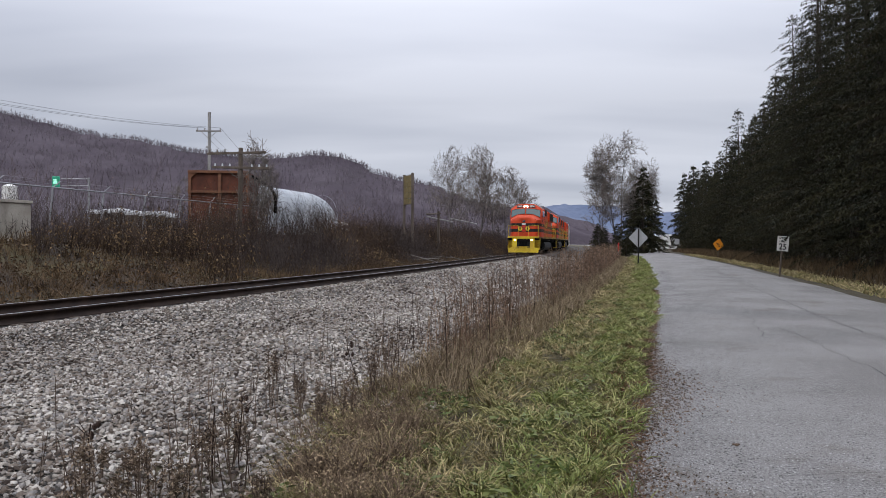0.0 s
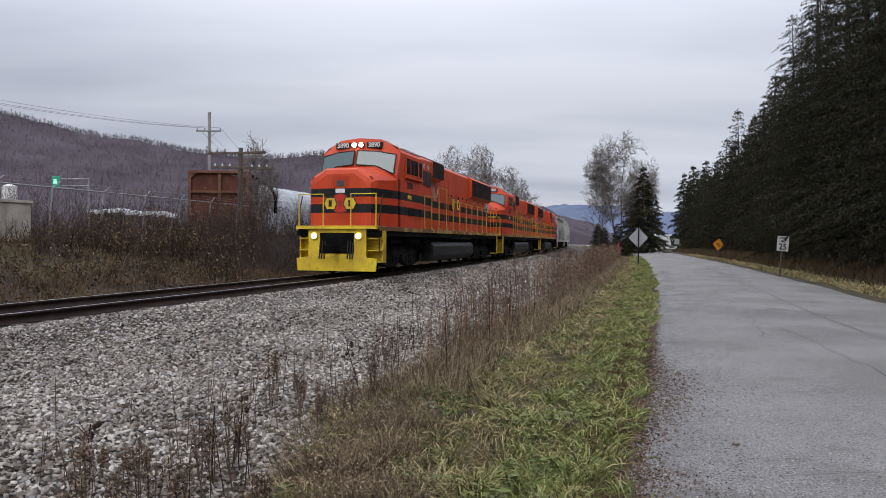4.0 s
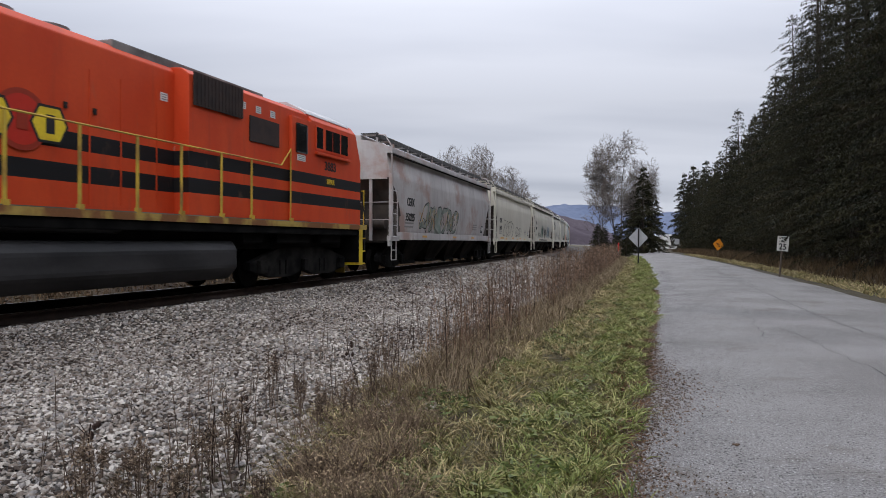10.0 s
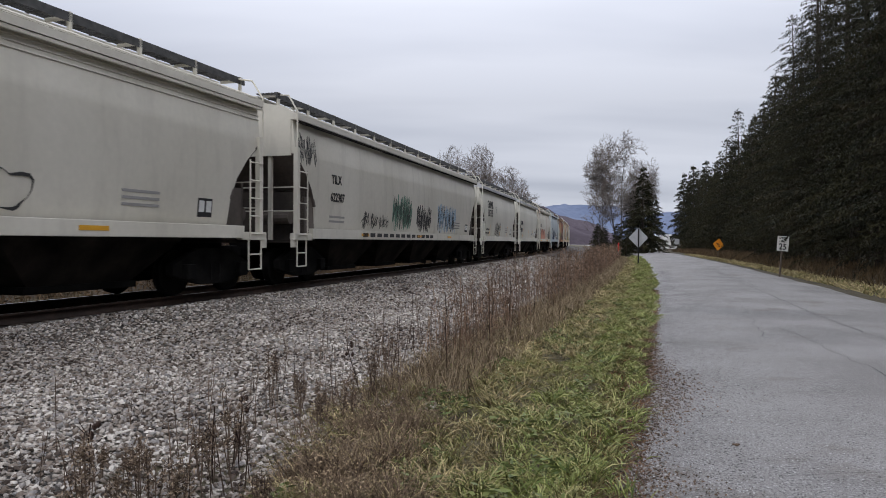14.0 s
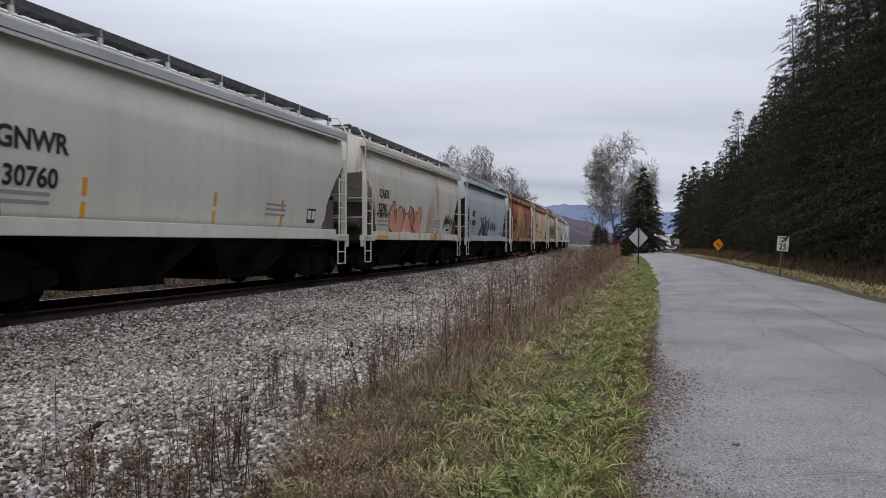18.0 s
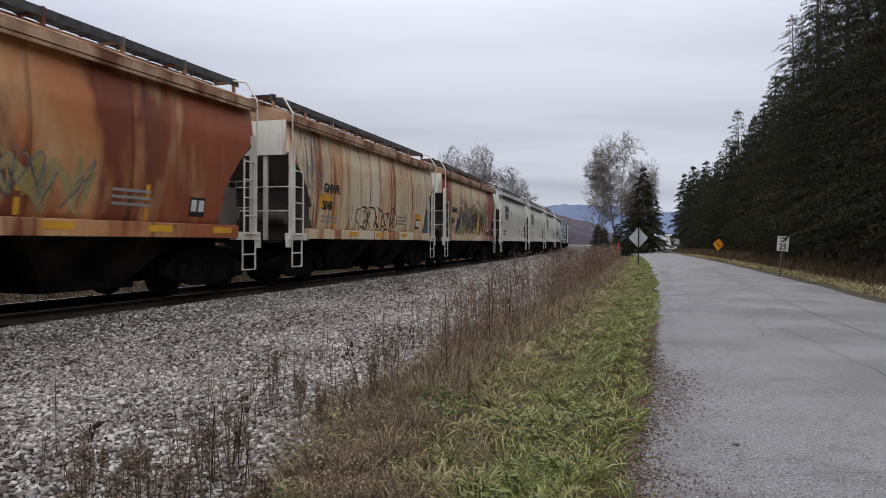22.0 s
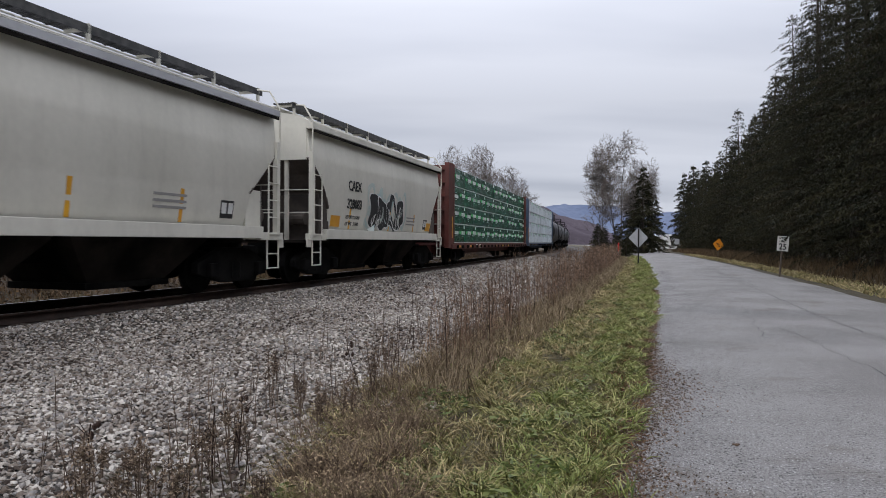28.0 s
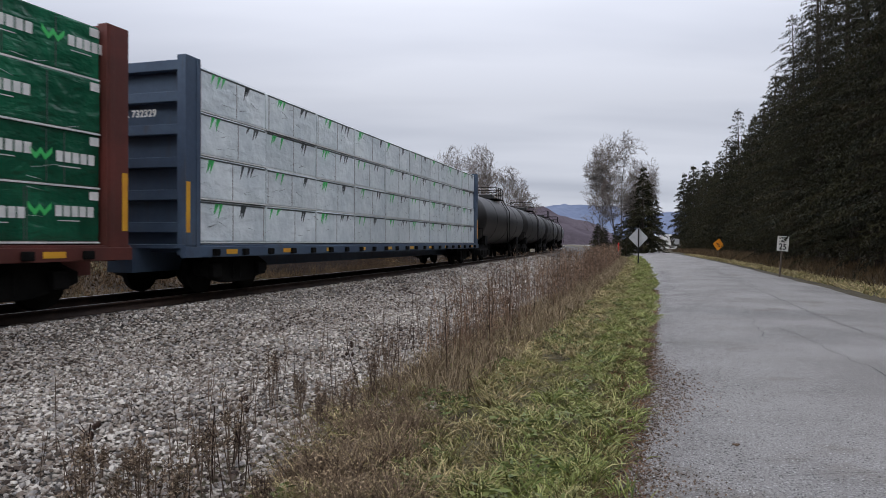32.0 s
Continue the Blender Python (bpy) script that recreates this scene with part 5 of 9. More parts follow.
    if number:
        lettering("reporting_mark", mark, size, side(h - textx, 1.512, z1), ink, body, squeeze=0.88)
        lettering("wagon_number", number, size * 0.95, side(h - textx + 0.06, 1.512, z2), ink, body, squeeze=0.9)
        for i, words in enumerate(limits):
            lettering("stencil", words, 0.15, side(h - textx + (0.3 if size > 0.5 else 0.08), 1.506, 1.86 - 0.2 * i), M_DARKINK, body)
        if size > 0.5:
            bm = bmesh.new()
            for a, b, c, d in ((0, 0.32, 0, 0.02), (0, 0.32, 0.3, 0.32), (0, 0.02, 0, 0.32), (0.3, 0.32, 0, 0.32), (0.1, 0.2, 0.1, 0.2)):
                box(bm, h - 4.6 + a, h - 4.6 + b, 1.5, 1.505, 2.95 + c, 2.95 + d)
            part("stencil_square", bm, M_GREYINK, body)
        for i in range(0 if limits or size > 0.5 else 2):
            part("text_bar", bx(h - textx - 0.95, h - textx + 0.05, 1.5, 1.507, 1.8 - 0.13 * i, 1.86 - 0.13 * i), M_GREYINK, body)
    for fx in (0.22, 0.5, 0.72):
        x = h - Lb * fx
        part("reflector", bx(x - 0.05, x + 0.05, 1.5, 1.507, 1.5, 2.15) if bays < 3 else bx(x - 0.3, x + 0.3, 1.6, 1.606, 1.3, 1.38), M_REFLECT, body)
    x = -h + 1.9
    tag = part("consolidated_stencil", bx(x - 0.22, x + 0.22, 1.5, 1.507, 1.62, 2.0), M_INK, body)
    for dx in (-0.11, 0.11):
        part("text_bar", bx(x + dx - 0.08, x + dx + 0.08, 1.507, 1.511, 1.72, 1.95), M_WHITE, tag)
    for i in range(3):
        part("text_bar", bx(-h + 3.2, -h + 4.1, 1.5, 1.507, 1.75 + 0.12 * i, 1.8 + 0.12 * i), M_GREYINK, body)
    for i in range(ext_posts):
        x = -h + 1.4 + (Lb - 2.8) * i / (ext_posts - 1)
        part("side_rib", bx(x - 0.05, x + 0.05, 1.5, 1.56, 1.47, eave - 0.1), paint, body)
    for i in range(3 if ridges else 0):
        z = eave - 0.09 - 0.10 * i
        for sg in (1, -1):
            part("side_ridge", rods([(-h, sg * 1.5, z), (h, sg * 1.5, z)], 0.022, 6), paint, body)
    if extra:
        extra(e, h)
    bulge(e, eave, curve)
    return e


ON_SIDE = ("body", "spray", "wagon", "reporting", "text", "reflector", "stencil", "consolidated", "orange", "side_rib", "side_ridge")


def bulge(e, eave, k):
    """Draws a wagon's sides in towards the sill and the eaves, with all that is painted on them."""
    for o in e.children_recursive:
        if o.type != "MESH" or not o.name.startswith(ON_SIDE):
            continue
        for v in o.data.vertices:
            if 1.4 < abs(v.co.y) < 1.585 and v.co.z > 1.45:
                v.co.y -= math.copysign(k * ((min(v.co.z, eave) - 2.75) / 1.35) ** 2, v.co.y)
        o.data.update()


M_PACKGREEN = mat("green_wrapped_timber", (0.006, 0.066, 0.034), (0.013, 0.115, 0.058), rough=0.27, scale=1.0, fine=4, vary=0.4, bump=0.7, depth=0.07, rand=0.15, stretch=(1, 1, 0.6))
M_PACKWHITE = mat("pale_wrapped_timber", (0.60, 0.66, 0.68), (0.72, 0.77, 0.78), rough=0.3, scale=1.0, fine=4, vary=0.14, bump=0.7, depth=0.06, rand=0.08)
creased(M_PACKGREEN, 0.05)
creased(M_PACKWHITE, 0.025)
M_LEAF = mat("bright_green_mark", (0.06, 0.5, 0.13), rough=0.4, fine=30, vary=0.1, bump=0)
M_STRAP = mat("pale_batten", (0.55, 0.57, 0.55), (0.65, 0.66, 0.64), rough=0.6, fine=20, vary=0.2)
M_FOLD = mat("dark_wrap_fold", (0.05, 0.06, 0.06), rough=0.5, fine=20)
M_REDCAR = mat("oxide_red_wagon", (0.075, 0.02, 0.015), (0.12, 0.028, 0.021), rough=0.6, scale=1, fine=12, vary=0.15)
over(M_REDCAR, (0.07, 0.03, 0.02), (2, 2, 0.4), 1.5, 0.55, 0.75, 0.6)
M_BLUECAR = mat("dull_blue_wagon", (0.042, 0.066, 0.108), (0.058, 0.09, 0.138), rough=0.6, scale=1, fine=12, vary=0.15)
over(M_BLUECAR, (0.06, 0.05, 0.045), (2, 2, 0.4), 1.5, 0.55, 0.75, 0.6)
M_TANKCAR = mat("black_tank_wagon", (0.007, 0.007, 0.0075), (0.016, 0.0155, 0.0155), rough=0.45, scale=1, fine=10, vary=0.2, stretch=(1, 1, 0.4))


def timber_wagon(full, load, paint, pack, label, number, marks, mark):
    """A centre-beam flat wagon with end bulkheads, stacked with wrapped packs of timber."""
    e = empty("centrebeam_flat_wagon", None, label, "flat wagon", "timber wagons of the train")
    h = load / 2
    deck = part("deck", bx(-h - 0.55, h + 0.55, -1.38, 1.38, 0.98, 1.06, 0.01), paint, e)
    part("centre_sill", bx(-full / 2 + 0.5, full / 2 - (-0.25 if marks == "green" else 0.5), -0.3, 0.3, 0.5, 0.98), paint, e)
    part("centre_beam", bx(-h, h, -0.05, 0.05, 1.06, 4.6), paint, e)
    for sg in (1, -1):
        part("side_sill", bx(-h - 0.55, h + 0.55, *sorted((sg * 1.3, sg * 1.42)), 0.8, 1.02, 0.012), paint, e)
        for i in range(22):
            x = -h + 0.4 + (load - 0.8) * i / 21
            part("winch", bx(x - 0.09, x + 0.09, *sorted((sg * 1.4, sg * 1.5)), 0.83, 0.97, 0.02), M_UNDER, deck)
    if marks == "green":
        lettering("wagon_number", number[:3], 0.27, side(7.1, 1.424, 0.91), M_WHITE, deck)
        lettering("wagon_number", number[3:], 0.27, side(6.2, 1.424, 0.91), M_WHITE, deck)
    for i in range(10):
        x = -h + 1.0 + (load - 2.0) * i / 9
        part("reflector", bx(x - 0.2, x + 0.2, 1.42, 1.426, 0.86, 0.96), M_REFLECT, deck)
    for sx in (1, -1):
        xb = sx * (h + 0.08)
        b = part("bulkhead", bx(*sorted((xb, xb + sx * 0.1)), -1.4, 1.4, 0.9, 4.77, 0.01), paint, e, "ribbed end bulkhead")
        for y in (-1.28, 1.28):
            part("post", bx(*sorted((xb - sx * 0.05, xb + sx * (1.0 if marks == "green" and sx > 0 else 0.42))), y - 0.1, y + 0.1, 0.85, 4.78, 0.01), paint, b)
        for z in (1.4, 2.05, 2.7, 3.35, 4.0, 4.62):
            part("rib", bx(*sorted((xb + sx * 0.1, xb + sx * 0.3)), -1.2, 1.2, z - 0.1, z + 0.1, 0.01), paint, b)
        m = ahead(xb + sx * 0.305, -0.6, 3.68) if sx > 0 else Matrix.Rotation(math.pi, 4, "Z") @ ahead(-(xb + sx * 0.305), -0.6, 3.68)
        lettering("wagon_number", number, 0.2, m, M_WHITE, b)
        part("reflector", bx(*sorted((xb + sx * 0.28, xb + sx * 0.4)), 1.38, 1.384, 1.3, 2.3), M_REFLECT, b)
        coupler(e, sx * full / 2 + (0.75 if marks == "green" and sx > 0 else 0), sx)
        bogie(e, sx * (h - 1.6), 2, 1.75)
    tiers = [1.12, 2.02, 2.92, 3.82]
    cols = 9
    rnd = random.Random(len(label))
    w = load / cols
    for ti, z in enumerate(tiers):
        for ci in range(cols):
            for sg in (1, -1):
                x0 = -h + ci * w + 0.012
                x1 = x0 + w - 0.024
                dz = rnd.uniform(-0.012, 0.012)
                y0, y1 = sorted((sg * 0.07, sg * (1.27 + rnd.uniform(-0.015, 0.015))))
                pk = part("timber_pack", bx(x0, x1, y0, y1, z, z + 0.86 + dz, 0.03), pack, e)
                if sg < 0:
                    continue
                yy = y1 + 0.002
                part("batten", bx(x0, x1, y1 - 0.1, y1 + 0.01, z - 0.034, z - 0.004), M_STRAP, pk)
                # flat strips paint crease glints on green wraps and fold shade on pale ones
                for k in range(3 if marks == "green" else 5):
                    bm = bmesh.new()
                    xs = x0 + rnd.uniform(0.05, 0.95) * w
                    zs = z + rnd.uniform(0.0, 0.85)
                    a = rnd.uniform(-0.4, 0.4)
                    prism(bm, [(xs, zs), (xs + 0.3, min(z + 0.83, zs + a * 0.3)), (xs + 0.3, min(z + 0.83, zs + a * 0.3) - 0.008)], "y", yy, yy + 0.003)
                    part("wrap_crease", bm, M_FOLD if marks != "green" else M_PACKWHITE, pk)
                step = w / 2
                for k in range(2):
                    xc = x1 - step * (k + 0.5) + rnd.uniform(-0.12, 0.12)
                    if marks == "green":
                        if k == 1 and rnd.random() < 0.2:
                            continue
                        zc = z + 0.47 + rnd.uniform(-0.05, 0.05)
                        bm = bmesh.new()
                        for q in range(5):
                            box(bm, xc - 0.62 + q * 0.15, xc - 0.62 + q * 0.15 + 0.118, yy, yy + 0.004, zc - 0.085, zc + 0.085)
                        part("name_bars", bm, M_WHITE, pk)
                        part("small_bar", bx(xc - 0.35, xc + 0.05, yy, yy + 0.004, zc - 0.16, zc - 0.145), M_STRAP, pk)
                        b = xc + 0.17
                        zz = [(0, 0.12), (0.12, 0.0), (0.2, 0.1), (0.28, 0.0), (0.4, 0.12)]
                        bm = bmesh.new()
                        prism(bm, [(b + p, zc + q) for p, q in zz] + [(b + p, zc + q - 0.09) for p, q in zz[::-1]], "y", yy, yy + 0.004)
                        part("leaf_mark", bm, M_LEAF, pk)
                    else:
                        for q in range(3):
                            bm = bmesh.new()
                            a = xc + rnd.uniform(-0.25, 0.25)
                            prism(bm, [(a, z + 0.8), (a + 0.16, z + 0.56 + rnd.uniform(-.08, .08)), (a + 0.1, z + 0.8)], "y", yy + 0.001, yy + 0.006)
                            part("leaf_mark", bm, M_LEAF if k % 2 == 0 else M_FOLD, pk)
                        bm = bmesh.new()
                        a = xc + step * 0.5
                        box(bm, a - 0.012, a + 0.012, yy, yy + 0.003, z + 0.02, z + 0.82)
                        part("wrap_seam", bm, M_GREYINK, pk)
                if marks == "green":
                    part("pack_tag", bx(x0 + 0.02, x0 + 0.2, yy, yy + 0.005, z + 0.68, z + 0.82), M_WHITE, pk)
                    for q in range(2):
                        a = x0 + w * rnd.uniform(0.15, 0.85)
                        part("wrap_seam", bx(a - 0.008, a + 0.008, yy, yy + 0.003, z + 0.02, z + 0.82), M_FOLD, pk)
                if marks != "green":
                    bm = bmesh.new()
                    box(bm, x0 + 0.05, x1 - 0.05, yy, yy + 0.004, z + 0.79, z + 0.825)
                    part("wrap_edge", bm, M_FOLD, pk)
    return e


def tank_wagon(full):
    e = empty("tank_wagon", None, "black cylindrical tank wagon with a railed top platform", "tank wagon", "tank wagons of the train")
    h = full / 2 - 0.75
    bm = bmesh.new()
    n = 28
    rings = []
    for x, r in ((-h, 0.2), (-h + 0.06, 0.75), (-h + 0.2, 1.2), (-h + 0.5, 1.46), (-h + 0.8, 1.5), (h - 0.8, 1.5), (h - 0.5, 1.46), (h - 0.2, 1.2), (h - 0.06, 0.75), (h, 0.2)):
        rings.append([bm.verts.new((x, r * math.cos(2 * math.pi * i / n), 2.5 + r * math.sin(2 * math.pi * i / n))) for i in range(n)])
    for a, b in zip(rings[:-1], rings[1:]):
        for i in range(n):
            bm.faces.new((a[i], b[i], b[(i + 1) % n], a[(i + 1) % n]))
    bm.faces.new(rings[0])
    bm.faces.new(rings[-1][::-1])
    bmesh.ops.recalc_face_normals(bm, faces=bm.faces)
    t = part("tank", bm, M_TANKCAR, e, smooth=True)
    for x in (-h * 0.5, 0, h * 0.5):
        bm = bmesh.new()
        for i in range(n):
            a0, a1 = 2 * math.pi * i / n, 2 * math.pi * (i + 1) / n
            rod(bm, (x, 1.5 * math.cos(a0), 2.5 + 1.5 * math.sin(a0)), (x, 1.5 * math.cos(a1), 2.5 + 1.5 * math.sin(a1)), 0.02, n=4)
        part("weld_band", bm, M_TANKCAR, t)
    part("valve_housing", bx(-0.45, 0.45, -0.45, 0.45, 3.95, 4.35, 0.05), M_TANKCAR, e)
    pl = part("platform", bx(-1.3, 1.3, -0.95, 0.95, 3.98, 4.02), M_UNDER, e)
    for x in (-1.25, -0.4, 0.4, 1.25):
        for y in (-0.9, 0.9):
            part("rail_post", rods([(x, y, 3.98), (x, y, 4.75)], 0.022, 5), M_UNDER, pl)
    for z in (4.4, 4.75):
        part("guard_rail", rods([(-1.25, -0.9, z), (1.25, -0.9, z), (1.25, 0.9, z), (-1.25, 0.9, z), (-1.25, -0.9, z)], 0.02, 5), M_UNDER, pl)
    part("ladder", rods([(0.5, 1.55, 1.0), (0.5, 1.5, 3.2), (0.5, 1.0, 4.0)], 0.025, 5), M_UNDER, e)
    part("ladder", rods([(-0.5, 1.55, 1.0), (-0.5, 1.5, 3.2), (-0.5, 1.0, 4.0)], 0.025, 5), M_UNDER, e)
    for sx in (1, -1):
        part("stub_sill", bx(*sorted((sx * (h - 3.0), sx * (h + 0.3))), -0.35, 0.35, 0.75, 1.12), M_UNDER, e)
        part("saddle", bx(*sorted((sx * (h - 2.3), sx * (h - 1.6))), -1.2, 1.2, 0.95, 1.5), M_UNDER, e)
        part("end_rail", rods([(sx * (h + 0.2), -1.4, 1.0), (sx * (h + 0.2), -1.4, 1.9), (sx * (h + 0.2), 1.4, 1.9), (sx * (h + 0.2), 1.4, 1.0)], 0.02, 5), M_UNDER, e)
        coupler(e, sx * full / 2, sx)
        bogie(e, sx * (h - 1.7), 2, 1.75)
    return e


P_GREY = car_paint("weathered_grey_wagon", (0.418, 0.394, 0.389), (0.522, 0.499, 0.487), 0.0, 0.5, 1)
over(P_GREY, (0.34, 0.20, 0.155), (0.45, 0.5, 0.6), 1.1, 0.51, 0.64, 0.72)
P_CREAM = car_paint("clean_pale_grey_wagon", (0.567, 0.535, 0.449), (0.631, 0.599, 0.514), 0.0, 0.22, 2)
P_ROOF = car_paint("grey_wagon_roof", (0.38, 0.385, 0.40), (0.46, 0.465, 0.48), 0.0, 0.2, 9)
P_TAN = car_paint("pale_stone_grey_wagon", (0.508, 0.481, 0.410), (0.572, 0.545, 0.475), 0.0, 0.3, 3)
P_GN = car_paint("pale_grey_salt_wagon", (0.567, 0.548, 0.475), (0.640, 0.617, 0.541), 0.0, 0.16, 4)
P_CAEX = car_paint("rust_marked_cream_wagon", (0.589, 0.562, 0.482), (0.642, 0.615, 0.535), 0.10, 0.2, 5)
P_BLUE = car_paint("blue_grey_wagon", (0.396, 0.440, 0.462), (0.462, 0.501, 0.517), 0.0, 0.15, 6)
P_RUST1 = car_paint("heavily_rusted_wagon", (0.50, 0.20, 0.06), (0.66, 0.46, 0.24), 0.0, 0.1, 7)
over(P_RUST1, (0.46, 0.15, 0.04), (0.34, 1, 0.12), 1.4, 0.36, 0.54, 0.85, offset=(3, 0, 0))
over(P_RUST1, (0.18, 0.04, 0.016), (0.55, 1, 0.15), 1.4, 0.44, 0.56, 0.95, offset=(9, 0, 0))
over(P_RUST1, (0.075, 0.022, 0.013), (3.2, 1, 0.10), 1.3, 0.54, 0.66, 0.8, offset=(5, 0, 0))
over_at(P_RUST1, (0.30, 0.075, 0.025), -1.0, -5.5, (0.6, 1, 0.12), 1.4, 0.9)
P_RUST2 = car_paint("rust_streaked_cream_wagon", (0.62, 0.49, 0.30), (0.70, 0.60, 0.42), 0.0, 0.1, 8)
over(P_RUST2, (0.52, 0.23, 0.075), (0.5, 1, 0.14), 1.4, 0.42, 0.62, 0.75, offset=(1, 0, 0))
over(P_RUST2, (0.33, 0.10, 0.035), (1.3, 1, 0.07), 1.4, 0.525, 0.60, 0.92, offset=(6, 0, 0))
over(P_RUST2, (0.10, 0.03, 0.017), (3.6, 1, 0.08), 1.3, 0.565, 0.64, 0.9, offset=(2, 0, 0))
over_at(P_RUST2, (0.30, 0.08, 0.03), 4.2, 7.5, (0.8, 1, 0.3), 1.5, 0.85)
P_RUST3 = car_paint("rust_streaked_tan_wagon", (0.60, 0.47, 0.28), (0.66, 0.57, 0.40), 0.0, 0.1, 9)
over(P_RUST3, (0.48, 0.18, 0.05), (0.9, 1, 0.12), 1.4, 0.47, 0.62, 0.6, offset=(4, 0, 0))
over(P_RUST3, (0.28, 0.075, 0.03), (1.4, 1, 0.07), 1.4, 0.56, 0.63, 0.85, offset=(8, 0, 0))
over_at(P_RUST3, (0.22, 0.038, 0.022), 3.6, 6.0, (0.8, 1, 0.35), 1.5, 0.95, offset=(3, 0, 0))
over_at(P_RUST3, (0.22, 0.038, 0.022), -1.4, -5.4, (1.4, 1, 0.35), 1.5, 0.95)
over(P_CAEX, (0.50, 0.22, 0.07), (2.2, 1, 0.06), 1.3, 0.60, 0.68, 0.75, offset=(2, 0, 0))
M_BROWNMIST = mat("brown_overspray", (0.27, 0.19, 0.10), (0.40, 0.29, 0.16), rough=0.7, scale=2, fine=20)
M_PINK = mat("pink_spray", (0.5, 0.22, 0.15), (0.55, 0.28, 0.2), rough=0.6, fine=20)
M_OLIVE = mat("olive_spray", (0.30, 0.23, 0.08), (0.38, 0.30, 0.14), rough=0.6, fine=20)
M_ORSPRAY = mat("orange_spray", (0.52, 0.24, 0.05), (0.36, 0.31, 0.10), rough=0.6, fine=20)
STRAIGHT = [(0.05, 3.2), (0.62, 2.68), (1.12, 2.2), (1.24, 1.46)]
M_RUSTRAIL = mat("rust_stained_eave", (0.16, 0.055, 0.025), (0.46, 0.30, 0.18), rough=0.8, scale=1.0, fine=10, vary=0.2, stretch=(2, 1, 1))
M_GREENTAG = mat("dull_green_spray", (0.07, 0.16, 0.11), (0.12, 0.22, 0.16), rough=0.6, fine=20)
M_BLUETAG = mat("pale_blue_spray", (0.25, 0.36, 0.46), (0.34, 0.43, 0.5), rough=0.6, fine=20)
M_CYANMIST = mat("pale_cyan_overspray", (0.42, 0.52, 0.50), (0.50, 0.53, 0.48), rough=0.7, scale=2, fine=20)
M_NAVY = mat("navy_spray", (0.03, 0.045, 0.09), (0.05, 0.07, 0.12), rough=0.6, fine=20)
M_GREENSPRAY = mat("green_grey_spray", (0.16, 0.2, 0.17), (0.28, 0.3, 0.27), rough=0.6, fine=20)
M_BLACKSPRAY = mat("thin_black_spray", (0.03, 0.03, 0.03), rough=0.7, fine=30)


def marks_1(e, h):
    graffiti(e, h - 9.4, h - 3.6, 1.5, 2.65, 1.5, M_INK, M_GREENSPRAY, 1, 6)
    scrawl(e, h - 9.4, h - 3.4, 1.5, 2.6, 1.512, M_ORSPRAY, 41, 9, 0.03, 0)


def marks_2(e, h):
    graffiti(e, h - 7.4, h - 3.4, 1.5, 2.55, 1.505, M_BLACKSPRAY, None, 2, 4)
    graffiti(e, h - 11.2, h - 8.4, 1.5, 2.2, 1.505, M_BLACKSPRAY, None, 3, 4)
    for x, w in ((h - 2.2, 0.7), (h - 6.6, 0.35), (h - 10, 0.3)):
        part("reflector", bx(x - w, x + w, 1.6, 1.606, 1.34, 1.45), M_REFLECT, e)


def marks_3(e, h):
    scrawl(e, h - 6.60, h - 4.20, 1.52, 2.1, 1.5, M_BLACKSPRAY, 4, 7)
    scrawl(e, h - 9.00, h - 7.00, 1.5, 2.85, 1.5, M_GREENTAG, 5, 7, 0.07, 2)
    scrawl(e, h - 9.00, h - 7.00, 1.5, 2.85, 1.503, M_BLACKSPRAY, 25, 6, 0.03, 1)
    scrawl(e, h - 11.50, h - 9.70, 1.5, 2.6, 1.5, M_BLACKSPRAY, 26, 6, 0.045, 2)
    scrawl(e, h - 15.30, h - 12.50, 1.5, 2.8, 1.5, M_BLUETAG, 27, 7, 0.08, 2)
    scrawl(e, h - 15.30, h - 12.50, 1.5, 2.8, 1.503, M_BLACKSPRAY, 28, 6, 0.035, 1)
    scrawl(e, h - 1.15, h - 0.15, 3.1, 3.95, 1.5, M_BLACKSPRAY, 6, 5)
    for i in range(13):
        x = h - 4.3 - i * 0.58
        part("text_bar", bx(x - 0.2, x + 0.2, 1.6, 1.606, 1.28, 1.4), M_BLACKSPRAY, e)


def marks_4(e, h):
    graffiti(e, h - 6.0, h - 4.3, 1.5, 2.3, 1.505, M_BLACKSPRAY, None, 7, 4)
    scrawl(e, h - 6.0, h - 4.3, 1.6, 2.4, 1.505, M_BLACKSPRAY, 7, 6, 0.03, 0)


def marks_5(e, h):
    graffiti(e, h - 5.7, h - 2.3, 1.22, 2.5, 1.505, M_BLACKSPRAY, M_PINK, 8, 5)
    scrawl(e, h - 2.2, h - 1.2, 1.9, 2.15, 1.505, M_BLACKSPRAY, 9, 4, 0.035)
    scrawl(e, h - 10.9, h - 9.1, 1.6, 2.4, 1.505, M_BLACKSPRAY, 10, 6, 0.045)
    for x in (h - 1.4, h - 7.2):
        part("reflector", bx(x - 0.5, x + 0.5, 1.6, 1.606, 1.24, 1.34), M_REFLECT, e)


def marks_6(e, h):
    graffiti(e, h - 5.9, h - 3.3, 1.3, 2.5, 1.505, M_WHITE, M_NAVY, 11, 4)
    scrawl(e, h - 7.9, h - 6.3, 1.7, 2.35, 1.505, M_BLACKSPRAY, 12, 5, 0.05)
    part("reflector", bx(h - 1.36, h - 1.26, 1.5, 1.508, 1.6, 2.3), M_REFLECT, e)


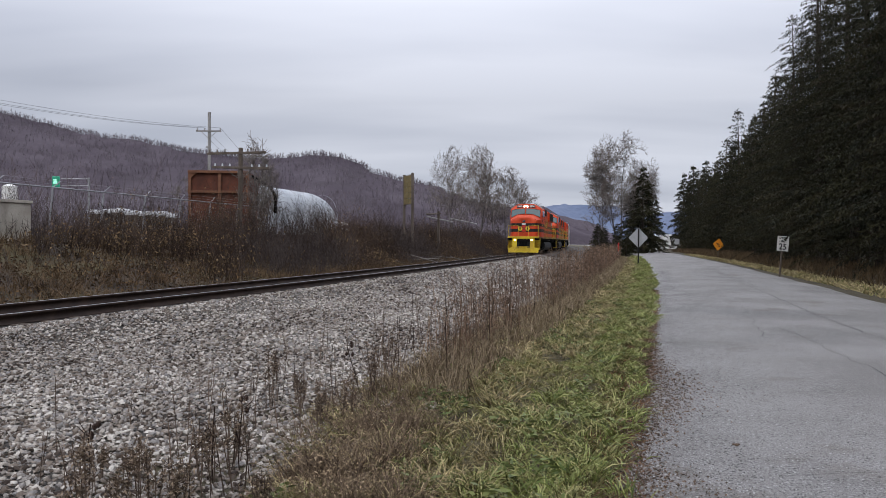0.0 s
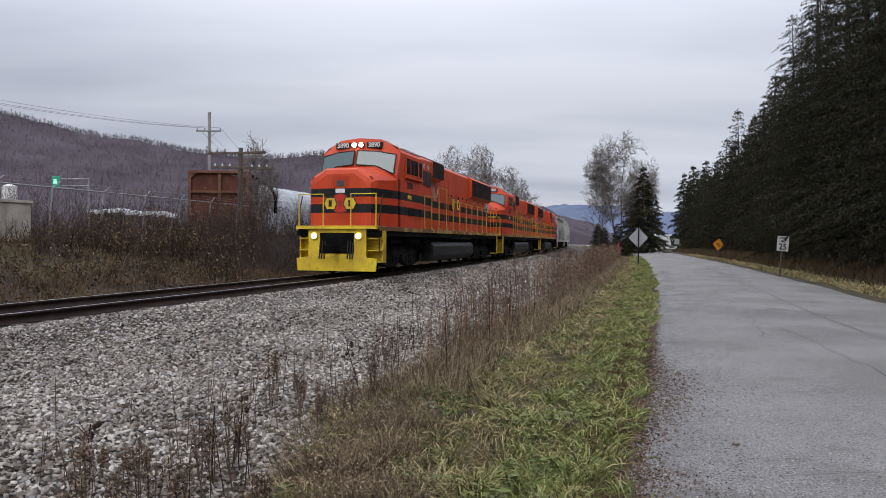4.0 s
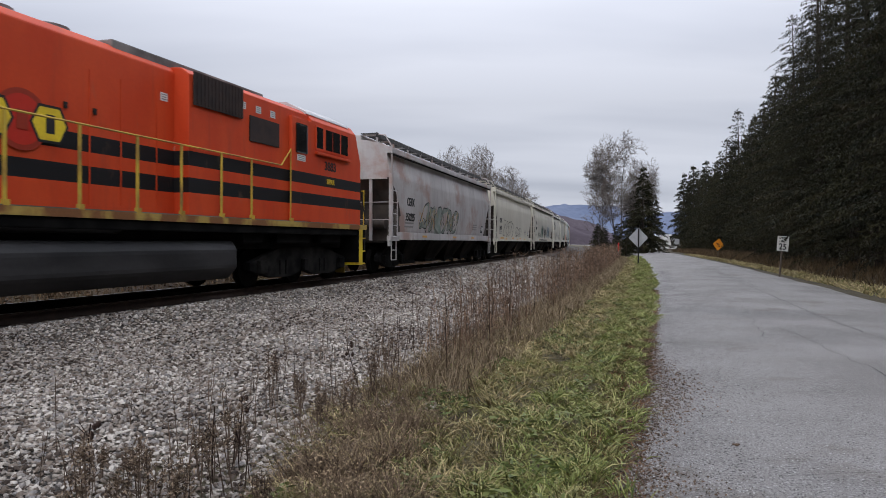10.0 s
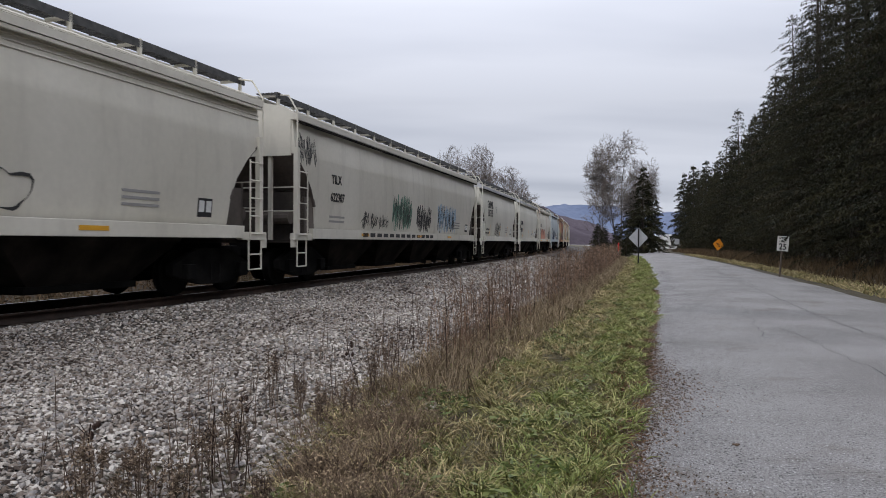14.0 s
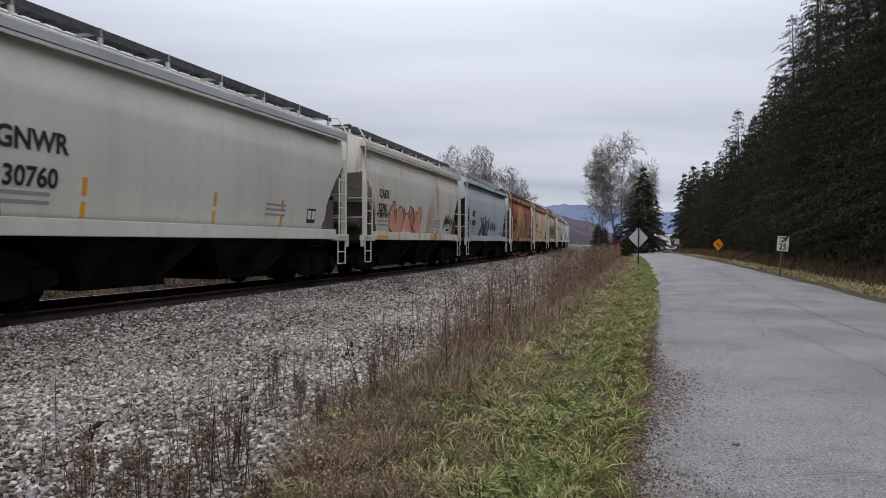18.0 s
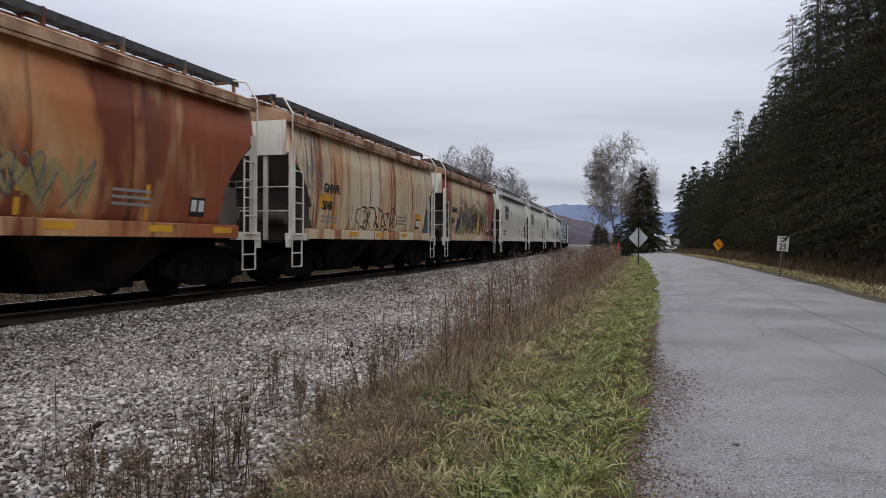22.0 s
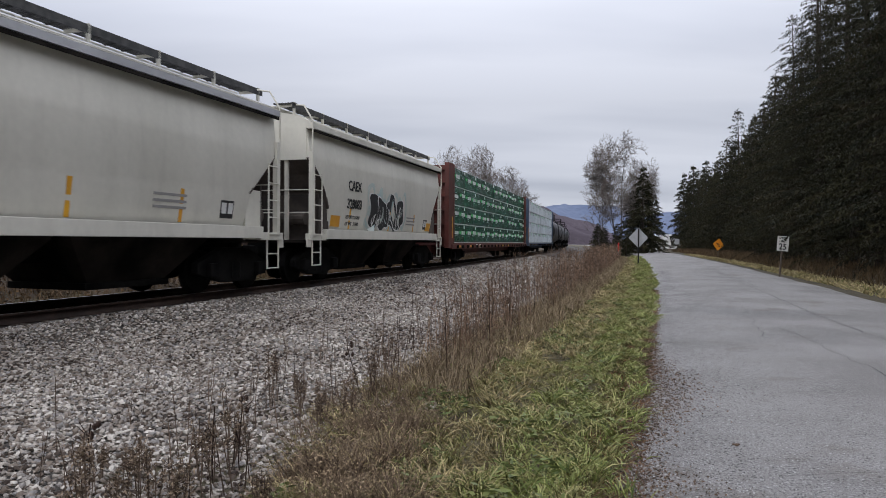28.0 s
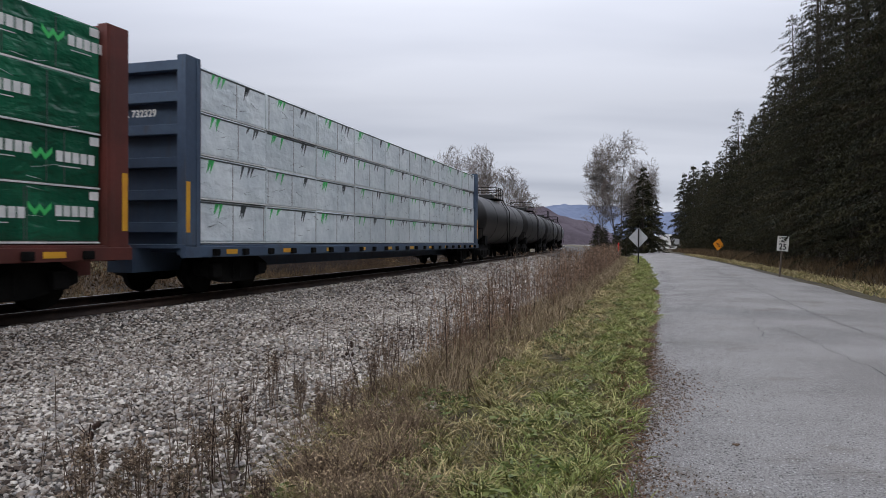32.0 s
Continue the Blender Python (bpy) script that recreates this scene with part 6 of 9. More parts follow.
def marks_8(e, h):
    graffiti(e, h - 7.6, h - 4.2, 1.5, 2.25, 1.505, M_BLACKSPRAY, None, 13, 5)
    graffiti(e, h - 2.0, h - 0.7, 2.5, 3.9, 1.505, M_GREYINK, None, 14, 4)
    for x, z in ((h - 1.9, 2.25), (h - 9.9, 2.0)):
        part("orange_patch", bx(x - 0.35, x + 0.35, 1.5, 1.508, z - 0.2, z + 0.2), M_REFLECT, e)
    for x in (h - 3.6, h - 5.6, h - 8):
        part("reflector", bx(x - 0.3, x + 0.3, 1.6, 1.606, 1.3, 1.42), M_REFLECT, e)


def marks_9(e, h):
    graffiti(e, h - 8.9, h - 2.7, 1.55, 3.3, 1.5, M_BROWNMIST, M_BROWNMIST, 71, 5)
    graffiti(e, h - 5.6, h - 2.9, 1.55, 3.05, 1.508, M_FOLD, M_OLIVE, 15, 4)
    graffiti(e, h - 8.6, h - 5.8, 1.55, 2.9, 1.505, M_FOLD, M_ORSPRAY, 19, 4)
    graffiti(e, h - 2.7, h - 2.3, 1.55, 2.3, 1.505, M_NAVY, M_NAVY, 16, 1)
    scrawl(e, h - 8.6, h - 5.6, 1.5, 3.1, 1.514, M_INK, 61, 8, 0.075, 0)
    scrawl(e, h - 5.6, h - 3.0, 1.6, 3.0, 1.514, M_DARKINK, 62, 7, 0.05, 1)
    scrawl(e, h - 3.0, h - 2.5, 1.5, 2.7, 1.514, M_NAVY, 63, 2, 0.07, 0)
    scrawl(e, h - 0.9, h - 0.2, 2.0, 2.25, 1.514, M_NAVY, 64, 4, 0.08, 0)


def marks_15(e, h):
    graffiti(e, h - 7.4, h - 3.8, 1.5, 2.95, 1.5, M_CYANMIST, M_CYANMIST, 37, 5)
    graffiti(e, h - 7.1, h - 4.0, 1.5, 2.65, 1.512, M_WHITE, M_INK, 17, 4)
    for x, z in ((h - 1.6, 1.72), (h - 10.2, 1.72)):
        part("orange_patch", bx(x - 0.3, x + 0.3, 1.5, 1.508, z - 0.16, z + 0.16), M_REFLECT, e)


TRAIN = []


def add(ob, front, back, turned=False):
    TRAIN.append((ob, front, back, turned))


add(locomotive("3890", lit=True), 62.3, 84.0)
add(locomotive("3885"), 84.0, 105.7)
add(locomotive("3883", rev=True), 105.7, 127.4, True)
add(covered_hopper(16.7, 18.3, P_GREY, "weathered grey covered hopper wagon with sprayed shapes and rust blotches", "CEFX", "350285", bays=4, extra=marks_1, eave_shadow=True, eave=4.2, textx=1.75, size=0.42, z2=2.04), 128.0, 146.3)
add(covered_hopper(17.2, 18.7, P_CREAM, "clean cream covered hopper wagon with outlined spray lettering shapes", "CEFX", "11665", bays=3, ridges=True, curve=0.09, extra=marks_2, eave=4.2, textx=1.84, size=0.38, z1=2.5, z2=2.03), 146.3, 165.0)
add(covered_hopper(19.4, 20.9, P_TAN, "long stone-grey covered hopper wagon with small sprayed tags", "TILX", "622307", bays=4, eave_shadow=True, curve=0.09, extra=marks_3, eave=4.2, textx=2.05, z1=2.87, z2=2.37), 165.0, 185.9)
add(covered_hopper(12.0, 13.7, P_GN, "pale grey two-bay covered hopper wagon with a black tag", "GNWR", "131715", cut=STRAIGHT, shear=P_GN, roof=P_ROOF, eave_shadow=True, extra=marks_4, textx=1.78, size=0.6, z1=3.3, z2=2.8, limits=("LD LMT 232900", "LT WT   53100")), 185.9, 199.7)
add(covered_hopper(12.0, 13.5, P_GN, "pale grey two-bay covered hopper wagon with grimy ends", "GNWR", "130760", roof=P_ROOF, textx=1.05, size=0.44, z2=2.06), 199.7, 213.2)
add(covered_hopper(11.7, 13.2, P_CAEX, "cream covered hopper wagon with rust stains and a pink sprayed piece", "CAEX", "32701", ridges=True, slope=P_CAEX, extra=marks_5, textx=1.3, size=0.4, z1=2.73, z2=2.26), 213.2, 226.1)
add(covered_hopper(11.7, 13.2, P_BLUE, "blue-grey covered hopper wagon with a navy and white sprayed piece", "AEX", "24055", extra=marks_6, eave_shadow=True, textx=1.45, size=0.42, rack=mat("galvanised_walkway", (0.3, 0.32, 0.3), (0.4, 0.42, 0.4), rough=0.5, metal=0.4, fine=60, vary=0.2)), 226.1, 239.3)
def marks_7(e, h):
    scrawl(e, h - 7.2, h - 2.6, 1.5, 2.5, 1.505, M_OLIVE, 51, 9, 0.09, 1)
    scrawl(e, h - 7.2, h - 2.6, 1.5, 2.6, 1.508, M_DARKINK, 52, 9, 0.03, 0)
    for x in (h - 1.4, h - 4.2, h - 6.4, h - 8.6, h - 10.4):
        part("orange_patch", bx(x - 0.3, x + 0.3, 1.6, 1.606, 1.3, 1.42), M_REFLECT, e)


add(covered_hopper(11.7, 13.2, P_RUST1, "heavily rusted orange-brown covered hopper wagon", "GNWR", "5088", extra=marks_7, trim=M_RUSTRAIL, sill=P_CAEX, textx=1.81, endpaint=P_CAEX), 239.3, 252.6)
add(covered_hopper(11.8, 13.3, P_RUST2, "cream covered hopper wagon streaked with rust", "GNWR", "5048", trim=M_RUSTRAIL, sill=P_CAEX, endpaint=P_CAEX, extra=marks_8, textx=1.8), 252.6, 265.9)
add(covered_hopper(11.6, 13.2, P_RUST3, "rust-streaked tan covered hopper wagon with a green sprayed piece", "GNWR", "5183", trim=M_RUSTRAIL, sill=P_CAEX, endpaint=P_CAEX, extra=marks_9, textx=1.35), 265.9, 279.3)
add(covered_hopper(11.9, 13.6, P_GN, "pale grey two-bay covered hopper wagon with large black lettering", "GNWR", "131711", cut=STRAIGHT, shear=P_GN, roof=P_ROOF, eave_shadow=True, textx=1.78, size=0.6, z1=3.3, z2=2.82, limits=("LD LMT 232900", "LT WT   53100")), 279.4, 293.0)
add(covered_hopper(11.9, 13.6, P_GN, "pale grey two-bay covered hopper wagon with large black lettering", "GNWR", "131687", cut=STRAIGHT, shear=P_GN, roof=P_ROOF, eave_shadow=True, textx=1.78, size=0.6, z1=3.3, z2=2.82, limits=("LD LMT 232900", "LT WT   53100")), 293.0, 306.6)
add(covered_hopper(11.9, 13.6, P_GN, "pale grey two-bay covered hopper wagon with large black lettering", "GNWR", "131739", cut=STRAIGHT, shear=P_GN, roof=P_ROOF, eave_shadow=True, textx=1.78, size=0.6, z1=3.3, z2=2.82, limits=("LD LMT 232900", "LT WT   53100")), 306.6, 320.2)
add(covered_hopper(11.7, 13.2, P_GN, "pale grey covered hopper wagon with a black and white sprayed piece", "CAEX", "328083", extra=marks_15, textx=2.36, size=0.42, z1=2.79, z2=2.25, ridges=False, eave_shadow=True, limits=("LD LMT 234700", "LT WT   51300")), 320.2, 333.4)
add(timber_wagon(25.8, 23.4, M_REDCAR, M_PACKGREEN, "red flat wagon stacked with green-wrapped timber packs", "624526", "green", "CN"), 334.2, 360.3)
add(timber_wagon(25.8, 23.4, M_BLUECAR, M_PACKWHITE, "blue flat wagon stacked with white-wrapped timber packs", "NOKL 732329", "white", "NOKL"), 360.05, 386.05)
tank = tank_wagon(17.4)
add(tank, 386.05, 403.45)
for i in range(3):
    add(copy_thing(tank, pose(0, 0, 0)), 403.45 + 17.4 * i, 420.85 + 17.4 * i)


def travelled(t):
    return 10.66009 * t + 0.0100473 * t * t - 0.000102148 * t ** 3 + 1.98935e-6 * t ** 4


def wagon_pose(front, back, turned, t):
    """Where a wagon stands at t seconds: both trucks on the line."""
    a, b = front + (back - front) * 0.2 - travelled(t), back - (back - front) * 0.2 - travelled(t)
    xa, ya = rail_at(a)
    xb, yb = rail_at(b)
    rz = math.degrees(math.atan2(ya - yb, xa - xb))
    return pose(float(xa + xb) / 2, float(ya + yb) / 2, 0, 0, 0, rz + (180 if turned else 0))


def motions():
    """The train rolls by."""
    for ob, front, back, turned in TRAIN:
        walk(ob, [(float(t), wagon_pose(front, back, turned, float(t))) for t in range(0, 33)])


# ---- plants ----
def to_plan(x, y):
    """The plan coordinates (s, l) of a point."""
    i = int(np.argmin((X_ALL - x) ** 2 + (Y_ALL - y) ** 2))
    th = TH_ALL[i]
    return float(S_ALL[i]), float((x - X_ALL[i]) * math.cos(th) - (y - Y_ALL[i]) * math.sin(th))


def zg(x, y):
    return float(ground_z(*to_plan(x, y)))


M_NEEDLE = mat("spruce_needles", (0.0118, 0.0128, 0.0062), (0.0325, 0.0305, 0.0128), rough=0.8, rand=0.25, scale=0.6, fine=8, vary=0.3, bump=0, island=0.45, spec=0.2)
over(M_NEEDLE, (0.044, 0.031, 0.015), (1, 1, 1), 0.45, 0.52, 0.68, 0.7)
M_BARK = mat("dark_bark", (0.03, 0.022, 0.017), (0.06, 0.045, 0.036), rough=0.95, scale=4, fine=30, vary=0.3, stretch=(1, 1, 0.3))
M_PALEBARK = mat("grey_bark", (0.10, 0.09, 0.085), (0.17, 0.155, 0.145), rough=0.95, scale=3, fine=20, vary=0.25, stretch=(1, 1, 0.3))
M_TWIG = mat("grey_twigs", (0.14, 0.12, 0.108), (0.215, 0.185, 0.168), rough=0.95, scale=1, fine=5, vary=0.2, bump=0, island=0.3, spec=0.1)
M_BRUSH = mat("brown_thicket", (0.036, 0.025, 0.020), (0.078, 0.054, 0.041), rough=0.95, scale=0.35, fine=3, vary=0.2, bump=0, island=0.5, spec=0.1)
M_BRUSHLEAF = mat("withered_leaves", (0.11, 0.068, 0.035), (0.21, 0.145, 0.075), rough=0.9, scale=0.5, fine=3, vary=0.25, bump=0, island=0.5, spec=0.15)
M_GREYBRUSH = mat("grey_thicket", (0.046, 0.036, 0.033), (0.085, 0.068, 0.062), rough=0.95, scale=0.35, fine=3, vary=0.2, bump=0, island=0.5, spec=0.1)
M_OCHRE = mat("ochre_dead_grass", (0.085, 0.055, 0.033), (0.16, 0.11, 0.066), rough=0.95, scale=0.5, fine=5, vary=0.25, bump=0, island=0.45, spec=0.1)
M_STALK = mat("dry_weed_stalks", (0.14, 0.088, 0.06), (0.235, 0.16, 0.11), rough=0.95, scale=0.8, fine=6, vary=0.25, bump=0, island=0.45, spec=0.1)
M_DARKSTALK = mat("dark_seed_heads", (0.022, 0.014, 0.012), (0.045, 0.03, 0.024), rough=0.95, scale=1, fine=8, vary=0.25, bump=0, island=0.4, spec=0.1)
M_MIDSTALK = mat("brown_dead_stalks", (0.08, 0.058, 0.045), (0.16, 0.115, 0.088), rough=0.95, scale=1, fine=8, vary=0.25, bump=0, island=0.4, spec=0.1)
M_DUSK = mixed("dusky_dead_stalks", [(0.035, 0.024, 0.02), (0.09, 0.065, 0.05), (0.15, 0.11, 0.083)], rough=0.95)
M_DUSTHEAD = mixed("dusty_dry_heads", [(0.05, 0.034, 0.026), (0.14, 0.10, 0.072), (0.27, 0.205, 0.145)], rough=0.95)
M_TANGLE = mixed("tangled_dead_stems", [(0.045, 0.03, 0.022), (0.15, 0.105, 0.07), (0.26, 0.195, 0.135), (0.10, 0.068, 0.048)], rough=0.95)
M_PALESTALK = mixed("tan_dead_grass", [(0.10, 0.072, 0.045), (0.22, 0.165, 0.105), (0.33, 0.26, 0.17)], rough=0.9)
M_SEED = mat("fluffy_seed_heads", (0.20, 0.15, 0.10), (0.33, 0.25, 0.16), rough=0.95, scale=1, fine=8, vary=0.25, bump=0, island=0.45, spec=0.1)
M_GRASS = mixed("green_grass", [(0.055, 0.065, 0.02), (0.19, 0.185, 0.06), (0.38, 0.34, 0.16), (0.13, 0.135, 0.042)], rough=0.7, spec=0.25)
M_LEAFY = mat("green_weed_leaves", (0.08, 0.11, 0.03), (0.19, 0.21, 0.075), rough=0.6, scale=0.9, fine=6, vary=0.2, bump=0, island=0.35, spec=0.35)
M_OLDGRASS = mixed("matted_old_grass", [(0.05, 0.045, 0.02), (0.12, 0.115, 0.045), (0.10, 0.075, 0.04), (0.20, 0.165, 0.085)], rough=0.9)
M_FRESHGRASS = mixed("fresh_green_grass", [(0.06, 0.085, 0.02), (0.19, 0.225, 0.055), (0.36, 0.36, 0.14), (0.11, 0.145, 0.036)], rough=0.65, spec=0.3)
M_STRAW = mat("dead_grass", (0.16, 0.13, 0.062), (0.42, 0.34, 0.185), rough=0.85, scale=0.9, fine=6, vary=0.3, bump=0, island=0.55, spec=0.2)
M_TANGRASS = mat("brown_dead_grass", (0.06, 0.04, 0.024), (0.13, 0.09, 0.05), rough=0.9, scale=0.5, fine=5, vary=0.25, bump=0, island=0.45, spec=0.1)
M_RUSSET = mat("russet_litter", (0.13, 0.065, 0.035), (0.19, 0.10, 0.055), rough=0.95, scale=2, fine=9, vary=0.3, bump=0, island=0.5, spec=0.1)
M_BANKLEAF = mat("brown_leaf_litter", (0.028, 0.018, 0.011), (0.10, 0.062, 0.032), rough=0.95, scale=0.6, fine=9, vary=0.3, bump=0, island=0.6, spec=0.1)
M_DIRT = mixed("dark_earth_crumbs", [(0.06, 0.046, 0.038), (0.12, 0.092, 0.074), (0.20, 0.125, 0.08), (0.09, 0.07, 0.057)], rough=0.95)
M_CHIP = mixed("grey_chippings", [(0.07, 0.066, 0.064), (0.18, 0.174, 0.17), (0.27, 0.262, 0.258), (0.42, 0.41, 0.40)], fine=30, patch=1.5, spec=0.2)
M_STONE = mixed("broken_stone", [(0.035, 0.025, 0.02), (0.13, 0.103, 0.083), (0.25, 0.213, 0.18), (0.20, 0.19, 0.183), (0.34, 0.305, 0.265), (0.50, 0.462, 0.413)], fine=45, vary=0.25, patch=0.5, patches=0.22, bump=0.3, spec=0.25)


def conifer(h, R, seed, bare=0.1, gap=0.1, needles=5, size=1.0):
    """A spruce: whorls of drooping branches, their side twigs hung with short needle sprays; corners and faces of its crown."""
    r = np.random.RandomState(seed)
    P, D, W = [], [], []
    n = int(h * 3.4)
    for i in range(n):
        f = bare + (1 - bare) * (i + r.uniform(0, 1)) / n
        reach = R * (1 - f) ** 0.78 * r.uniform(0.75, 1.25) + 0.2
        reach *= min(1.0, 0.6 + 3.2 * f)
        k = 6 if f < 0.85 else 4
        a0 = r.uniform(0, 6.28)
        for j in range(k):
            if r.rand() < 0.07:
                continue
            a = a0 + 6.283 * j / k + r.uniform(-0.4, 0.4)
            ln = reach * r.uniform(0.55, 1.15)
            zb = f * h + r.uniform(-0.4, 0.4) * min(1.0, reach / 2)
            m = max(3, int(ln * 0.72 / gap))
            rise, droop = r.uniform(0.05, 0.3), r.uniform(0.2, 0.55)
            t = 0.28 + 0.72 * (np.arange(m) + r.rand(m)) / m
            px, pz = ln * t, zb + rise * ln * t - droop * ln * t * t
            slope = rise - 2 * droop * t
            out = np.stack([np.full(m, math.cos(a)), np.full(m, math.sin(a)), slope], axis=1)
            across = np.array([-math.sin(a), math.cos(a), 0])
            sd = np.where(np.arange(m) % 2 == 0, 1.0, -1.0) * r.uniform(0.5, 1.1, m)
            tw = (0.10 + 0.42 * (1.15 - t)) * min(1.0, 0.35 + reach / 3) * r.uniform(0.6, 1.3, m)
            way = out * 0.55 + across[None] * sd[:, None] + np.array([0, 0, -0.30]) + r.normal(0, 0.12, (m, 3))
            way /= np.linalg.norm(way, axis=1, keepdims=True)
            base = np.stack([px * math.cos(a), px * math.sin(a), pz], axis=1)
            for q in range(needles):
                u = (q + r.rand(m)) / needles
                P.append(base + way * (tw * u)[:, None])
                d = way * 0.7 + r.normal(0, 0.42, (m, 3)) + np.array([0, 0, -0.22])
                d /= np.linalg.norm(d, axis=1, keepdims=True)
                D.append(d * (r.uniform(0.10, 0.24, m) * size)[:, None])
                W.append(r.uniform(0.028, 0.058, m) * size)
    m = 24
    P.append(np.c_[r.normal(0, 0.04, (m, 2)), h - r.uniform(0.1, 1.0, m)])
    D.append(np.c_[r.normal(0, 0.12, (m, 2)), r.uniform(0.15, 0.5, m)])
    W.append(np.full(m, 0.05))
    st = np.random.get_state()
    np.random.seed(seed)
    out = blades(np.concatenate(P), np.concatenate(D), np.concatenate(W))
    np.random.set_state(st)
    return out


def make_conifers():
    kinds = []
    for i, (h, R) in enumerate(((17.0, 4.6), (18.6, 5.0), (16.4, 4.5), (17.8, 5.2), (15.5, 4.2), (17.0, 4.6), (16, 4.3), (15, 4.4), (12.0, 2.9))):
        e = empty("spruce_tree", pose(0, 0, -60), "tall dense dark green spruce at the roadside", "tree", "spruces along the road")
        bm = bmesh.new()
        rod(bm, (0, 0, -0.3), (0.1, 0, h * 0.5), 0.24, 0.14, n=8)
        rod(bm, (0.1, 0, h * 0.5), (0, 0, h * 0.97), 0.14, 0.02, n=8)
        part("trunk", bm, M_BARK, e)
        v, f = conifer(h, R, 20 + i, 0.07, 0.075, 7, 0.70) if i < 4 else conifer(h, R, 20 + i, 0.05, 0.16, 4, 1.6) if i < 8 else conifer(h, R, 20 + i, 0.03, 0.11, 7, 1.9)
        raw("crown", v, f, M_NEEDLE, e)
        kinds.append(e)
    rnd = random.Random(8)
    spots = []
    for row, off in ((0, 6.2), (1, 9.6)):
        s = -14.0 + row * 1.3
        while s < 152:
            spots.append((s + rnd.uniform(-0.7, 0.7), off + rnd.uniform(-0.7, 0.7), row))
            s += (3.0 if row == 0 else 3.8) * rnd.uniform(0.8, 1.25)
    used = [False] * 9
    for s, off, row in spots:
        l = float(road_left(s)) + RW + off + (2.2 if s > 60 else 0.0)
        x, y = rail_at(s, l)
        k = rnd.randrange(4) if 4 < s < 66 else 4 + rnd.randrange(4)
        m = pose(float(x), float(y), float(ground_z(s, l)), rnd.uniform(-2, 2), rnd.uniform(-2, 2), rnd.uniform(0, 360))
        sc = rnd.uniform(0.88, 1.12) * (1.0 if row == 0 else 1.12) * float(np.interp(s, [0, 18, 30, 46, 60, 110, 130, 150], [1.04, 1.17, 1.34, 1.28, 1.14, 1.0, 0.85, 0.8]))
        if not used[k]:
            used[k] = True
            o = kinds[k]
            o.matrix_basis = m
        else:
            o = copy_thing(kinds[k], m)
        o.scale = (sc, sc, sc)
    # three apart, further along the road
    for bx_, d, hh, wide in ((1210, 150, 1.40, 1.25), (1226, 143, 1.48, 1.3), (1248, 138, 1.52, 1.35), (1138, 92, 0.98, 0.98), (1121, 96, 0.80, 0.85), (1154, 97, 0.76, 0.85)):
        x = bearing(bx_) * d
        m = pose(x, d, zg(x, d), 0, 0, 40 * bx_)
        if used[8]:
            o = copy_thing(kinds[8], m)
        else:
            o, used[8] = kinds[8], True
            o.matrix_basis = m
        o.scale = (wide, wide, hh)
    for bx_, d, hh in ((1070, 78, 0.20), (1092, 74, 0.22), (1108, 72, 0.17), (1058, 84, 0.24)):
        x = bearing(bx_) * d
        o = copy_thing(kinds[8], pose(x, d, zg(x, d) - 0.1, 0, 0, 40 * bx_))
        o.scale = (hh * 2.0, hh * 2.0, hh * 1.4)
        tagged(o, "low dark green evergreen bush beside the road", "bush", "evergreen bushes")


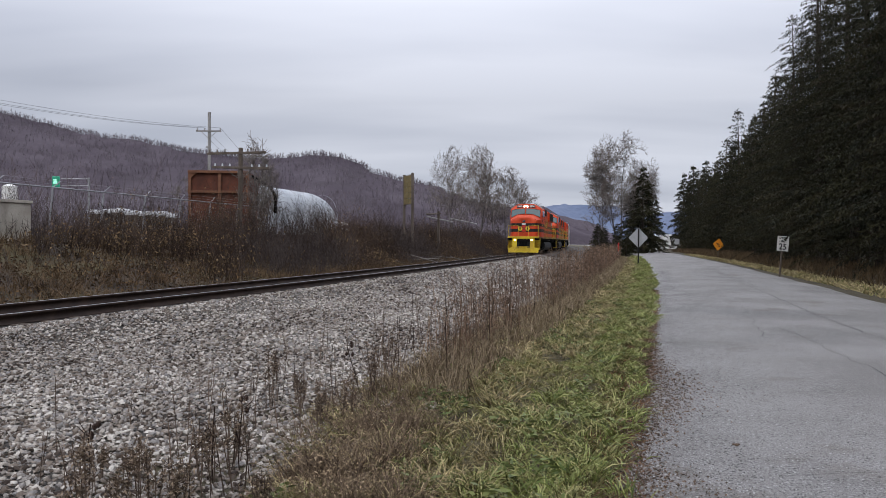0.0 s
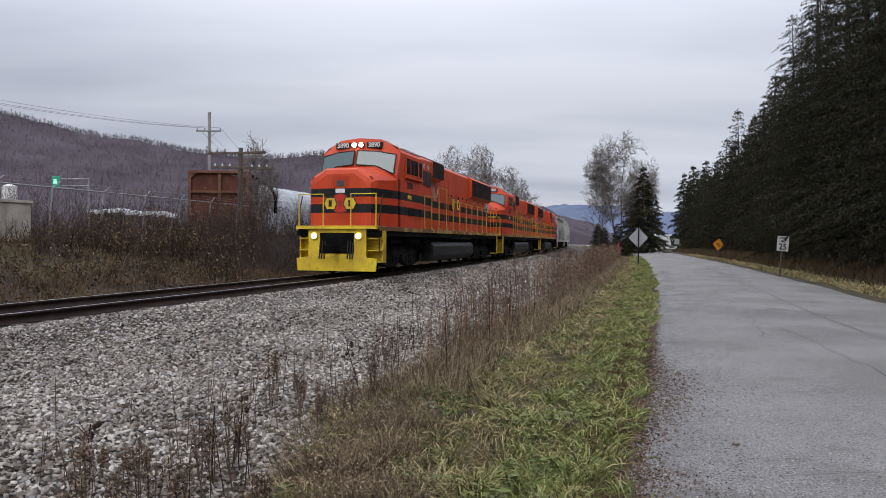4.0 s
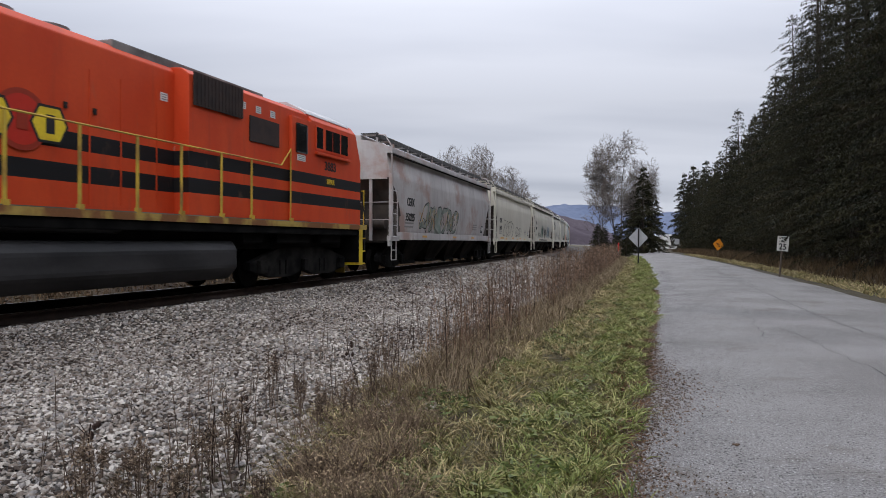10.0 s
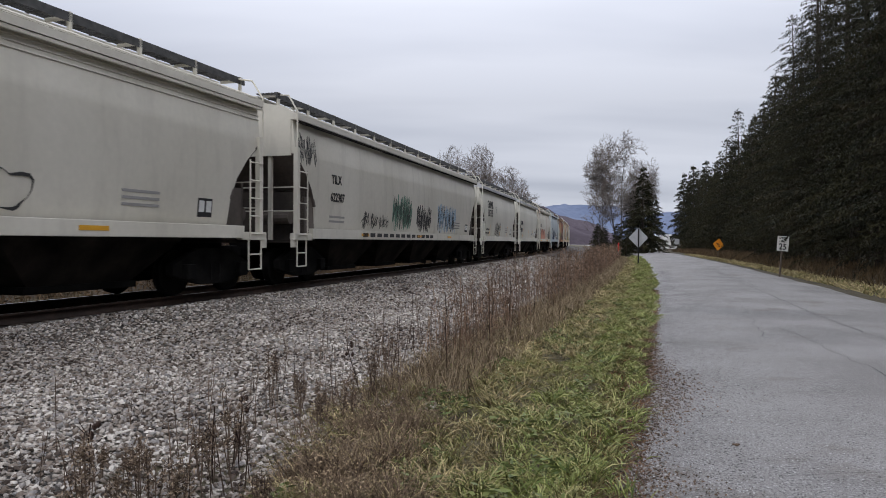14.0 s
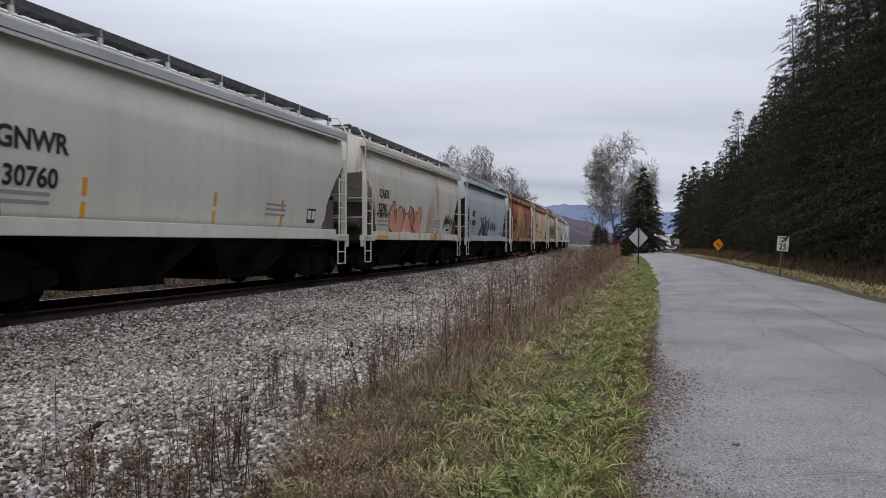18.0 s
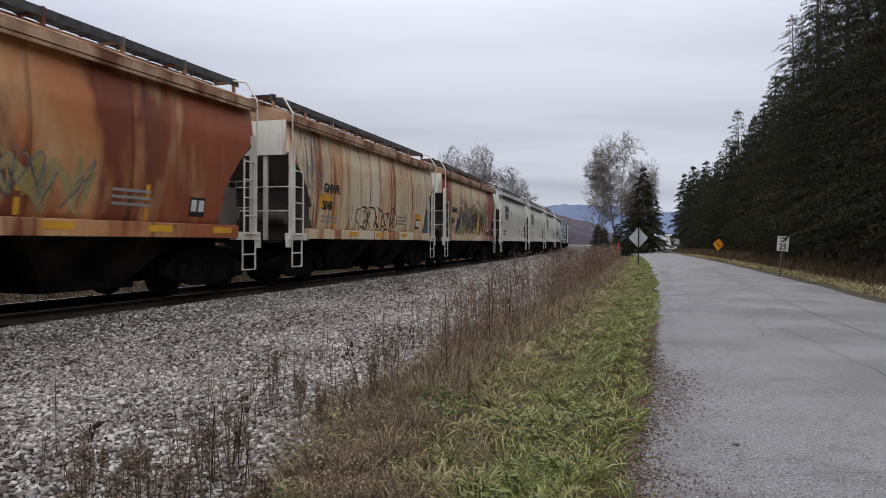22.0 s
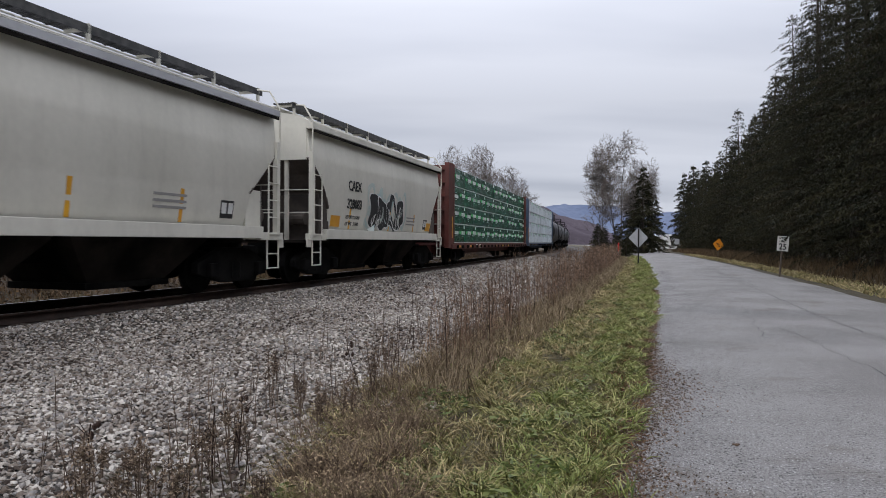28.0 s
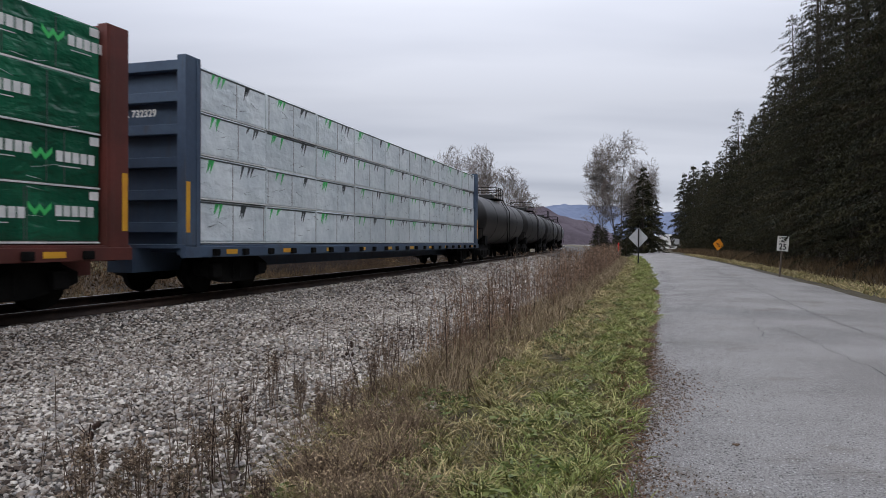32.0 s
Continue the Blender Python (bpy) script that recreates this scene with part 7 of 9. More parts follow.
def bare_tree(h, wide, seed, base=0.22, rise=0.7, limbs=26, forks=1, fine=9, r0=None):
    """Sticks of a leafless tree whose twigs fill an oval crown: trunk and limbs, and its fine twigs apart."""
    r = np.random.RandomState(seed)
    thick, thin = [], []
    r0 = r0 or h * 0.010
    c, rz = h * (base + 1) / 2, h * (1 - base) / 2

    def inside(p):
        return (p[0] / wide) ** 2 + (p[1] / wide) ** 2 + ((p[2] - c) / rz) ** 2 < 1

    def limb(p, d, ln, w, lev, up):
        steps = max(3, int(ln / (0.7 if lev == 0 else 0.45)))
        for q in range(steps):
            d = d + r.normal(0, 0.10 + 0.05 * lev, 3) + np.array([0, 0, up])
            d = d / np.linalg.norm(d)
            p2 = p + d * ln / steps
            if lev > 0 and not inside(p2) and p2[2] > h * base:
                break
            w2 = w * (1 - 0.75 / steps)
            (thick if lev < 2 else thin).append((p, p2, w, w2))
            p, w = p2, w2
            if lev < 3 and q > 0:
                for _ in range((1, 2, 2)[lev]):
                    side_ = r.normal(0, 1, 3)
                    side_ -= d * side_.dot(d)
                    side_ /= np.linalg.norm(side_)
                    d3 = d * 0.75 + side_ * r.uniform(0.45, 0.9) + np.array([0, 0, 0.12])
                    limb(p2, d3 / np.linalg.norm(d3), ln * r.uniform(0.28, 0.5), w2 * 0.5, lev + 1, up)
            if lev == 3 or (lev == 2 and q > 0):
                for _ in range(fine // 3):
                    e = d + r.normal(0, 0.55, 3)
                    thin.append((p2, p2 + e / np.linalg.norm(e) * r.uniform(0.25, 0.6), max(w2 * 0.6, 0.009), 0.006))

    for k in range(forks):
        p = np.array([0.3 * k, 0.1 * k, -0.2])
        d = np.array([r.uniform(-0.2, 0.2), r.uniform(-0.2, 0.2), 1.0]) if forks > 1 else np.array([0.02, 0, 1.0])
        steps = 14
        w = r0
        for q in range(steps):
            d = d + r.normal(0, 0.05, 3) + np.array([0, 0, 0.06])
            d /= np.linalg.norm(d)
            p2 = p + d * h * 0.93 / steps
            w2 = w * 0.88
            thick.append((p, p2, w, w2))
            p, w = p2, w2
            f = q / steps
            if f < base:
                continue
            for _ in range(max(1, int(limbs / (steps * (1 - base) * forks)))):
                a = r.uniform(0, 6.28)
                u = np.array([math.cos(a), math.sin(a), rise * r.uniform(0.6, 1.4) + 0.6 * f])
                limb(p2, u / np.linalg.norm(u), wide * (1.2 - 0.6 * f) * math.sqrt(1 + rise * rise) * r.uniform(0.6, 1.15), w2 * 0.5, 1, 0.02)

    def cast(items, sides):
        return strips([i[0] for i in items], [i[1] for i in items], [max(i[2], 0.012) for i in items], [max(i[3], 0.008) for i in items], sides)
    return cast(thick, 5), cast(thin, 3)


def plant_tree(bx_, d, h, wide, seed, label, base=0.22, rise=0.7, limbs=26, bark=None, forks=1, fine=9, r0=None):
    x = bearing(bx_) * d
    e = empty("bare_tree", pose(x, d, zg(x, d)), label, "tree")
    a, b = bare_tree(h, wide, seed, base, rise, limbs, forks, fine, r0)
    raw("trunk", *a, bark or M_PALEBARK, e)
    raw("crown", *b, M_TWIG, e, "bare fine twigs")
    return e


def bushes(spots, hs, seed, stems, twigs, wide):
    """Thickets of bare stems at the spots; returns sticks' blades and the leaves' blades."""
    r = np.random.RandomState(seed)
    n = len(spots)
    base = np.repeat(spots, stems, axis=0)
    hh = np.repeat(hs, stems) * r.uniform(0.55, 1.1, n * stems)
    base = base + np.c_[r.normal(0, wide, (n * stems, 2)), np.zeros(n * stems)]
    lean = r.normal(0, 0.28, (n * stems, 2))
    tip = base + np.c_[lean * hh[:, None], hh]
    sv = strips(base, base + (tip - base) * 0.55 + r.normal(0, 0.06, base.shape), 0.010 + 0.004 * r.rand(len(base)), 0.007, 3)
    mid = base + (tip - base) * 0.5
    s2 = strips(mid, tip, 0.008, 0.004, 3)
    t = np.repeat(r.uniform(0.25, 1.0, len(base) * twigs).reshape(-1, 1), 3, axis=1)
    p = np.repeat(base, twigs, axis=0) + t * np.repeat(tip - base, twigs, axis=0)
    d = np.c_[r.normal(0, 0.24, (len(p), 2)), r.uniform(0.05, 0.45, len(p))] * np.repeat(hh, twigs)[:, None] * 0.5
    st = np.random.get_state()
    np.random.seed(seed)
    tw = blades(p, d, 0.011)
    lp = p + d * r.uniform(0.3, 1, (len(p), 1))
    keep = r.rand(len(p)) < 0.16 + 0.30 * (np.sin(p[:, 0] * 0.9 + 1.3 * p[:, 2]) * np.sin(p[:, 1] * 0.6 + 0.8) > 0.25)
    lf = blades(lp[keep], r.normal(0, 0.06, (keep.sum(), 3)) - np.array([0, 0, 0.04]), 0.05)
    np.random.set_state(st)
    return [sv, s2, tw], lf


def make_brush():
    r = np.random.RandomState(5)
    n = 1700
    s = r.uniform(-12, 100, n)
    l = -r.uniform(3.9, 13.2, n)
    near_bank = (s < 14) & (l > -9.5)
    keep = ~near_bank | (r.rand(n) < 0.3)
    s, l = s[keep], l[keep]
    g = ground_at(s, l)
    hs = np.interp(-l, [3.9, 6.0, 9, 13.5], [0.6, 1.5, 2.0, 2.3]) * r.uniform(0.7, 1.25, len(s)) * np.interp(s, [15, 19, 24], [0.36, 0.6, 1.12])
    w = np.sin(s * 0.55 + l * 0.8) + np.sin(s * 0.23 - l * 1.3 + 1) + 0.5 * np.sin(s * 1.3 + 2)
    hs *= 0.9 + 0.26 * np.clip(w, -1.4, 1.5)
    grey = (np.sin(s * 0.31 + l * 0.5 + 2) + r.normal(0, 0.35, len(s))) > 0.1
    for pick, sd, material, label in ((~grey, 6, M_BRUSH, "dense brown leafless thicket beyond the track"), (grey, 7, M_GREYBRUSH, "fine grey leafless shrubs beyond the track")):
        sticks, leaf = bushes(g[pick], hs[pick], sd, 9, 14, 0.30)
        ob = raw("thicket", *join(sticks), material)
        tagged(ob, label, "thicket", kind="stuff")
        if sd == 6:
            ob = raw("withered_leaves", *leaf, M_BRUSHLEAF)
            tagged(ob, "withered yellow-brown leaves on the thicket", "leaves", kind="stuff")
    # arching clumps of ochre grass at its foot
    n = 150
    s, l = r.uniform(-8, 45, n), -r.uniform(3.3, 6.0, n)
    s[:50], l[:50] = r.uniform(-6, 17, 50), -r.uniform(4, 9.2, 50)
    g = np.repeat(ground_at(s, l), 60, axis=0)
    d = np.c_[r.normal(0, 0.42, (len(g), 2)), np.ones(len(g))] * np.repeat(r.uniform(0.2, 0.55, n), 60)[:, None] * r.uniform(0.5, 1.1, (len(g), 1))
    ob = raw("dead_grass", *arcs(g + np.c_[r.normal(0, 0.22, (len(g), 2)), np.zeros(len(g))], d, 0.014, 0.6), M_OCHRE)
    tagged(ob, "clumps of ochre dead grass below the thicket", "grass", kind="stuff")
    # fallen leaves and bits on the bank
    n = 30000
    s, l = r.uniform(-8, 40, n), -r.uniform(2.9, 9.4, n)
    g = ground_at(s, l) + np.c_[np.zeros((n, 2)), r.uniform(0, 0.08, n)]
    ob = raw("leaf_litter", *blades(g, np.c_[r.normal(0, 0.06, (n, 2)), r.normal(0.01, 0.03, n)], 0.05), M_BANKLEAF)
    tagged(ob, "brown leaf litter on the bank beyond the track", "leaf litter", kind="stuff")
    # rough dead grass along the far side of the ballast
    n = 20000
    s = r.uniform(-14, 60, n)
    l = -r.uniform(2.9, 9.3, n)
    g = ground_at(s, l)
    d = np.c_[r.normal(0, 0.16, (n, 2)), r.uniform(0.12, 0.55, n)]
    ob = raw("dead_grass", *blades(g, d, 0.016), M_TANGRASS)
    tagged(ob, "tufts of dead tan grass below the thicket", "grass", kind="stuff")
    # a darker belt of scrub further back, and along the line round the bend
    n = 420
    s = r.uniform(20, 180, n)
    l = np.where(r.rand(n) < 0.6, -r.uniform(13, 34, n), -r.uniform(6, 14, n))
    g = ground_at(s, l)
    sticks, leaf = bushes(g, r.uniform(1.6, 4.2, n), 9, 9, 8, 0.5)
    ob = raw("scrub", *join(sticks), M_BRUSH)
    tagged(ob, "tall bare scrub behind the fence and along the line", "scrub", kind="stuff")


def make_verge():
    r = np.random.RandomState(11)

    def patch(n, smax, a0, a1, hmin, hmax, w, lean, material, label, name, power=2.2, smin=1.6, edge=None):
        s = smin + (smax - smin) * r.rand(n) ** power
        a = r.uniform(a0, a1, n)
        c = np.sin(s * 1.7 + a * 2.0) + np.sin(s * 0.6 - a * 3.1) + r.normal(0, 0.7, n)
        keep = (c > (edge if edge is not None else -9)) & grown(s, a, r)
        s, a = s[keep], a[keep]
        g = ground_at(s, road_left(s) + a)
        n = len(s)
        hh = r.uniform(hmin, hmax, n)
        d = np.c_[r.normal(0, lean, (n, 2)) * hh[:, None], hh]
        ob = raw(name, *blades(g, d, w * (1 + np.clip(s / 25, 0, 3))), material)
        return tagged(ob, label, "grass", kind="stuff")

    def tufts(n, per, smax, a0, a1, hmin, hmax, w, lean, droop, material, label, name, power=1.9, wide=0.05):
        """Clumps of arching blades that lean apart from their roots."""
        s = 1.7 + (smax - 1.7) * r.rand(n) ** power
        a = a0 + (a1 - a0) * r.rand(n)
        keep = grown(s, a, r)
        s, a = s[keep], a[keep]
        n = len(s)
        g = np.repeat(ground_at(s, road_left(s) + a), per, axis=0)
        k = len(g)
        hh = np.repeat(r.uniform(hmin, hmax, n), per) * r.uniform(0.45, 1.1, k)
        tilt = np.repeat(r.normal(0, 0.35, (n, 2)), per, axis=0) + r.normal(0, lean, (k, 2))
        d = np.c_[tilt * hh[:, None], hh]
        far = 1 + np.clip(np.repeat(s, per) / 20, 0, 3)
        ob = raw(name, *arcs(g + np.c_[r.normal(0, wide, (k, 2)), np.full(k, -0.01)], d, w * far, droop), material)
        return tagged(ob, label, "grass", kind="stuff")
    # a dull mat of old grass over all the verge, then the living tufts
    patch(60000, 66, -3.0, -0.12, 0.02, 0.10, 0.0065, 1.3, M_OLDGRASS, "dull matted old grass in the verge", "grass")
    tufts(1500, 38, 70, -2.5, -0.25, 0.08, 0.20, 0.0065, 0.55, 0.7, M_GRASS, "arching tufts of green verge grass", "grass_tufts")
    tufts(800, 34, 60, -2.9, -0.9, 0.10, 0.26, 0.0055, 0.55, 0.8, M_STRAW, "arching tufts of dead straw-coloured grass", "dead_grass", wide=0.07)
    tufts(900, 40, 75, -0.95, -0.1, 0.07, 0.20, 0.0065, 0.5, 0.6, M_FRESHGRASS, "bright green grass along the road's edge", "grass_tufts", power=1.5)
    patch(9000, 22, -0.45, -0.02, 0.016, 0.03, 0.011, 2.0, M_RUSSET, "russet leaf litter at the road's edge", "leaf_litter", power=1.4)
    patch(9000, 90, RW + 0.1, RW + 1.9, 0.05, 0.2, 0.02, 0.9, M_STRAW, "yellowed grass on the far verge", "grass", power=1.0, smin=6)
    patch(5000, 90, RW + 0.1, RW + 1.9, 0.05, 0.16, 0.02, 0.9, M_GRASS, "thin green grass on the far verge", "grass", power=1.0, smin=6)
    patch(16000, 120, RW + 1.2, RW + 6.5, 0.2, 0.8, 0.012, 0.45, M_TANGRASS, "brown weeds under the spruces", "weeds", power=1.0, smin=4)
    # broad-leaved weeds among the grass
    n = 90
    s = 2.0 + 16 * r.rand(n) ** 1.5
    g = np.repeat(ground_at(s, road_left(s) + r.uniform(-2.2, -0.3, n)), 26, axis=0)
    g = g + np.c_[r.normal(0, 0.06, (len(g), 2)), r.uniform(0.02, 0.12, len(g))]
    d = np.c_[r.normal(0, 0.045, (len(g), 2)), r.uniform(-0.01, 0.03, len(g))]
    ob = raw("weed_leaves", *blades(g, d, 0.024), M_LEAFY)
    tagged(ob, "small broad green leaves among the verge grass", "weeds", kind="stuff")


def grown(s, a, r=None):
    """Whether the verge's growth reaches as far as a, s metres along: the ballast comes nearer to the road by the eye."""
    lim = np.interp(s, [1.6, 3.4, 5.2, 7.9, 12, 30], [-1.6, -1.95, -2.85, -2.75, -3.0, -3.6])
    return a > lim + (0 if r is None else r.normal(0, 0.12, len(s)))


def weed_sticks(g, hh, r, twigs, lean=0.10):
    """Upright dry stalks with short side shoots."""
    n = len(g)
    tip = g + np.c_[r.normal(0, lean, (n, 2)) * hh[:, None], hh]
    w = 0.0032 + 0.0022 * r.rand(n)
    st = strips(g, tip, w, w * 0.6, 3)
    t = r.uniform(0.35, 1.0, n * twigs)[:, None]
    p = np.repeat(g, twigs, axis=0) + t * np.repeat(tip - g, twigs, axis=0)
    d = np.c_[r.normal(0, 0.11, (len(p), 2)), r.uniform(0.02, 0.16, len(p))] * np.repeat(hh, twigs)[:, None] ** 0.5
    return st, p, d


def make_weeds():
    r = np.random.RandomState(21)

    def spot(n, s0, s1, power, a0, a1):
        s = s0 + (s1 - s0) * r.rand(n) ** power
        a = r.uniform(a0, a1, n)
        return s, a, ground_at(s, road_left(s) + a)
    # the hedge of tall dry weeds between ballast and grass: loose near the eye, closing up further on
    n = 2600
    s = 6.2 + 62 * r.rand(n) ** 1.15
    w = np.interp(s, [6, 9, 14, 30, 60], [0.5, 0.9, 1.3, 1.9, 2.0])
    a = -2.15 - np.abs(r.normal(0, 0.5, n)) * w
    clump = np.sin(s * 2.1 + a * 1.5) + np.sin(s * 0.9 - a * 2.2)
    keep = (clump + r.normal(0, 0.5, n) > -0.5) | (s > 20)
    s, a, clump = s[keep], a[keep], clump[keep]
    n = len(s)
    g = ground_at(s, road_left(s) + a)
    hh = r.uniform(0.35, 1.1, n) * np.interp(s, [6, 8, 14, 60], [0.6, 0.95, 1.15, 1.25]) * (1 + 0.1 * clump)
    dark = r.rand(n) < 0.35
    for pick, material, label in ((~dark, M_STALK, "hedge of tall dry brown weeds beside the ballast"), (dark, M_MIDSTALK, "dark dead stalks standing in the weed hedge")):
        st, p, d = weed_sticks(g[pick], hh[pick], r, 9)
        k = np.repeat(1 + np.clip(s[pick] / 18, 0, 3), 9)
        ob = raw("dry_weeds", *join([st, blades(p, d * 0.8, 0.006 * k)]), material)
        tagged(ob, label, "weeds", kind="stuff")
    # pale dead grass heads along the hedge's foot
    s, a, g = spot(900, 6, 60, 1.2, -2.6, -1.7)
    g = np.repeat(g, 14, axis=0)
    hh = np.repeat(r.uniform(0.25, 0.6, 900), 14) * r.uniform(0.5, 1.1, len(g))
    d = np.c_[r.normal(0, 0.28, (len(g), 2)) * hh[:, None], hh]
    ob = raw("dead_grass", *arcs(g + np.c_[r.normal(0, 0.07, (len(g), 2)), np.zeros(len(g))], d, 0.005 * np.repeat(1 + s / 20, 14), 0.6), M_PALESTALK)
    tagged(ob, "tan dead grass leaning out of the weed hedge", "grass", kind="stuff")
    # single thin stalks in the ballast by the eye
    s, a, g = spot(70, 3.0, 10.0, 1.0, -4.4, -2.3)
    st, p, d = weed_sticks(g, r.uniform(0.2, 0.6, 70), r, 6, 0.12)
    ob = raw("dry_weeds", *join([st, blades(p, d * 0.5, 0.005)]), M_MIDSTALK)
    tagged(ob, "thin dark dead stalks growing through the ballast", "weeds", kind="stuff")
    # plumes of dead stalks that stand in the ballast: bearing, distance, height, stems
    for px, d0, h, m in ((152, 3.5, 0.44, 7), (205, 3.6, 0.26, 5), (262, 3.7, 0.38, 7), (318, 3.6, 0.30, 9), (372, 4.0, 0.50, 4), (352, 4.3, 0.33, 6), (428, 4.1, 0.52, 4),
                         (412, 4.6, 0.34, 6), (300, 3.3, 0.24, 9), (455, 3.5, 0.30, 7), (478, 6.2, 0.50, 5), (492, 6.6, 0.56, 4), (530, 6.0, 0.32, 6), (236, 4.2, 0.25, 6),
                         (175, 4.4, 0.22, 5), (566, 5.4, 0.36, 6), (610, 5.6, 0.38, 6), (660, 6.6, 0.46, 7), (690, 7.2, 0.5, 7), (112, 3.3, 0.26, 5), (60, 3.2, 0.2, 4)):
        x = bearing(px) * d0
        e = empty("weed_plume", None, "bushy plume of dead brown stalks growing in the ballast", "weed", "weed plumes")
        c = np.array([x, d0, zg(x, d0)]) + np.c_[r.normal(0, 0.035, (m, 2)), np.full(m, -0.02)]
        st, p, d = weed_sticks(c, h * r.uniform(0.75, 1.3, m), r, 18, 0.10)
        o = raw("plume", *join([st, blades(p, d * 0.38, 0.0055)]), M_DUSK, e)
        o["kind"] = "stuff"
        q = p[(p[:, 2] - c[0, 2]) / h > r.uniform(0.35, 1.15, len(p))]
        q = np.repeat(q, 9, axis=0) + r.normal(0, 0.014, (len(q) * 9, 3))
        o = raw("seed_fluff", *blades(q, r.normal(0, 0.013, q.shape), 0.010), M_DUSTHEAD, e)
        o["kind"] = "stuff"
    # low brown tangle at the foot of the weeds, thick where it meets the grass by the eye
    n = 26000
    s = 1.8 + 42 * r.rand(n) ** 1.9
    a = -r.uniform(1.75, 2.7, n) - np.interp(s, [2, 5, 8], [0.1, 0.4, 0.3]) * r.rand(n) ** 2
    keep = grown(s, a, r)
    s, a = s[keep], a[keep]
    n = len(s)
    g = ground_at(s, road_left(s) + a)
    d = np.c_[r.normal(0, 0.13, (n, 2)), r.uniform(0.03, 0.22, n)]
    ob = raw("weed_tangle", *blades(g, d, 0.006), M_TANGLE)
    tagged(ob, "low tangle of dead brown stems", "weeds", kind="stuff")
    # round brown clumps dotted with pale seed heads
    for px, d0, rad in ((560, 4.3, 0.30), (625, 4.3, 0.34), (600, 3.8, 0.26), (690, 4.6, 0.32), (690, 3.8, 0.28), (650, 5.3, 0.30), (735, 5.3, 0.30)):
        x = bearing(px) * d0
        c = np.array([x, d0, zg(x, d0)])
        n = 900
        d = r.normal(0, 1, (n, 3))
        d[:, 2] = np.abs(d[:, 2]) * 0.9 + 0.15
        d *= (rad * r.uniform(0.5, 1.0, n) / np.linalg.norm(d, axis=1))[:, None]
        e = empty("weed_clump", None, "round clump of brown dead weed dotted with pale seed heads", "weed", "weed clumps")
        base = c + np.c_[r.normal(0, rad * 0.35, (n, 2)), np.zeros(n)]
        o = raw("tangle", *blades(base, d, 0.0045), M_TANGLE, e)
        o["kind"] = "stuff"
        tip = (base + d)[r.rand(n) < 0.4]
        tip = np.repeat(tip, 3, axis=0)
        o = raw("seed_fluff", *blades(tip, r.normal(0, 0.008, tip.shape), 0.009), M_SEED, e)
        o["kind"] = "stuff"
    # a few tall stalks that stand out singly
    rnd = random.Random(3)
    for bx_, base, h, heads in ((793, 680, 1.02, 0), (706, 640, 0.62, 0), (868, 620, 0.9, 0), (640, 690, 0.5, 4), (378, 850, 0.5, 0), (425, 830, 0.52, 3), (156, 850, 0.42, 5), (900, 600, 0.95, 0), (945, 575, 1.0, 0)):
        d = 1.5 * 1194 / (base - 427)
        x = bearing(bx_) * d
        e = empty("tall_weed", pose(x, d, zg(x, d)), "single tall dead weed stalk with dark seed heads" if heads else "single tall thin dead weed stalk", "weed", "tall single weeds")
        pts = [(0, 0, -0.02)]
        lean = -0.24 if bx_ == 640 else rnd.uniform(-0.04, 0.04)
        for i in range(1, 6):
            pts.append((lean * h * i / 5 * 1.2 + rnd.uniform(-0.008, 0.008), rnd.uniform(-0.01, 0.01), h * i / 5))
        part("stem", rods(pts, 0.004, 5), M_DARKSTALK, e)
        for i in range(9):
            t = rnd.uniform(0.3, 1)
            q = Vector(pts[min(5, int(t * 5))])
            part("shoot", rods([q, q + Vector((rnd.uniform(-.09, .09), rnd.uniform(-.05, .05), rnd.uniform(.02, .09)))], 0.0022, 4), M_DARKSTALK, e)
        for i in range(heads):
            q = Vector(pts[5 - i // 2]) + Vector((rnd.uniform(-.05, .05), 0, rnd.uniform(-.03, .03)))
            bm = bmesh.new()
            bmesh.ops.create_icosphere(bm, subdivisions=1, radius=0.017, matrix=Matrix.Translation(q) @ Matrix.Diagonal((1, 1, 1.4, 1)))
            part("seed_head", bm, M_DARKSTALK, e)


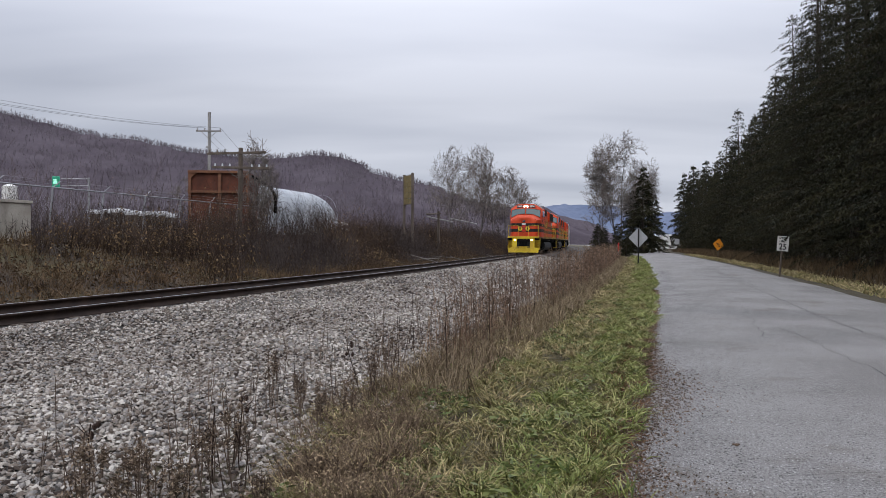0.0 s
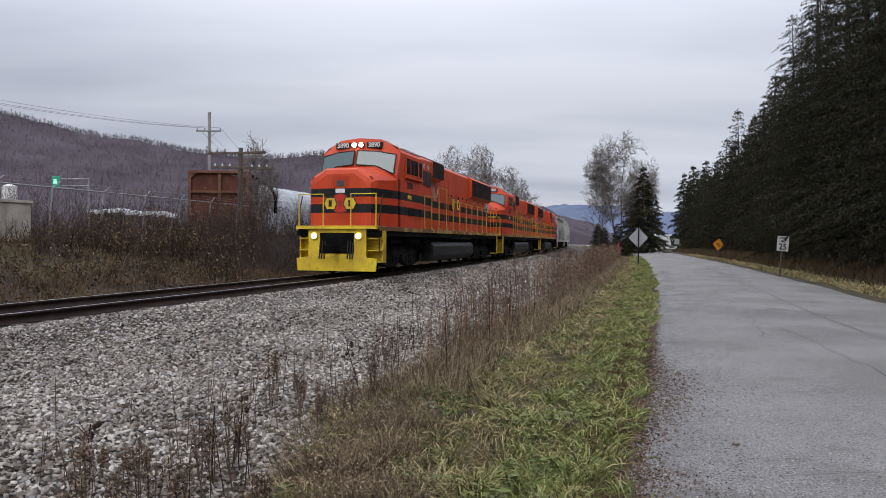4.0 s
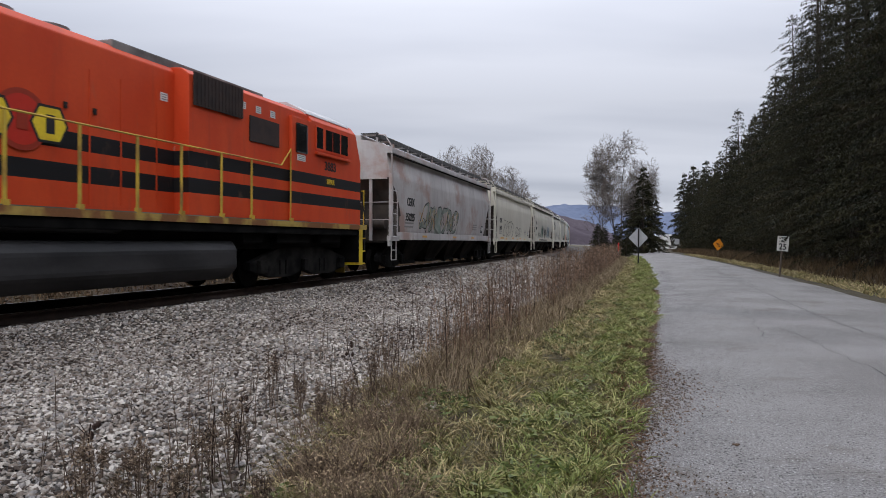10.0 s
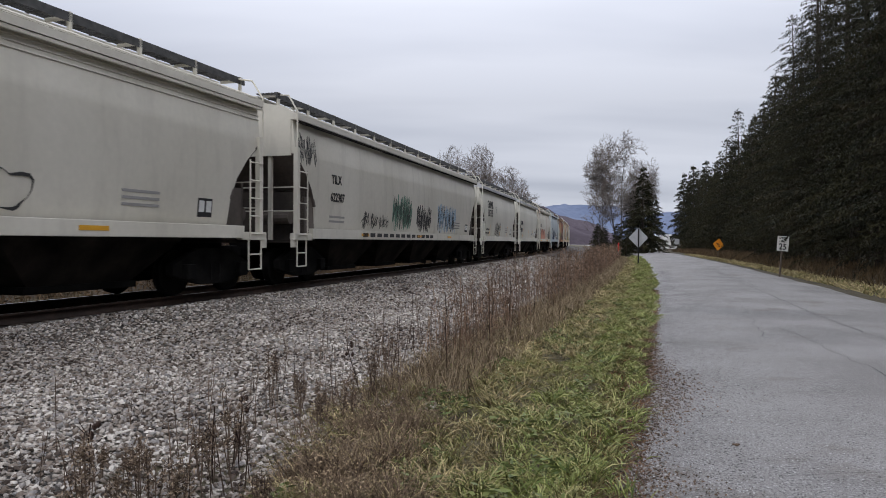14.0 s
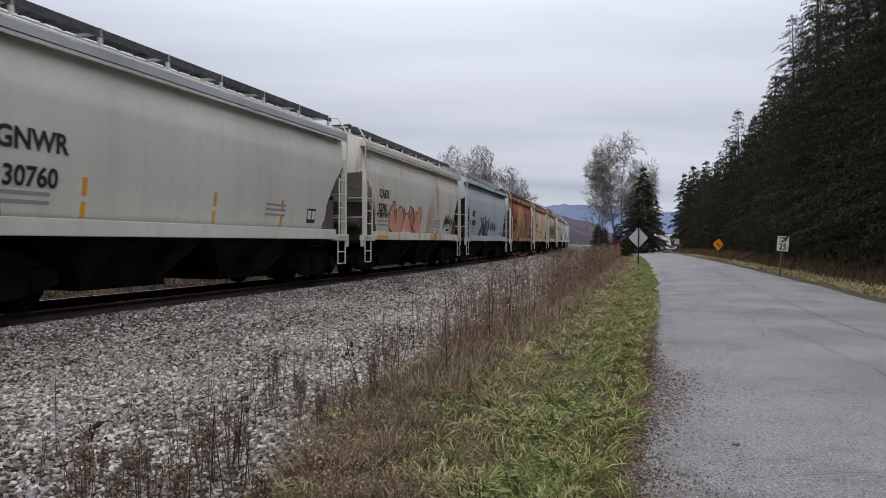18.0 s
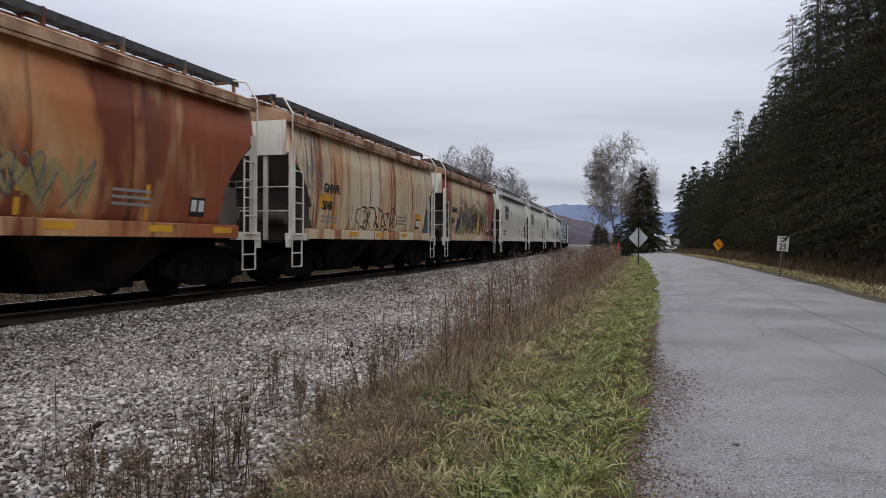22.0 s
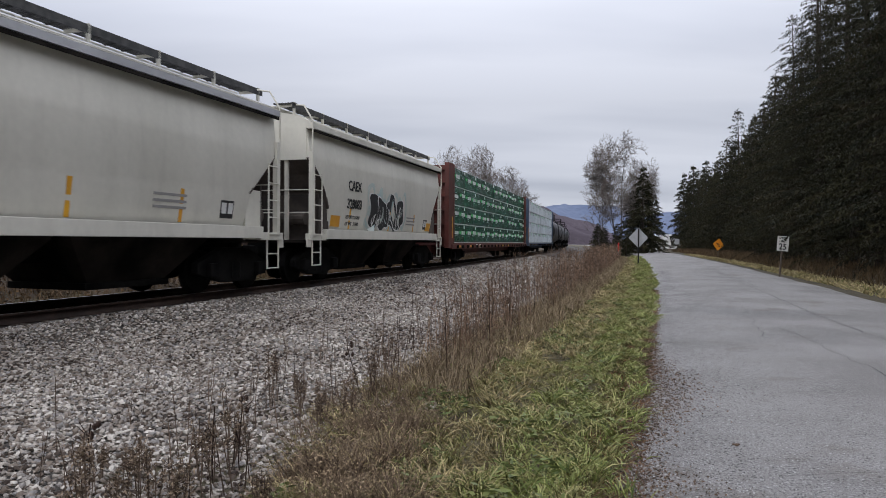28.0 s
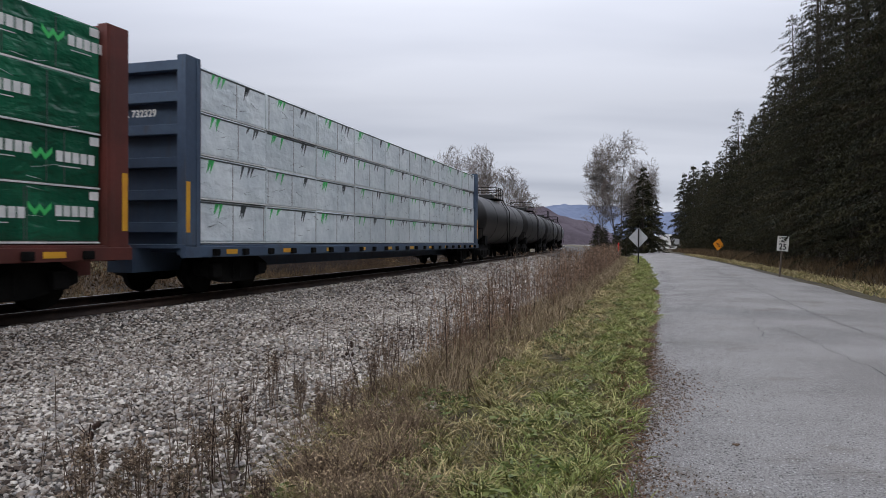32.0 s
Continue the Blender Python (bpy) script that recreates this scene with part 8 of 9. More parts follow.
def make_stones():
    """Loose broken stone over the ballast, thickest and finest near the eye."""
    r = np.random.RandomState(31)
    S_, A_, R_ = [], [], []
    for s0, s1, l0, l1, dens, size in ((1.6, 8, 1.15, 8.4, 1150, 0.019), (8, 16, 1.15, 8.0, 560, 0.023), (16, 34, 1.15, 7.6, 230, 0.030), (34, 66, 1.15, 7.6, 90, 0.046), (-6, 24, -2.6, -1.15, 110, 0.034)):
        n = int((s1 - s0) * (l1 - l0) * dens)
        S_.append(r.uniform(s0, s1, n))
        A_.append(r.uniform(l0, l1, n))
        R_.append(size * r.uniform(0.55, 1.4, n))
    S_, A_, R_ = np.concatenate(S_), np.concatenate(A_), np.concatenate(R_)
    g = ground_at(S_, A_)
    n = len(g)
    octa = np.array([(1, 0, 0), (0, 1, 0), (-1, 0, 0), (0, -1, 0), (0, 0, 0.75), (0, 0, -0.75)], float)
    shard = np.array([(-1, -0.75, -0.6), (1, -0.75, -0.6), (0.05, 1, -0.6), (-0.75, -0.5, 0.55), (0.7, -0.55, 0.6), (0.05, 0.6, 0.5)])
    V = shard[None] * R_[:, None, None] * r.uniform(0.5, 1.25, (n, 6, 1)) * r.uniform(0.7, 1.3, (n, 1, 3)) * np.array([1.2, 1.1, 0.75])
    a = r.uniform(0, 6.28, n)
    c, s_ = np.cos(a)[:, None], np.sin(a)[:, None]
    x, y, z = V[..., 0], V[..., 1], V[..., 2]
    t = r.uniform(-0.6, 0.6, n)
    ct, st = np.cos(t)[:, None], np.sin(t)[:, None]
    y, z = y * ct - z * st, y * st + z * ct
    t = r.uniform(-0.5, 0.5, n)
    ct, st = np.cos(t)[:, None], np.sin(t)[:, None]
    x, z = x * ct - z * st, x * st + z * ct
    V = np.stack([x * c - y * s_, x * s_ + y * c, z], axis=-1) + g[:, None]
    V[..., 2] += (r.uniform(-0.006, 0.036, n) * np.clip(R_ / 0.025, 0.6, 1.6))[:, None]
    F = np.array([(3, 4, 5), (0, 1, 4), (0, 4, 3), (1, 2, 5), (1, 5, 4), (2, 0, 3), (2, 3, 5)])
    F = (F[None] + (np.arange(n) * 6)[:, None, None]).reshape(-1, 3)
    ob = raw("ballast_stones", V.reshape(-1, 3), F, M_STONE)
    tagged(ob, "loose broken grey and pale ballast stones", "stones", kind="stuff")
    # chips along the road's edge
    n = 52000
    s = 2.0 + 34 * r.rand(n) ** 1.9
    a = np.abs(r.normal(0.0, 0.55, n)) * np.interp(s, [2, 12, 30], [1.5, 1.1, 0.8]) - 0.15
    x, y = rail_at(s, road_left(s) + a)
    z = np.maximum(ground_z(s, road_left(s) + a) + 0.006, np.where(a > -0.2, -0.292 - 0.0072 * (a - RW / 2) ** 2, -1))
    g = np.stack([x, y, z], axis=-1)
    V = octa[None] * (r.uniform(0.003, 0.008, n)[:, None, None] * np.interp(s, [2, 10, 36], [1, 1.3, 3])[:, None, None] * r.uniform(0.6, 1.25, (n, 6, 1))) + g[:, None]
    F = np.array([(0, 1, 4), (1, 2, 4), (2, 3, 4), (3, 0, 4)])
    F = (F[None] + (np.arange(n) * 6)[:, None, None]).reshape(-1, 3)
    ob = raw("road_chippings", V.reshape(-1, 3), F, M_STONE)
    ob.data.materials[0] = M_CHIP
    tagged(ob, "loose stone chippings on the road's edge", "stones", kind="stuff")


def make_dirt():
    """Dark crumbs of earth and leaf that lie in lobes between the grass and the chippings."""
    r = np.random.RandomState(77)
    n = 22000
    s = r.uniform(3.0, 14, n)
    width = 0.10 + 0.26 * np.exp(-((s - 7.0) / 1.6) ** 2) + 0.20 * np.exp(-((s - 4.3) / 0.35) ** 2)
    a = -0.22 + np.abs(r.normal(0, 0.6, n)) * width * 1.5
    x, y = rail_at(s, road_left(s) + a)
    z = np.maximum(ground_z(s, road_left(s) + a) + 0.010, np.where(a > -0.25, -0.289 - 0.0072 * (a - RW / 2) ** 2, -1))
    g = np.stack([x, y, z], axis=-1)
    d = np.c_[r.normal(0, 0.012, (n, 2)), r.uniform(0.001, 0.008, n)]
    ob = raw("dirt_crumbs", *blades(g, d, 0.014), M_DIRT)
    tagged(ob, "dark crumbs of earth and leaves on the road's shoulder", "dirt", kind="stuff")
    e = empty("clod", pose(*[float(v) for v in rail_at(5.2, float(road_left(5.2)) + 0.62)], -0.318), "small dark lump lying on the road", "clod")
    bm = bmesh.new()
    for dx, dy, rr in ((0, 0, 0.017), (0.02, 0.01, 0.012), (-0.016, 0.012, 0.011)):
        bmesh.ops.create_icosphere(bm, subdivisions=1, radius=rr, matrix=Matrix.Translation((dx, dy, 0.006)) @ Matrix.Diagonal((1, 1, 0.7, 1)))
    part("lump", bm, M_DIRT, e)


def make_sleepers():
    e = empty("track_sleepers", None, "row of weathered timber sleepers under the rails", "sleepers")
    rnd = random.Random(9)
    me = bpy.data.meshes.new("sleeper")
    b = bx(-0.115, 0.115, -1.3, 1.3, -0.16, 0.0, 0.012)
    b.to_mesh(me)
    b.free()
    me.materials.append(M_TIE)
    s = -22.0
    while s < 118:
        x, y = rail_at(s)
        o = new("sleeper", me)
        o.parent = e
        o.matrix_basis = pose(float(x), float(y), -0.165 + rnd.uniform(-0.012, 0.006), 0, 0, 90 - math.degrees(heading(s)) + rnd.uniform(-1.2, 1.2))
        s += 0.53


make_conifers()
plant_tree(799, 82, 12.4, 3.0, 41, "tall bare tree with ascending grey limbs", 0.06, 1.9, 12, fine=3)
plant_tree(848, 86, 13.4, 2.8, 42, "tall bare tree with ascending grey limbs", 0.06, 1.9, 12, fine=3)
plant_tree(826, 92, 11.0, 2.6, 43, "slender bare tree beside the line", 0.06, 1.6, 10, fine=3)
plant_tree(897, 100, 12.4, 3.4, 44, "bushy bare tree with dense grey twigs", 0.06, 1.1, 16, fine=6)
plant_tree(926, 104, 10.2, 2.8, 45, "bushy bare tree with dense grey twigs", 0.06, 1.1, 15, fine=6)
plant_tree(872, 98, 11.6, 2.8, 46, "bushy bare tree with dense grey twigs", 0.06, 1.1, 14, fine=6)
plant_tree(1096, 96, 17.4, 5.4, 47, "spreading bare tree with fine pale twigs", 0.1, 0.9, 20, fine=6, forks=2)
plant_tree(1064, 99, 13.6, 3.2, 48, "spreading bare tree with fine pale twigs", 0.06, 1.1, 14, fine=6)
plant_tree(1128, 103, 14.2, 3.0, 49, "spreading bare tree with fine pale twigs", 0.06, 1.1, 13, fine=6)
plant_tree(312, 60, 8.4, 1.5, 50, "crooked bare tree behind the fence", 0.3, 0.8, 9, bark=M_BARK, fine=3)
plant_tree(450, 40, 6.9, 1.0, 51, "leaning bare sapling clump", 0.05, 2.4, 8, forks=3, r0=0.03, fine=3)
plant_tree(470, 43, 6.0, 0.9, 52, "leaning bare sapling clump", 0.05, 2.4, 6, forks=3, r0=0.03, fine=3)
make_brush()
make_verge()
make_weeds()
make_stones()
make_dirt()
make_sleepers()


# ---- things beyond the track and along the road ----
M_CONCRETE = mat("stained_concrete", (0.34, 0.305, 0.255), (0.46, 0.42, 0.36), rough=0.9, scale=1.5, fine=18, vary=0.2, bump=0.3)
over(M_CONCRETE, (0.12, 0.10, 0.08), (1.5, 1.5, 0.35), 1.4, 0.5, 0.72, 0.7)
M_GALV = mat("galvanised_pipe", (0.26, 0.26, 0.27), (0.34, 0.34, 0.35), rough=0.5, metal=0.5, scale=3, fine=20)
M_RUSTPLATE = mat("rusted_steel_plate", (0.075, 0.024, 0.014), (0.13, 0.042, 0.022), rough=0.85, scale=1.0, fine=10, vary=0.25)
M_RUSTRIB = mat("rusted_steel_rib", (0.13, 0.055, 0.03), (0.19, 0.085, 0.045), rough=0.85, scale=2.0, fine=12, vary=0.25)
M_ALUM = mat("dull_aluminium_sheet", (0.36, 0.385, 0.41), (0.46, 0.48, 0.50), rough=0.5, metal=0.15, scale=0.8, fine=6, vary=0.08, stretch=(1, 1, 0.4))
over(M_ALUM, (0.2, 0.19, 0.18), (1.5, 1.5, 0.2), 1.5, 0.55, 0.75, 0.5)
M_POLE = mat("weathered_pole", (0.075, 0.058, 0.046), (0.13, 0.105, 0.085), rough=0.95, scale=2, fine=25, vary=0.3, stretch=(1, 1, 0.2))
M_GREYPOLE = mat("silvery_pole", (0.2, 0.19, 0.18), (0.29, 0.28, 0.27), rough=0.9, scale=2, fine=25, vary=0.25, stretch=(1, 1, 0.2))
M_INSUL = glass("glass_insulator", (0.5, 0.53, 0.55), 0.2)
M_GREENLIT = glow("lit_green_signal", (0.01, 0.30, 0.17), 0.15)
M_GREENLITPALE = glow("lit_pale_lens", (0.35, 0.9, 0.65), 0.6)
M_SIGNGREY = mat("bare_sign_back", (0.42, 0.43, 0.45), (0.5, 0.51, 0.53), rough=0.45, metal=0.3, scale=3, fine=20, vary=0.08, bump=0)
M_SIGNORANGE = mat("orange_sign_face", (0.75, 0.27, 0.02), (0.68, 0.24, 0.02), rough=0.45, scale=3, fine=20, vary=0.08, bump=0)
M_RED = mat("red_paint", (0.55, 0.03, 0.02), rough=0.5, fine=20, vary=0.1)
M_WOODSIGN = mat("tan_sign_boards", (0.12, 0.09, 0.035), (0.17, 0.125, 0.05), rough=0.9, scale=3, fine=20, vary=0.2)
M_SIDING = mat("white_siding", (0.62, 0.61, 0.58), (0.7, 0.69, 0.66), rough=0.7, scale=1, fine=8, vary=0.1)
M_PILE = mat("white_tarpaulin", (0.6, 0.61, 0.62), (0.72, 0.72, 0.73), rough=0.7, scale=1.5, fine=8, vary=0.15, bump=0.4, depth=0.05)


def fence():
    e = empty("chain_link_fence", None, "grey chain-link fence with leaning posts and barbed-wire arms", "fence")
    l0 = -13.4
    s = 2.0
    tops = []
    rnd = random.Random(2)
    while s < 42:
        x, y = rail_at(s, l0)
        th = heading(s)
        z0, zt = float(ground_z(s, l0)), 3.28
        along = Vector((math.sin(th), math.cos(th), 0))
        lean = 0.32 + rnd.uniform(-0.1, 0.1)
        b, t = Vector((x, y, z0 - 0.1)), Vector((x, y, zt)) + along * lean
        p = part("post", rods([b, t], 0.035, 8), M_GALV, e)
        part("arm", rods([t, t + along * 0.38 + Vector((0, 0, 0.28))], 0.022, 6), M_GALV, p)
        tops.append((t, t + along * 0.38 + Vector((0, 0, 0.28)), b))
        s += 2.75
    for a, b in zip(tops[:-1], tops[1:]):
        part("top_rail", rods([a[0], b[0]], 0.03, 6), M_GALV, e)
        for f in (0.5, 1.0):
            part("barbed_wire", rods([a[0].lerp(a[1], f), b[0].lerp(b[1], f)], 0.006, 4), M_GALV, e)
    P, Q = [], []
    for a, b in zip(tops[:-1], tops[1:]):
        n = 14
        for i in range(n):
            for j in (-5, 5):
                u0, u1 = i / n, (i + j) / n
                lo, hi = a[2].lerp(b[2], min(1, max(0, u0))), a[0].lerp(b[0], min(1, max(0, u1)))
                P.append(lo)
                Q.append(hi)
    v, f = strips(np.array([tuple(p) for p in P]), np.array([tuple(p) for p in Q]), 0.0035, 0.0035, 3)
    m = raw("wire_mesh", v, f, M_GALV, e)
    m["kind"] = "stuff"


def pole_wires(a, b, sag, r=0.011):
    pts = [Vector(a).lerp(Vector(b), i / 14) - Vector((0, 0, sag * 4 * (i / 14) * (1 - i / 14))) for i in range(15)]
    return rods(pts, r, 4)


def telegraph_pole():
    d = 35.5
    x = bearing(424) * d
    z = zg(x, d)
    e = empty("telegraph_pole", pose(x, d, z, 0, 0, 0), "old dark telegraph pole with two crossarms and glass insulators", "pole")
    part("mast", rods([(0, 0, -0.3), (0.05, 0, 6.0 - z)], 0.115, 10), M_POLE, e)
    for k, (zz, w) in enumerate(((5.72, 1.55), (4.95, 1.5))):
        a = part("crossarm", bx(-w, w, -0.16, -0.06, zz - z - 0.06, zz - z + 0.06, 0.01), M_POLE, e)
        a.matrix_basis = pose(0, 0, 0, 0, -1.5 if k == 0 else 1.0, 0)
        for i in range(8):
            xx = -w + 0.15 + (2 * w - 0.3) * i / 7
            if abs(xx) < 0.25:
                continue
            bm = bmesh.new()
            rod(bm, (xx, -0.11, zz - z + 0.06), (xx, -0.11, zz - z + 0.2), 0.05 if k else 0.03, 0.035, n=8)
            part("insulator", bm, M_INSUL if k else M_POLE, a)
    for sg in (-1, 1):
        part("brace", rods([(sg * 0.75, -0.12, 4.9 - z), (0, -0.12, 4.35 - z)], 0.018, 5), M_POLE, e)


def power_pole():
    d = 66.0
    x = bearing(370) * d
    z = zg(x, d)
    top = 1.15 + (425 - 199) / 1194 * d
    e = empty("power_pole", pose(x, d, z), "tall silvery wooden power pole with one crossarm", "pole")
    part("mast", rods([(0, 0, -0.3), (0, 0, top - z)], 0.15, 10), M_GREYPOLE, e)
    za = 1.15 + (425 - 233) / 1194 * d - z
    arm = part("crossarm", bx(-1.22, 1.22, -0.22, -0.12, za - 0.07, za + 0.07, 0.01), M_GREYPOLE, e)
    for xx in (-1.12, -0.4, 1.12):
        bm = bmesh.new()
        rod(bm, (xx, -0.17, za + 0.07), (xx, -0.17, za + 0.32), 0.06, 0.045, n=8)
        part("insulator", bm, M_GREYPOLE, arm)
    for sg in (-1, 1):
        part("brace", rods([(sg * 0.75, -0.15, za - 0.03), (0, -0.15, za - 0.75)], 0.025, 5), M_GREYPOLE, e)
    part("bracket", rods([(0, 0, za - 1.6), (-0.3, -0.1, za - 1.5)], 0.08, 6), M_GREYPOLE, e)
    # the next poles of the line stand out of sight
    far = (bearing(520) * 150, 150)
    near = (-46.0, 44.0)
    for k, xx in enumerate((-1.12, -0.4, 1.12)):
        a = (x + xx, d - 0.17, z + za + 0.32)
        w = new_wire(pole_wires(a, (near[0] + xx, near[1], z + za + 1.9), 0.9))
        w = new_wire(pole_wires(a, (far[0] + xx * 0.8, far[1], z + za - 2.5), 0.8))


def new_wire(bm):
    o = part("power_cable", bm, M_SEAL)
    return tagged(o, "thin dark overhead power cable", "cable", "overhead cables")


def rusty_bin():
    """The tall rusted end wall of an open steel wagon."""
    d = 42.0
    x0, x1 = bearing(334) * d, bearing(439) * d
    w = x1 - x0
    z = zg((x0 + x1) / 2, d)
    top = 1.15 + (426 - 303) / 1194 * d - z
    e = empty("rusty_steel_bin", pose(x0, d, z, 0, 0, 4), "tall rusty brown steel bin with framed panels", "bin")
    part("front_plate", bx(0, w, 0, 0.03, 0, top), M_RUSTPLATE, e)
    part("side_plate", bx(w - 0.03, w, 0.035, 2.6, 0, top - 0.1), M_RUSTPLATE, e)
    part("side_plate", bx(0, 0.03, 0.035, 2.6, 0, top - 0.1), M_RUSTPLATE, e)
    part("back_plate", bx(0, w, 2.57, 2.6, 0, top - 0.1), M_RUSTPLATE, e)
    mid = top - 1.32
    for a in (0.0, w * 0.49, w - 0.17):
        part("upright_rib", bx(a, a + 0.17, -0.16, -0.002, 0, top, 0.01), M_RUSTRIB, e)
    for b in (top - 0.16, mid - 0.08, 1.0):
        part("level_rib", bx(-0.02, w + 0.02, -0.2, -0.003, b, b + 0.16, 0.01), M_RUSTRIB, e)
    part("bent_chute", rods([(w, 0.6, top - 0.25), (w + 0.55, 0.6, top - 0.55), (w + 1.2, 0.6, top - 0.95), (w + 1.5, 0.6, top - 1.5), (w + 1.5, 0.6, top - 2.6)], 0.10, 8), M_UNDER, e, "dark bent pipe")
    part("chute_stay", rods([(w + 0.55, 0.6, top - 0.55), (w + 0.2, 0.6, top - 2.2)], 0.04, 6), M_RUSTRIB, e)
    for a, sg in ((0.17, 1), (w - 0.17, -1)):
        bm = bmesh.new()
        prism(bm, [(a, top - 0.16), (a + sg * 0.32, top - 0.16), (a, top - 0.48)], "y", -0.14, -0.006)
        part("gusset", bm, M_RUSTRIB, e)


def grey_wagon():
    """A parked aluminium wagon with a rounded top, on the siding behind the thicket."""
    s0, s1, l = 38.5, 56.5, -17.6
    xa, ya = rail_at(s0, l)
    xb, yb = rail_at(s1, l)
    ln = math.hypot(xb - xa, yb - ya)
    z = float(ground_z(45, l))
    e = empty("parked_wagon", pose(float(xa), float(ya), z, 0, 0, math.degrees(math.atan2(yb - ya, xb - xa))), "parked dull aluminium wagon with a rounded top", "wagon")
    top = 5.3 - z
    bm = bmesh.new()
    rings = []
    n = 14
    for u, k in ((0, 1.0), (ln - 4.0, 1.0), (ln - 2.5, 0.97), (ln - 1.2, 0.86), (ln - 0.4, 0.68), (ln, 0.4)):
        ring = [bm.verts.new((u, -1.55 * (0.8 + 0.2 * k), 1.1))]
        for i in range(n + 1):
            t = math.pi * i / n
            ring.append(bm.verts.new((u, -1.55 * math.cos(t) * (0.8 + 0.2 * k), 2.4 + (top - 2.4) * k * math.sin(t) ** 0.8)))
        ring.append(bm.verts.new((u, 1.55 * (0.8 + 0.2 * k), 1.1)))
        rings.append(ring)
    for a, b in zip(rings[:-1], rings[1:]):
        for i in range(len(a) - 1):
            bm.faces.new((a[i], b[i], b[i + 1], a[i + 1]))
    bm.faces.new(rings[0])
    bm.faces.new(rings[-1][::-1])
    bmesh.ops.recalc_face_normals(bm, faces=bm.faces)
    part("body", bm, M_ALUM, e)
    for u in (3.5, 7, 10.5, 14, 17.5):
        pts = [(u, -1.58 * math.cos(math.pi * i / 10), 2.4 + (top - 2.37) * math.sin(math.pi * i / 10) ** 0.8) for i in range(11)]
        part("seam_band", rods(pts, 0.012, 4), M_ALUM, e)
    part("underframe", bx(0, ln - 0.6, -1.3, 1.3, 0.7, 1.1), M_RUSTPLATE, e)
    for u in (2.5, ln - 3.2):
        for k in (-0.9, 0.9):
            bm = bmesh.new()
            for y in (-0.75, 0.75):
                rod(bm, (u + k, y - 0.07, 0.45), (u + k, y + 0.07, 0.45), 0.45, n=16)
            part("wheelset", bm, M_UNDER, e)
    part("hand_rail", rods([(ln + 0.2, -1.3, 1.6), (ln + 2.6, -1.3, 1.6)], 0.14, 6), M_SIDING, e)
    part("hand_rail", rods([(ln + 0.2, -1.3, 2.3), (ln + 2.6, -1.3, 2.2)], 0.1, 6), M_SIDING, e)
    for u in (0.3, 1.4, 2.5):
        part("rail_post", rods([(ln + u, -1.3, 0), (ln + u, -1.3, 2.35)], 0.06, 6), M_SIDING, e)


def concrete_block():
    m = place(16.66, -9.2)
    e = empty("concrete_abutment", m, "stained tan concrete retaining block on the bank", "retaining wall")
    part("block", bx(-14, 0, 0, 2.6, -1.2, 2.3 - m.translation.z, 0.03), M_CONCRETE, e)
    part("coping", bx(-14.02, 0.04, -0.04, 2.64, 2.303 - m.translation.z, 2.4 - m.translation.z, 0.01), M_CONCRETE, e)


def signal():
    d = 58.0
    x = bearing(157) * d
    z = zg(x, d)
    e = empty("traffic_signal", pose(x, d, z), "green-lit signal box hung on a two-rail steel mast arm", "traffic signal")

    def h(y):
        return 1.15 + (424 - y) / 1194 * d - z
    part("post", rods([(0, 0, -0.2), (0, 0, h(315))], 0.09, 10), M_GALV, e)
    w = (157 - 108) / 1194 * d
    for y in (317, 329):
        part("arm", rods([(0, 0, h(y)), (-w, 0, h(y))], 0.045, 8), M_GALV, e)
    a = -(157 - 99) / 1194 * d
    b = part("housing", bx(a - 0.3, a + 0.3, -0.12, 0.12, h(332), h(313), 0.06), M_GREENLIT, e, "green-glowing signal housing")
    part("lens", bx(a - 0.16, a + 0.16, -0.14, -0.125, h(326), h(318)), M_GREENLITPALE, b)


def white_things():
    d = 50.0
    x = bearing(17) * d
    z = zg(x, d)
    e = empty("storage_tank", pose(x, d, z), "white upright storage tank behind the fence", "tank")
    bm = bmesh.new()
    rod(bm, (0, 0, 0), (0, 0, 1.15 + (423 - 330) / 1194 * d - z), 0.5, n=20)
    part("shell", bm, M_SIDING, e)
    bm = bmesh.new()
    rod(bm, (0, 0, 1.15 + (423 - 330) / 1194 * d - z), (0, 0, 1.15 + (423 - 326) / 1194 * d - z), 0.5, 0.12, n=20)
    part("cap", bm, M_SIDING, e)
    rnd = random.Random(6)
    d = 62.0
    e = empty("tarpaulin_pile", pose(0, 0, 0), "long low pile under white sheets", "pile")
    for i in range(12):
        x = bearing(168 + i * 12.2) * (d + i * 0.4)
        y = d + i * 0.4
        zt = 1.15 + (425 - 371 - rnd.uniform(-3, 3) - i * 0.55) / 1194 * y
        bm = bmesh.new()
        box(bm, x - 0.36, x + 0.36, y - 0.8, y + 0.8, zt - 0.4, zt, 0.12)
        part("sheet", bm, M_PILE, e)
        # dark base added so that only the sheets' tops show white
        part("stack", bx(x - 0.33, x + 0.33, y - 0.7, y + 0.75, zg(x, y) - 0.05, zt - 0.3), M_POLE, e, "dark brown base added under the sheet")


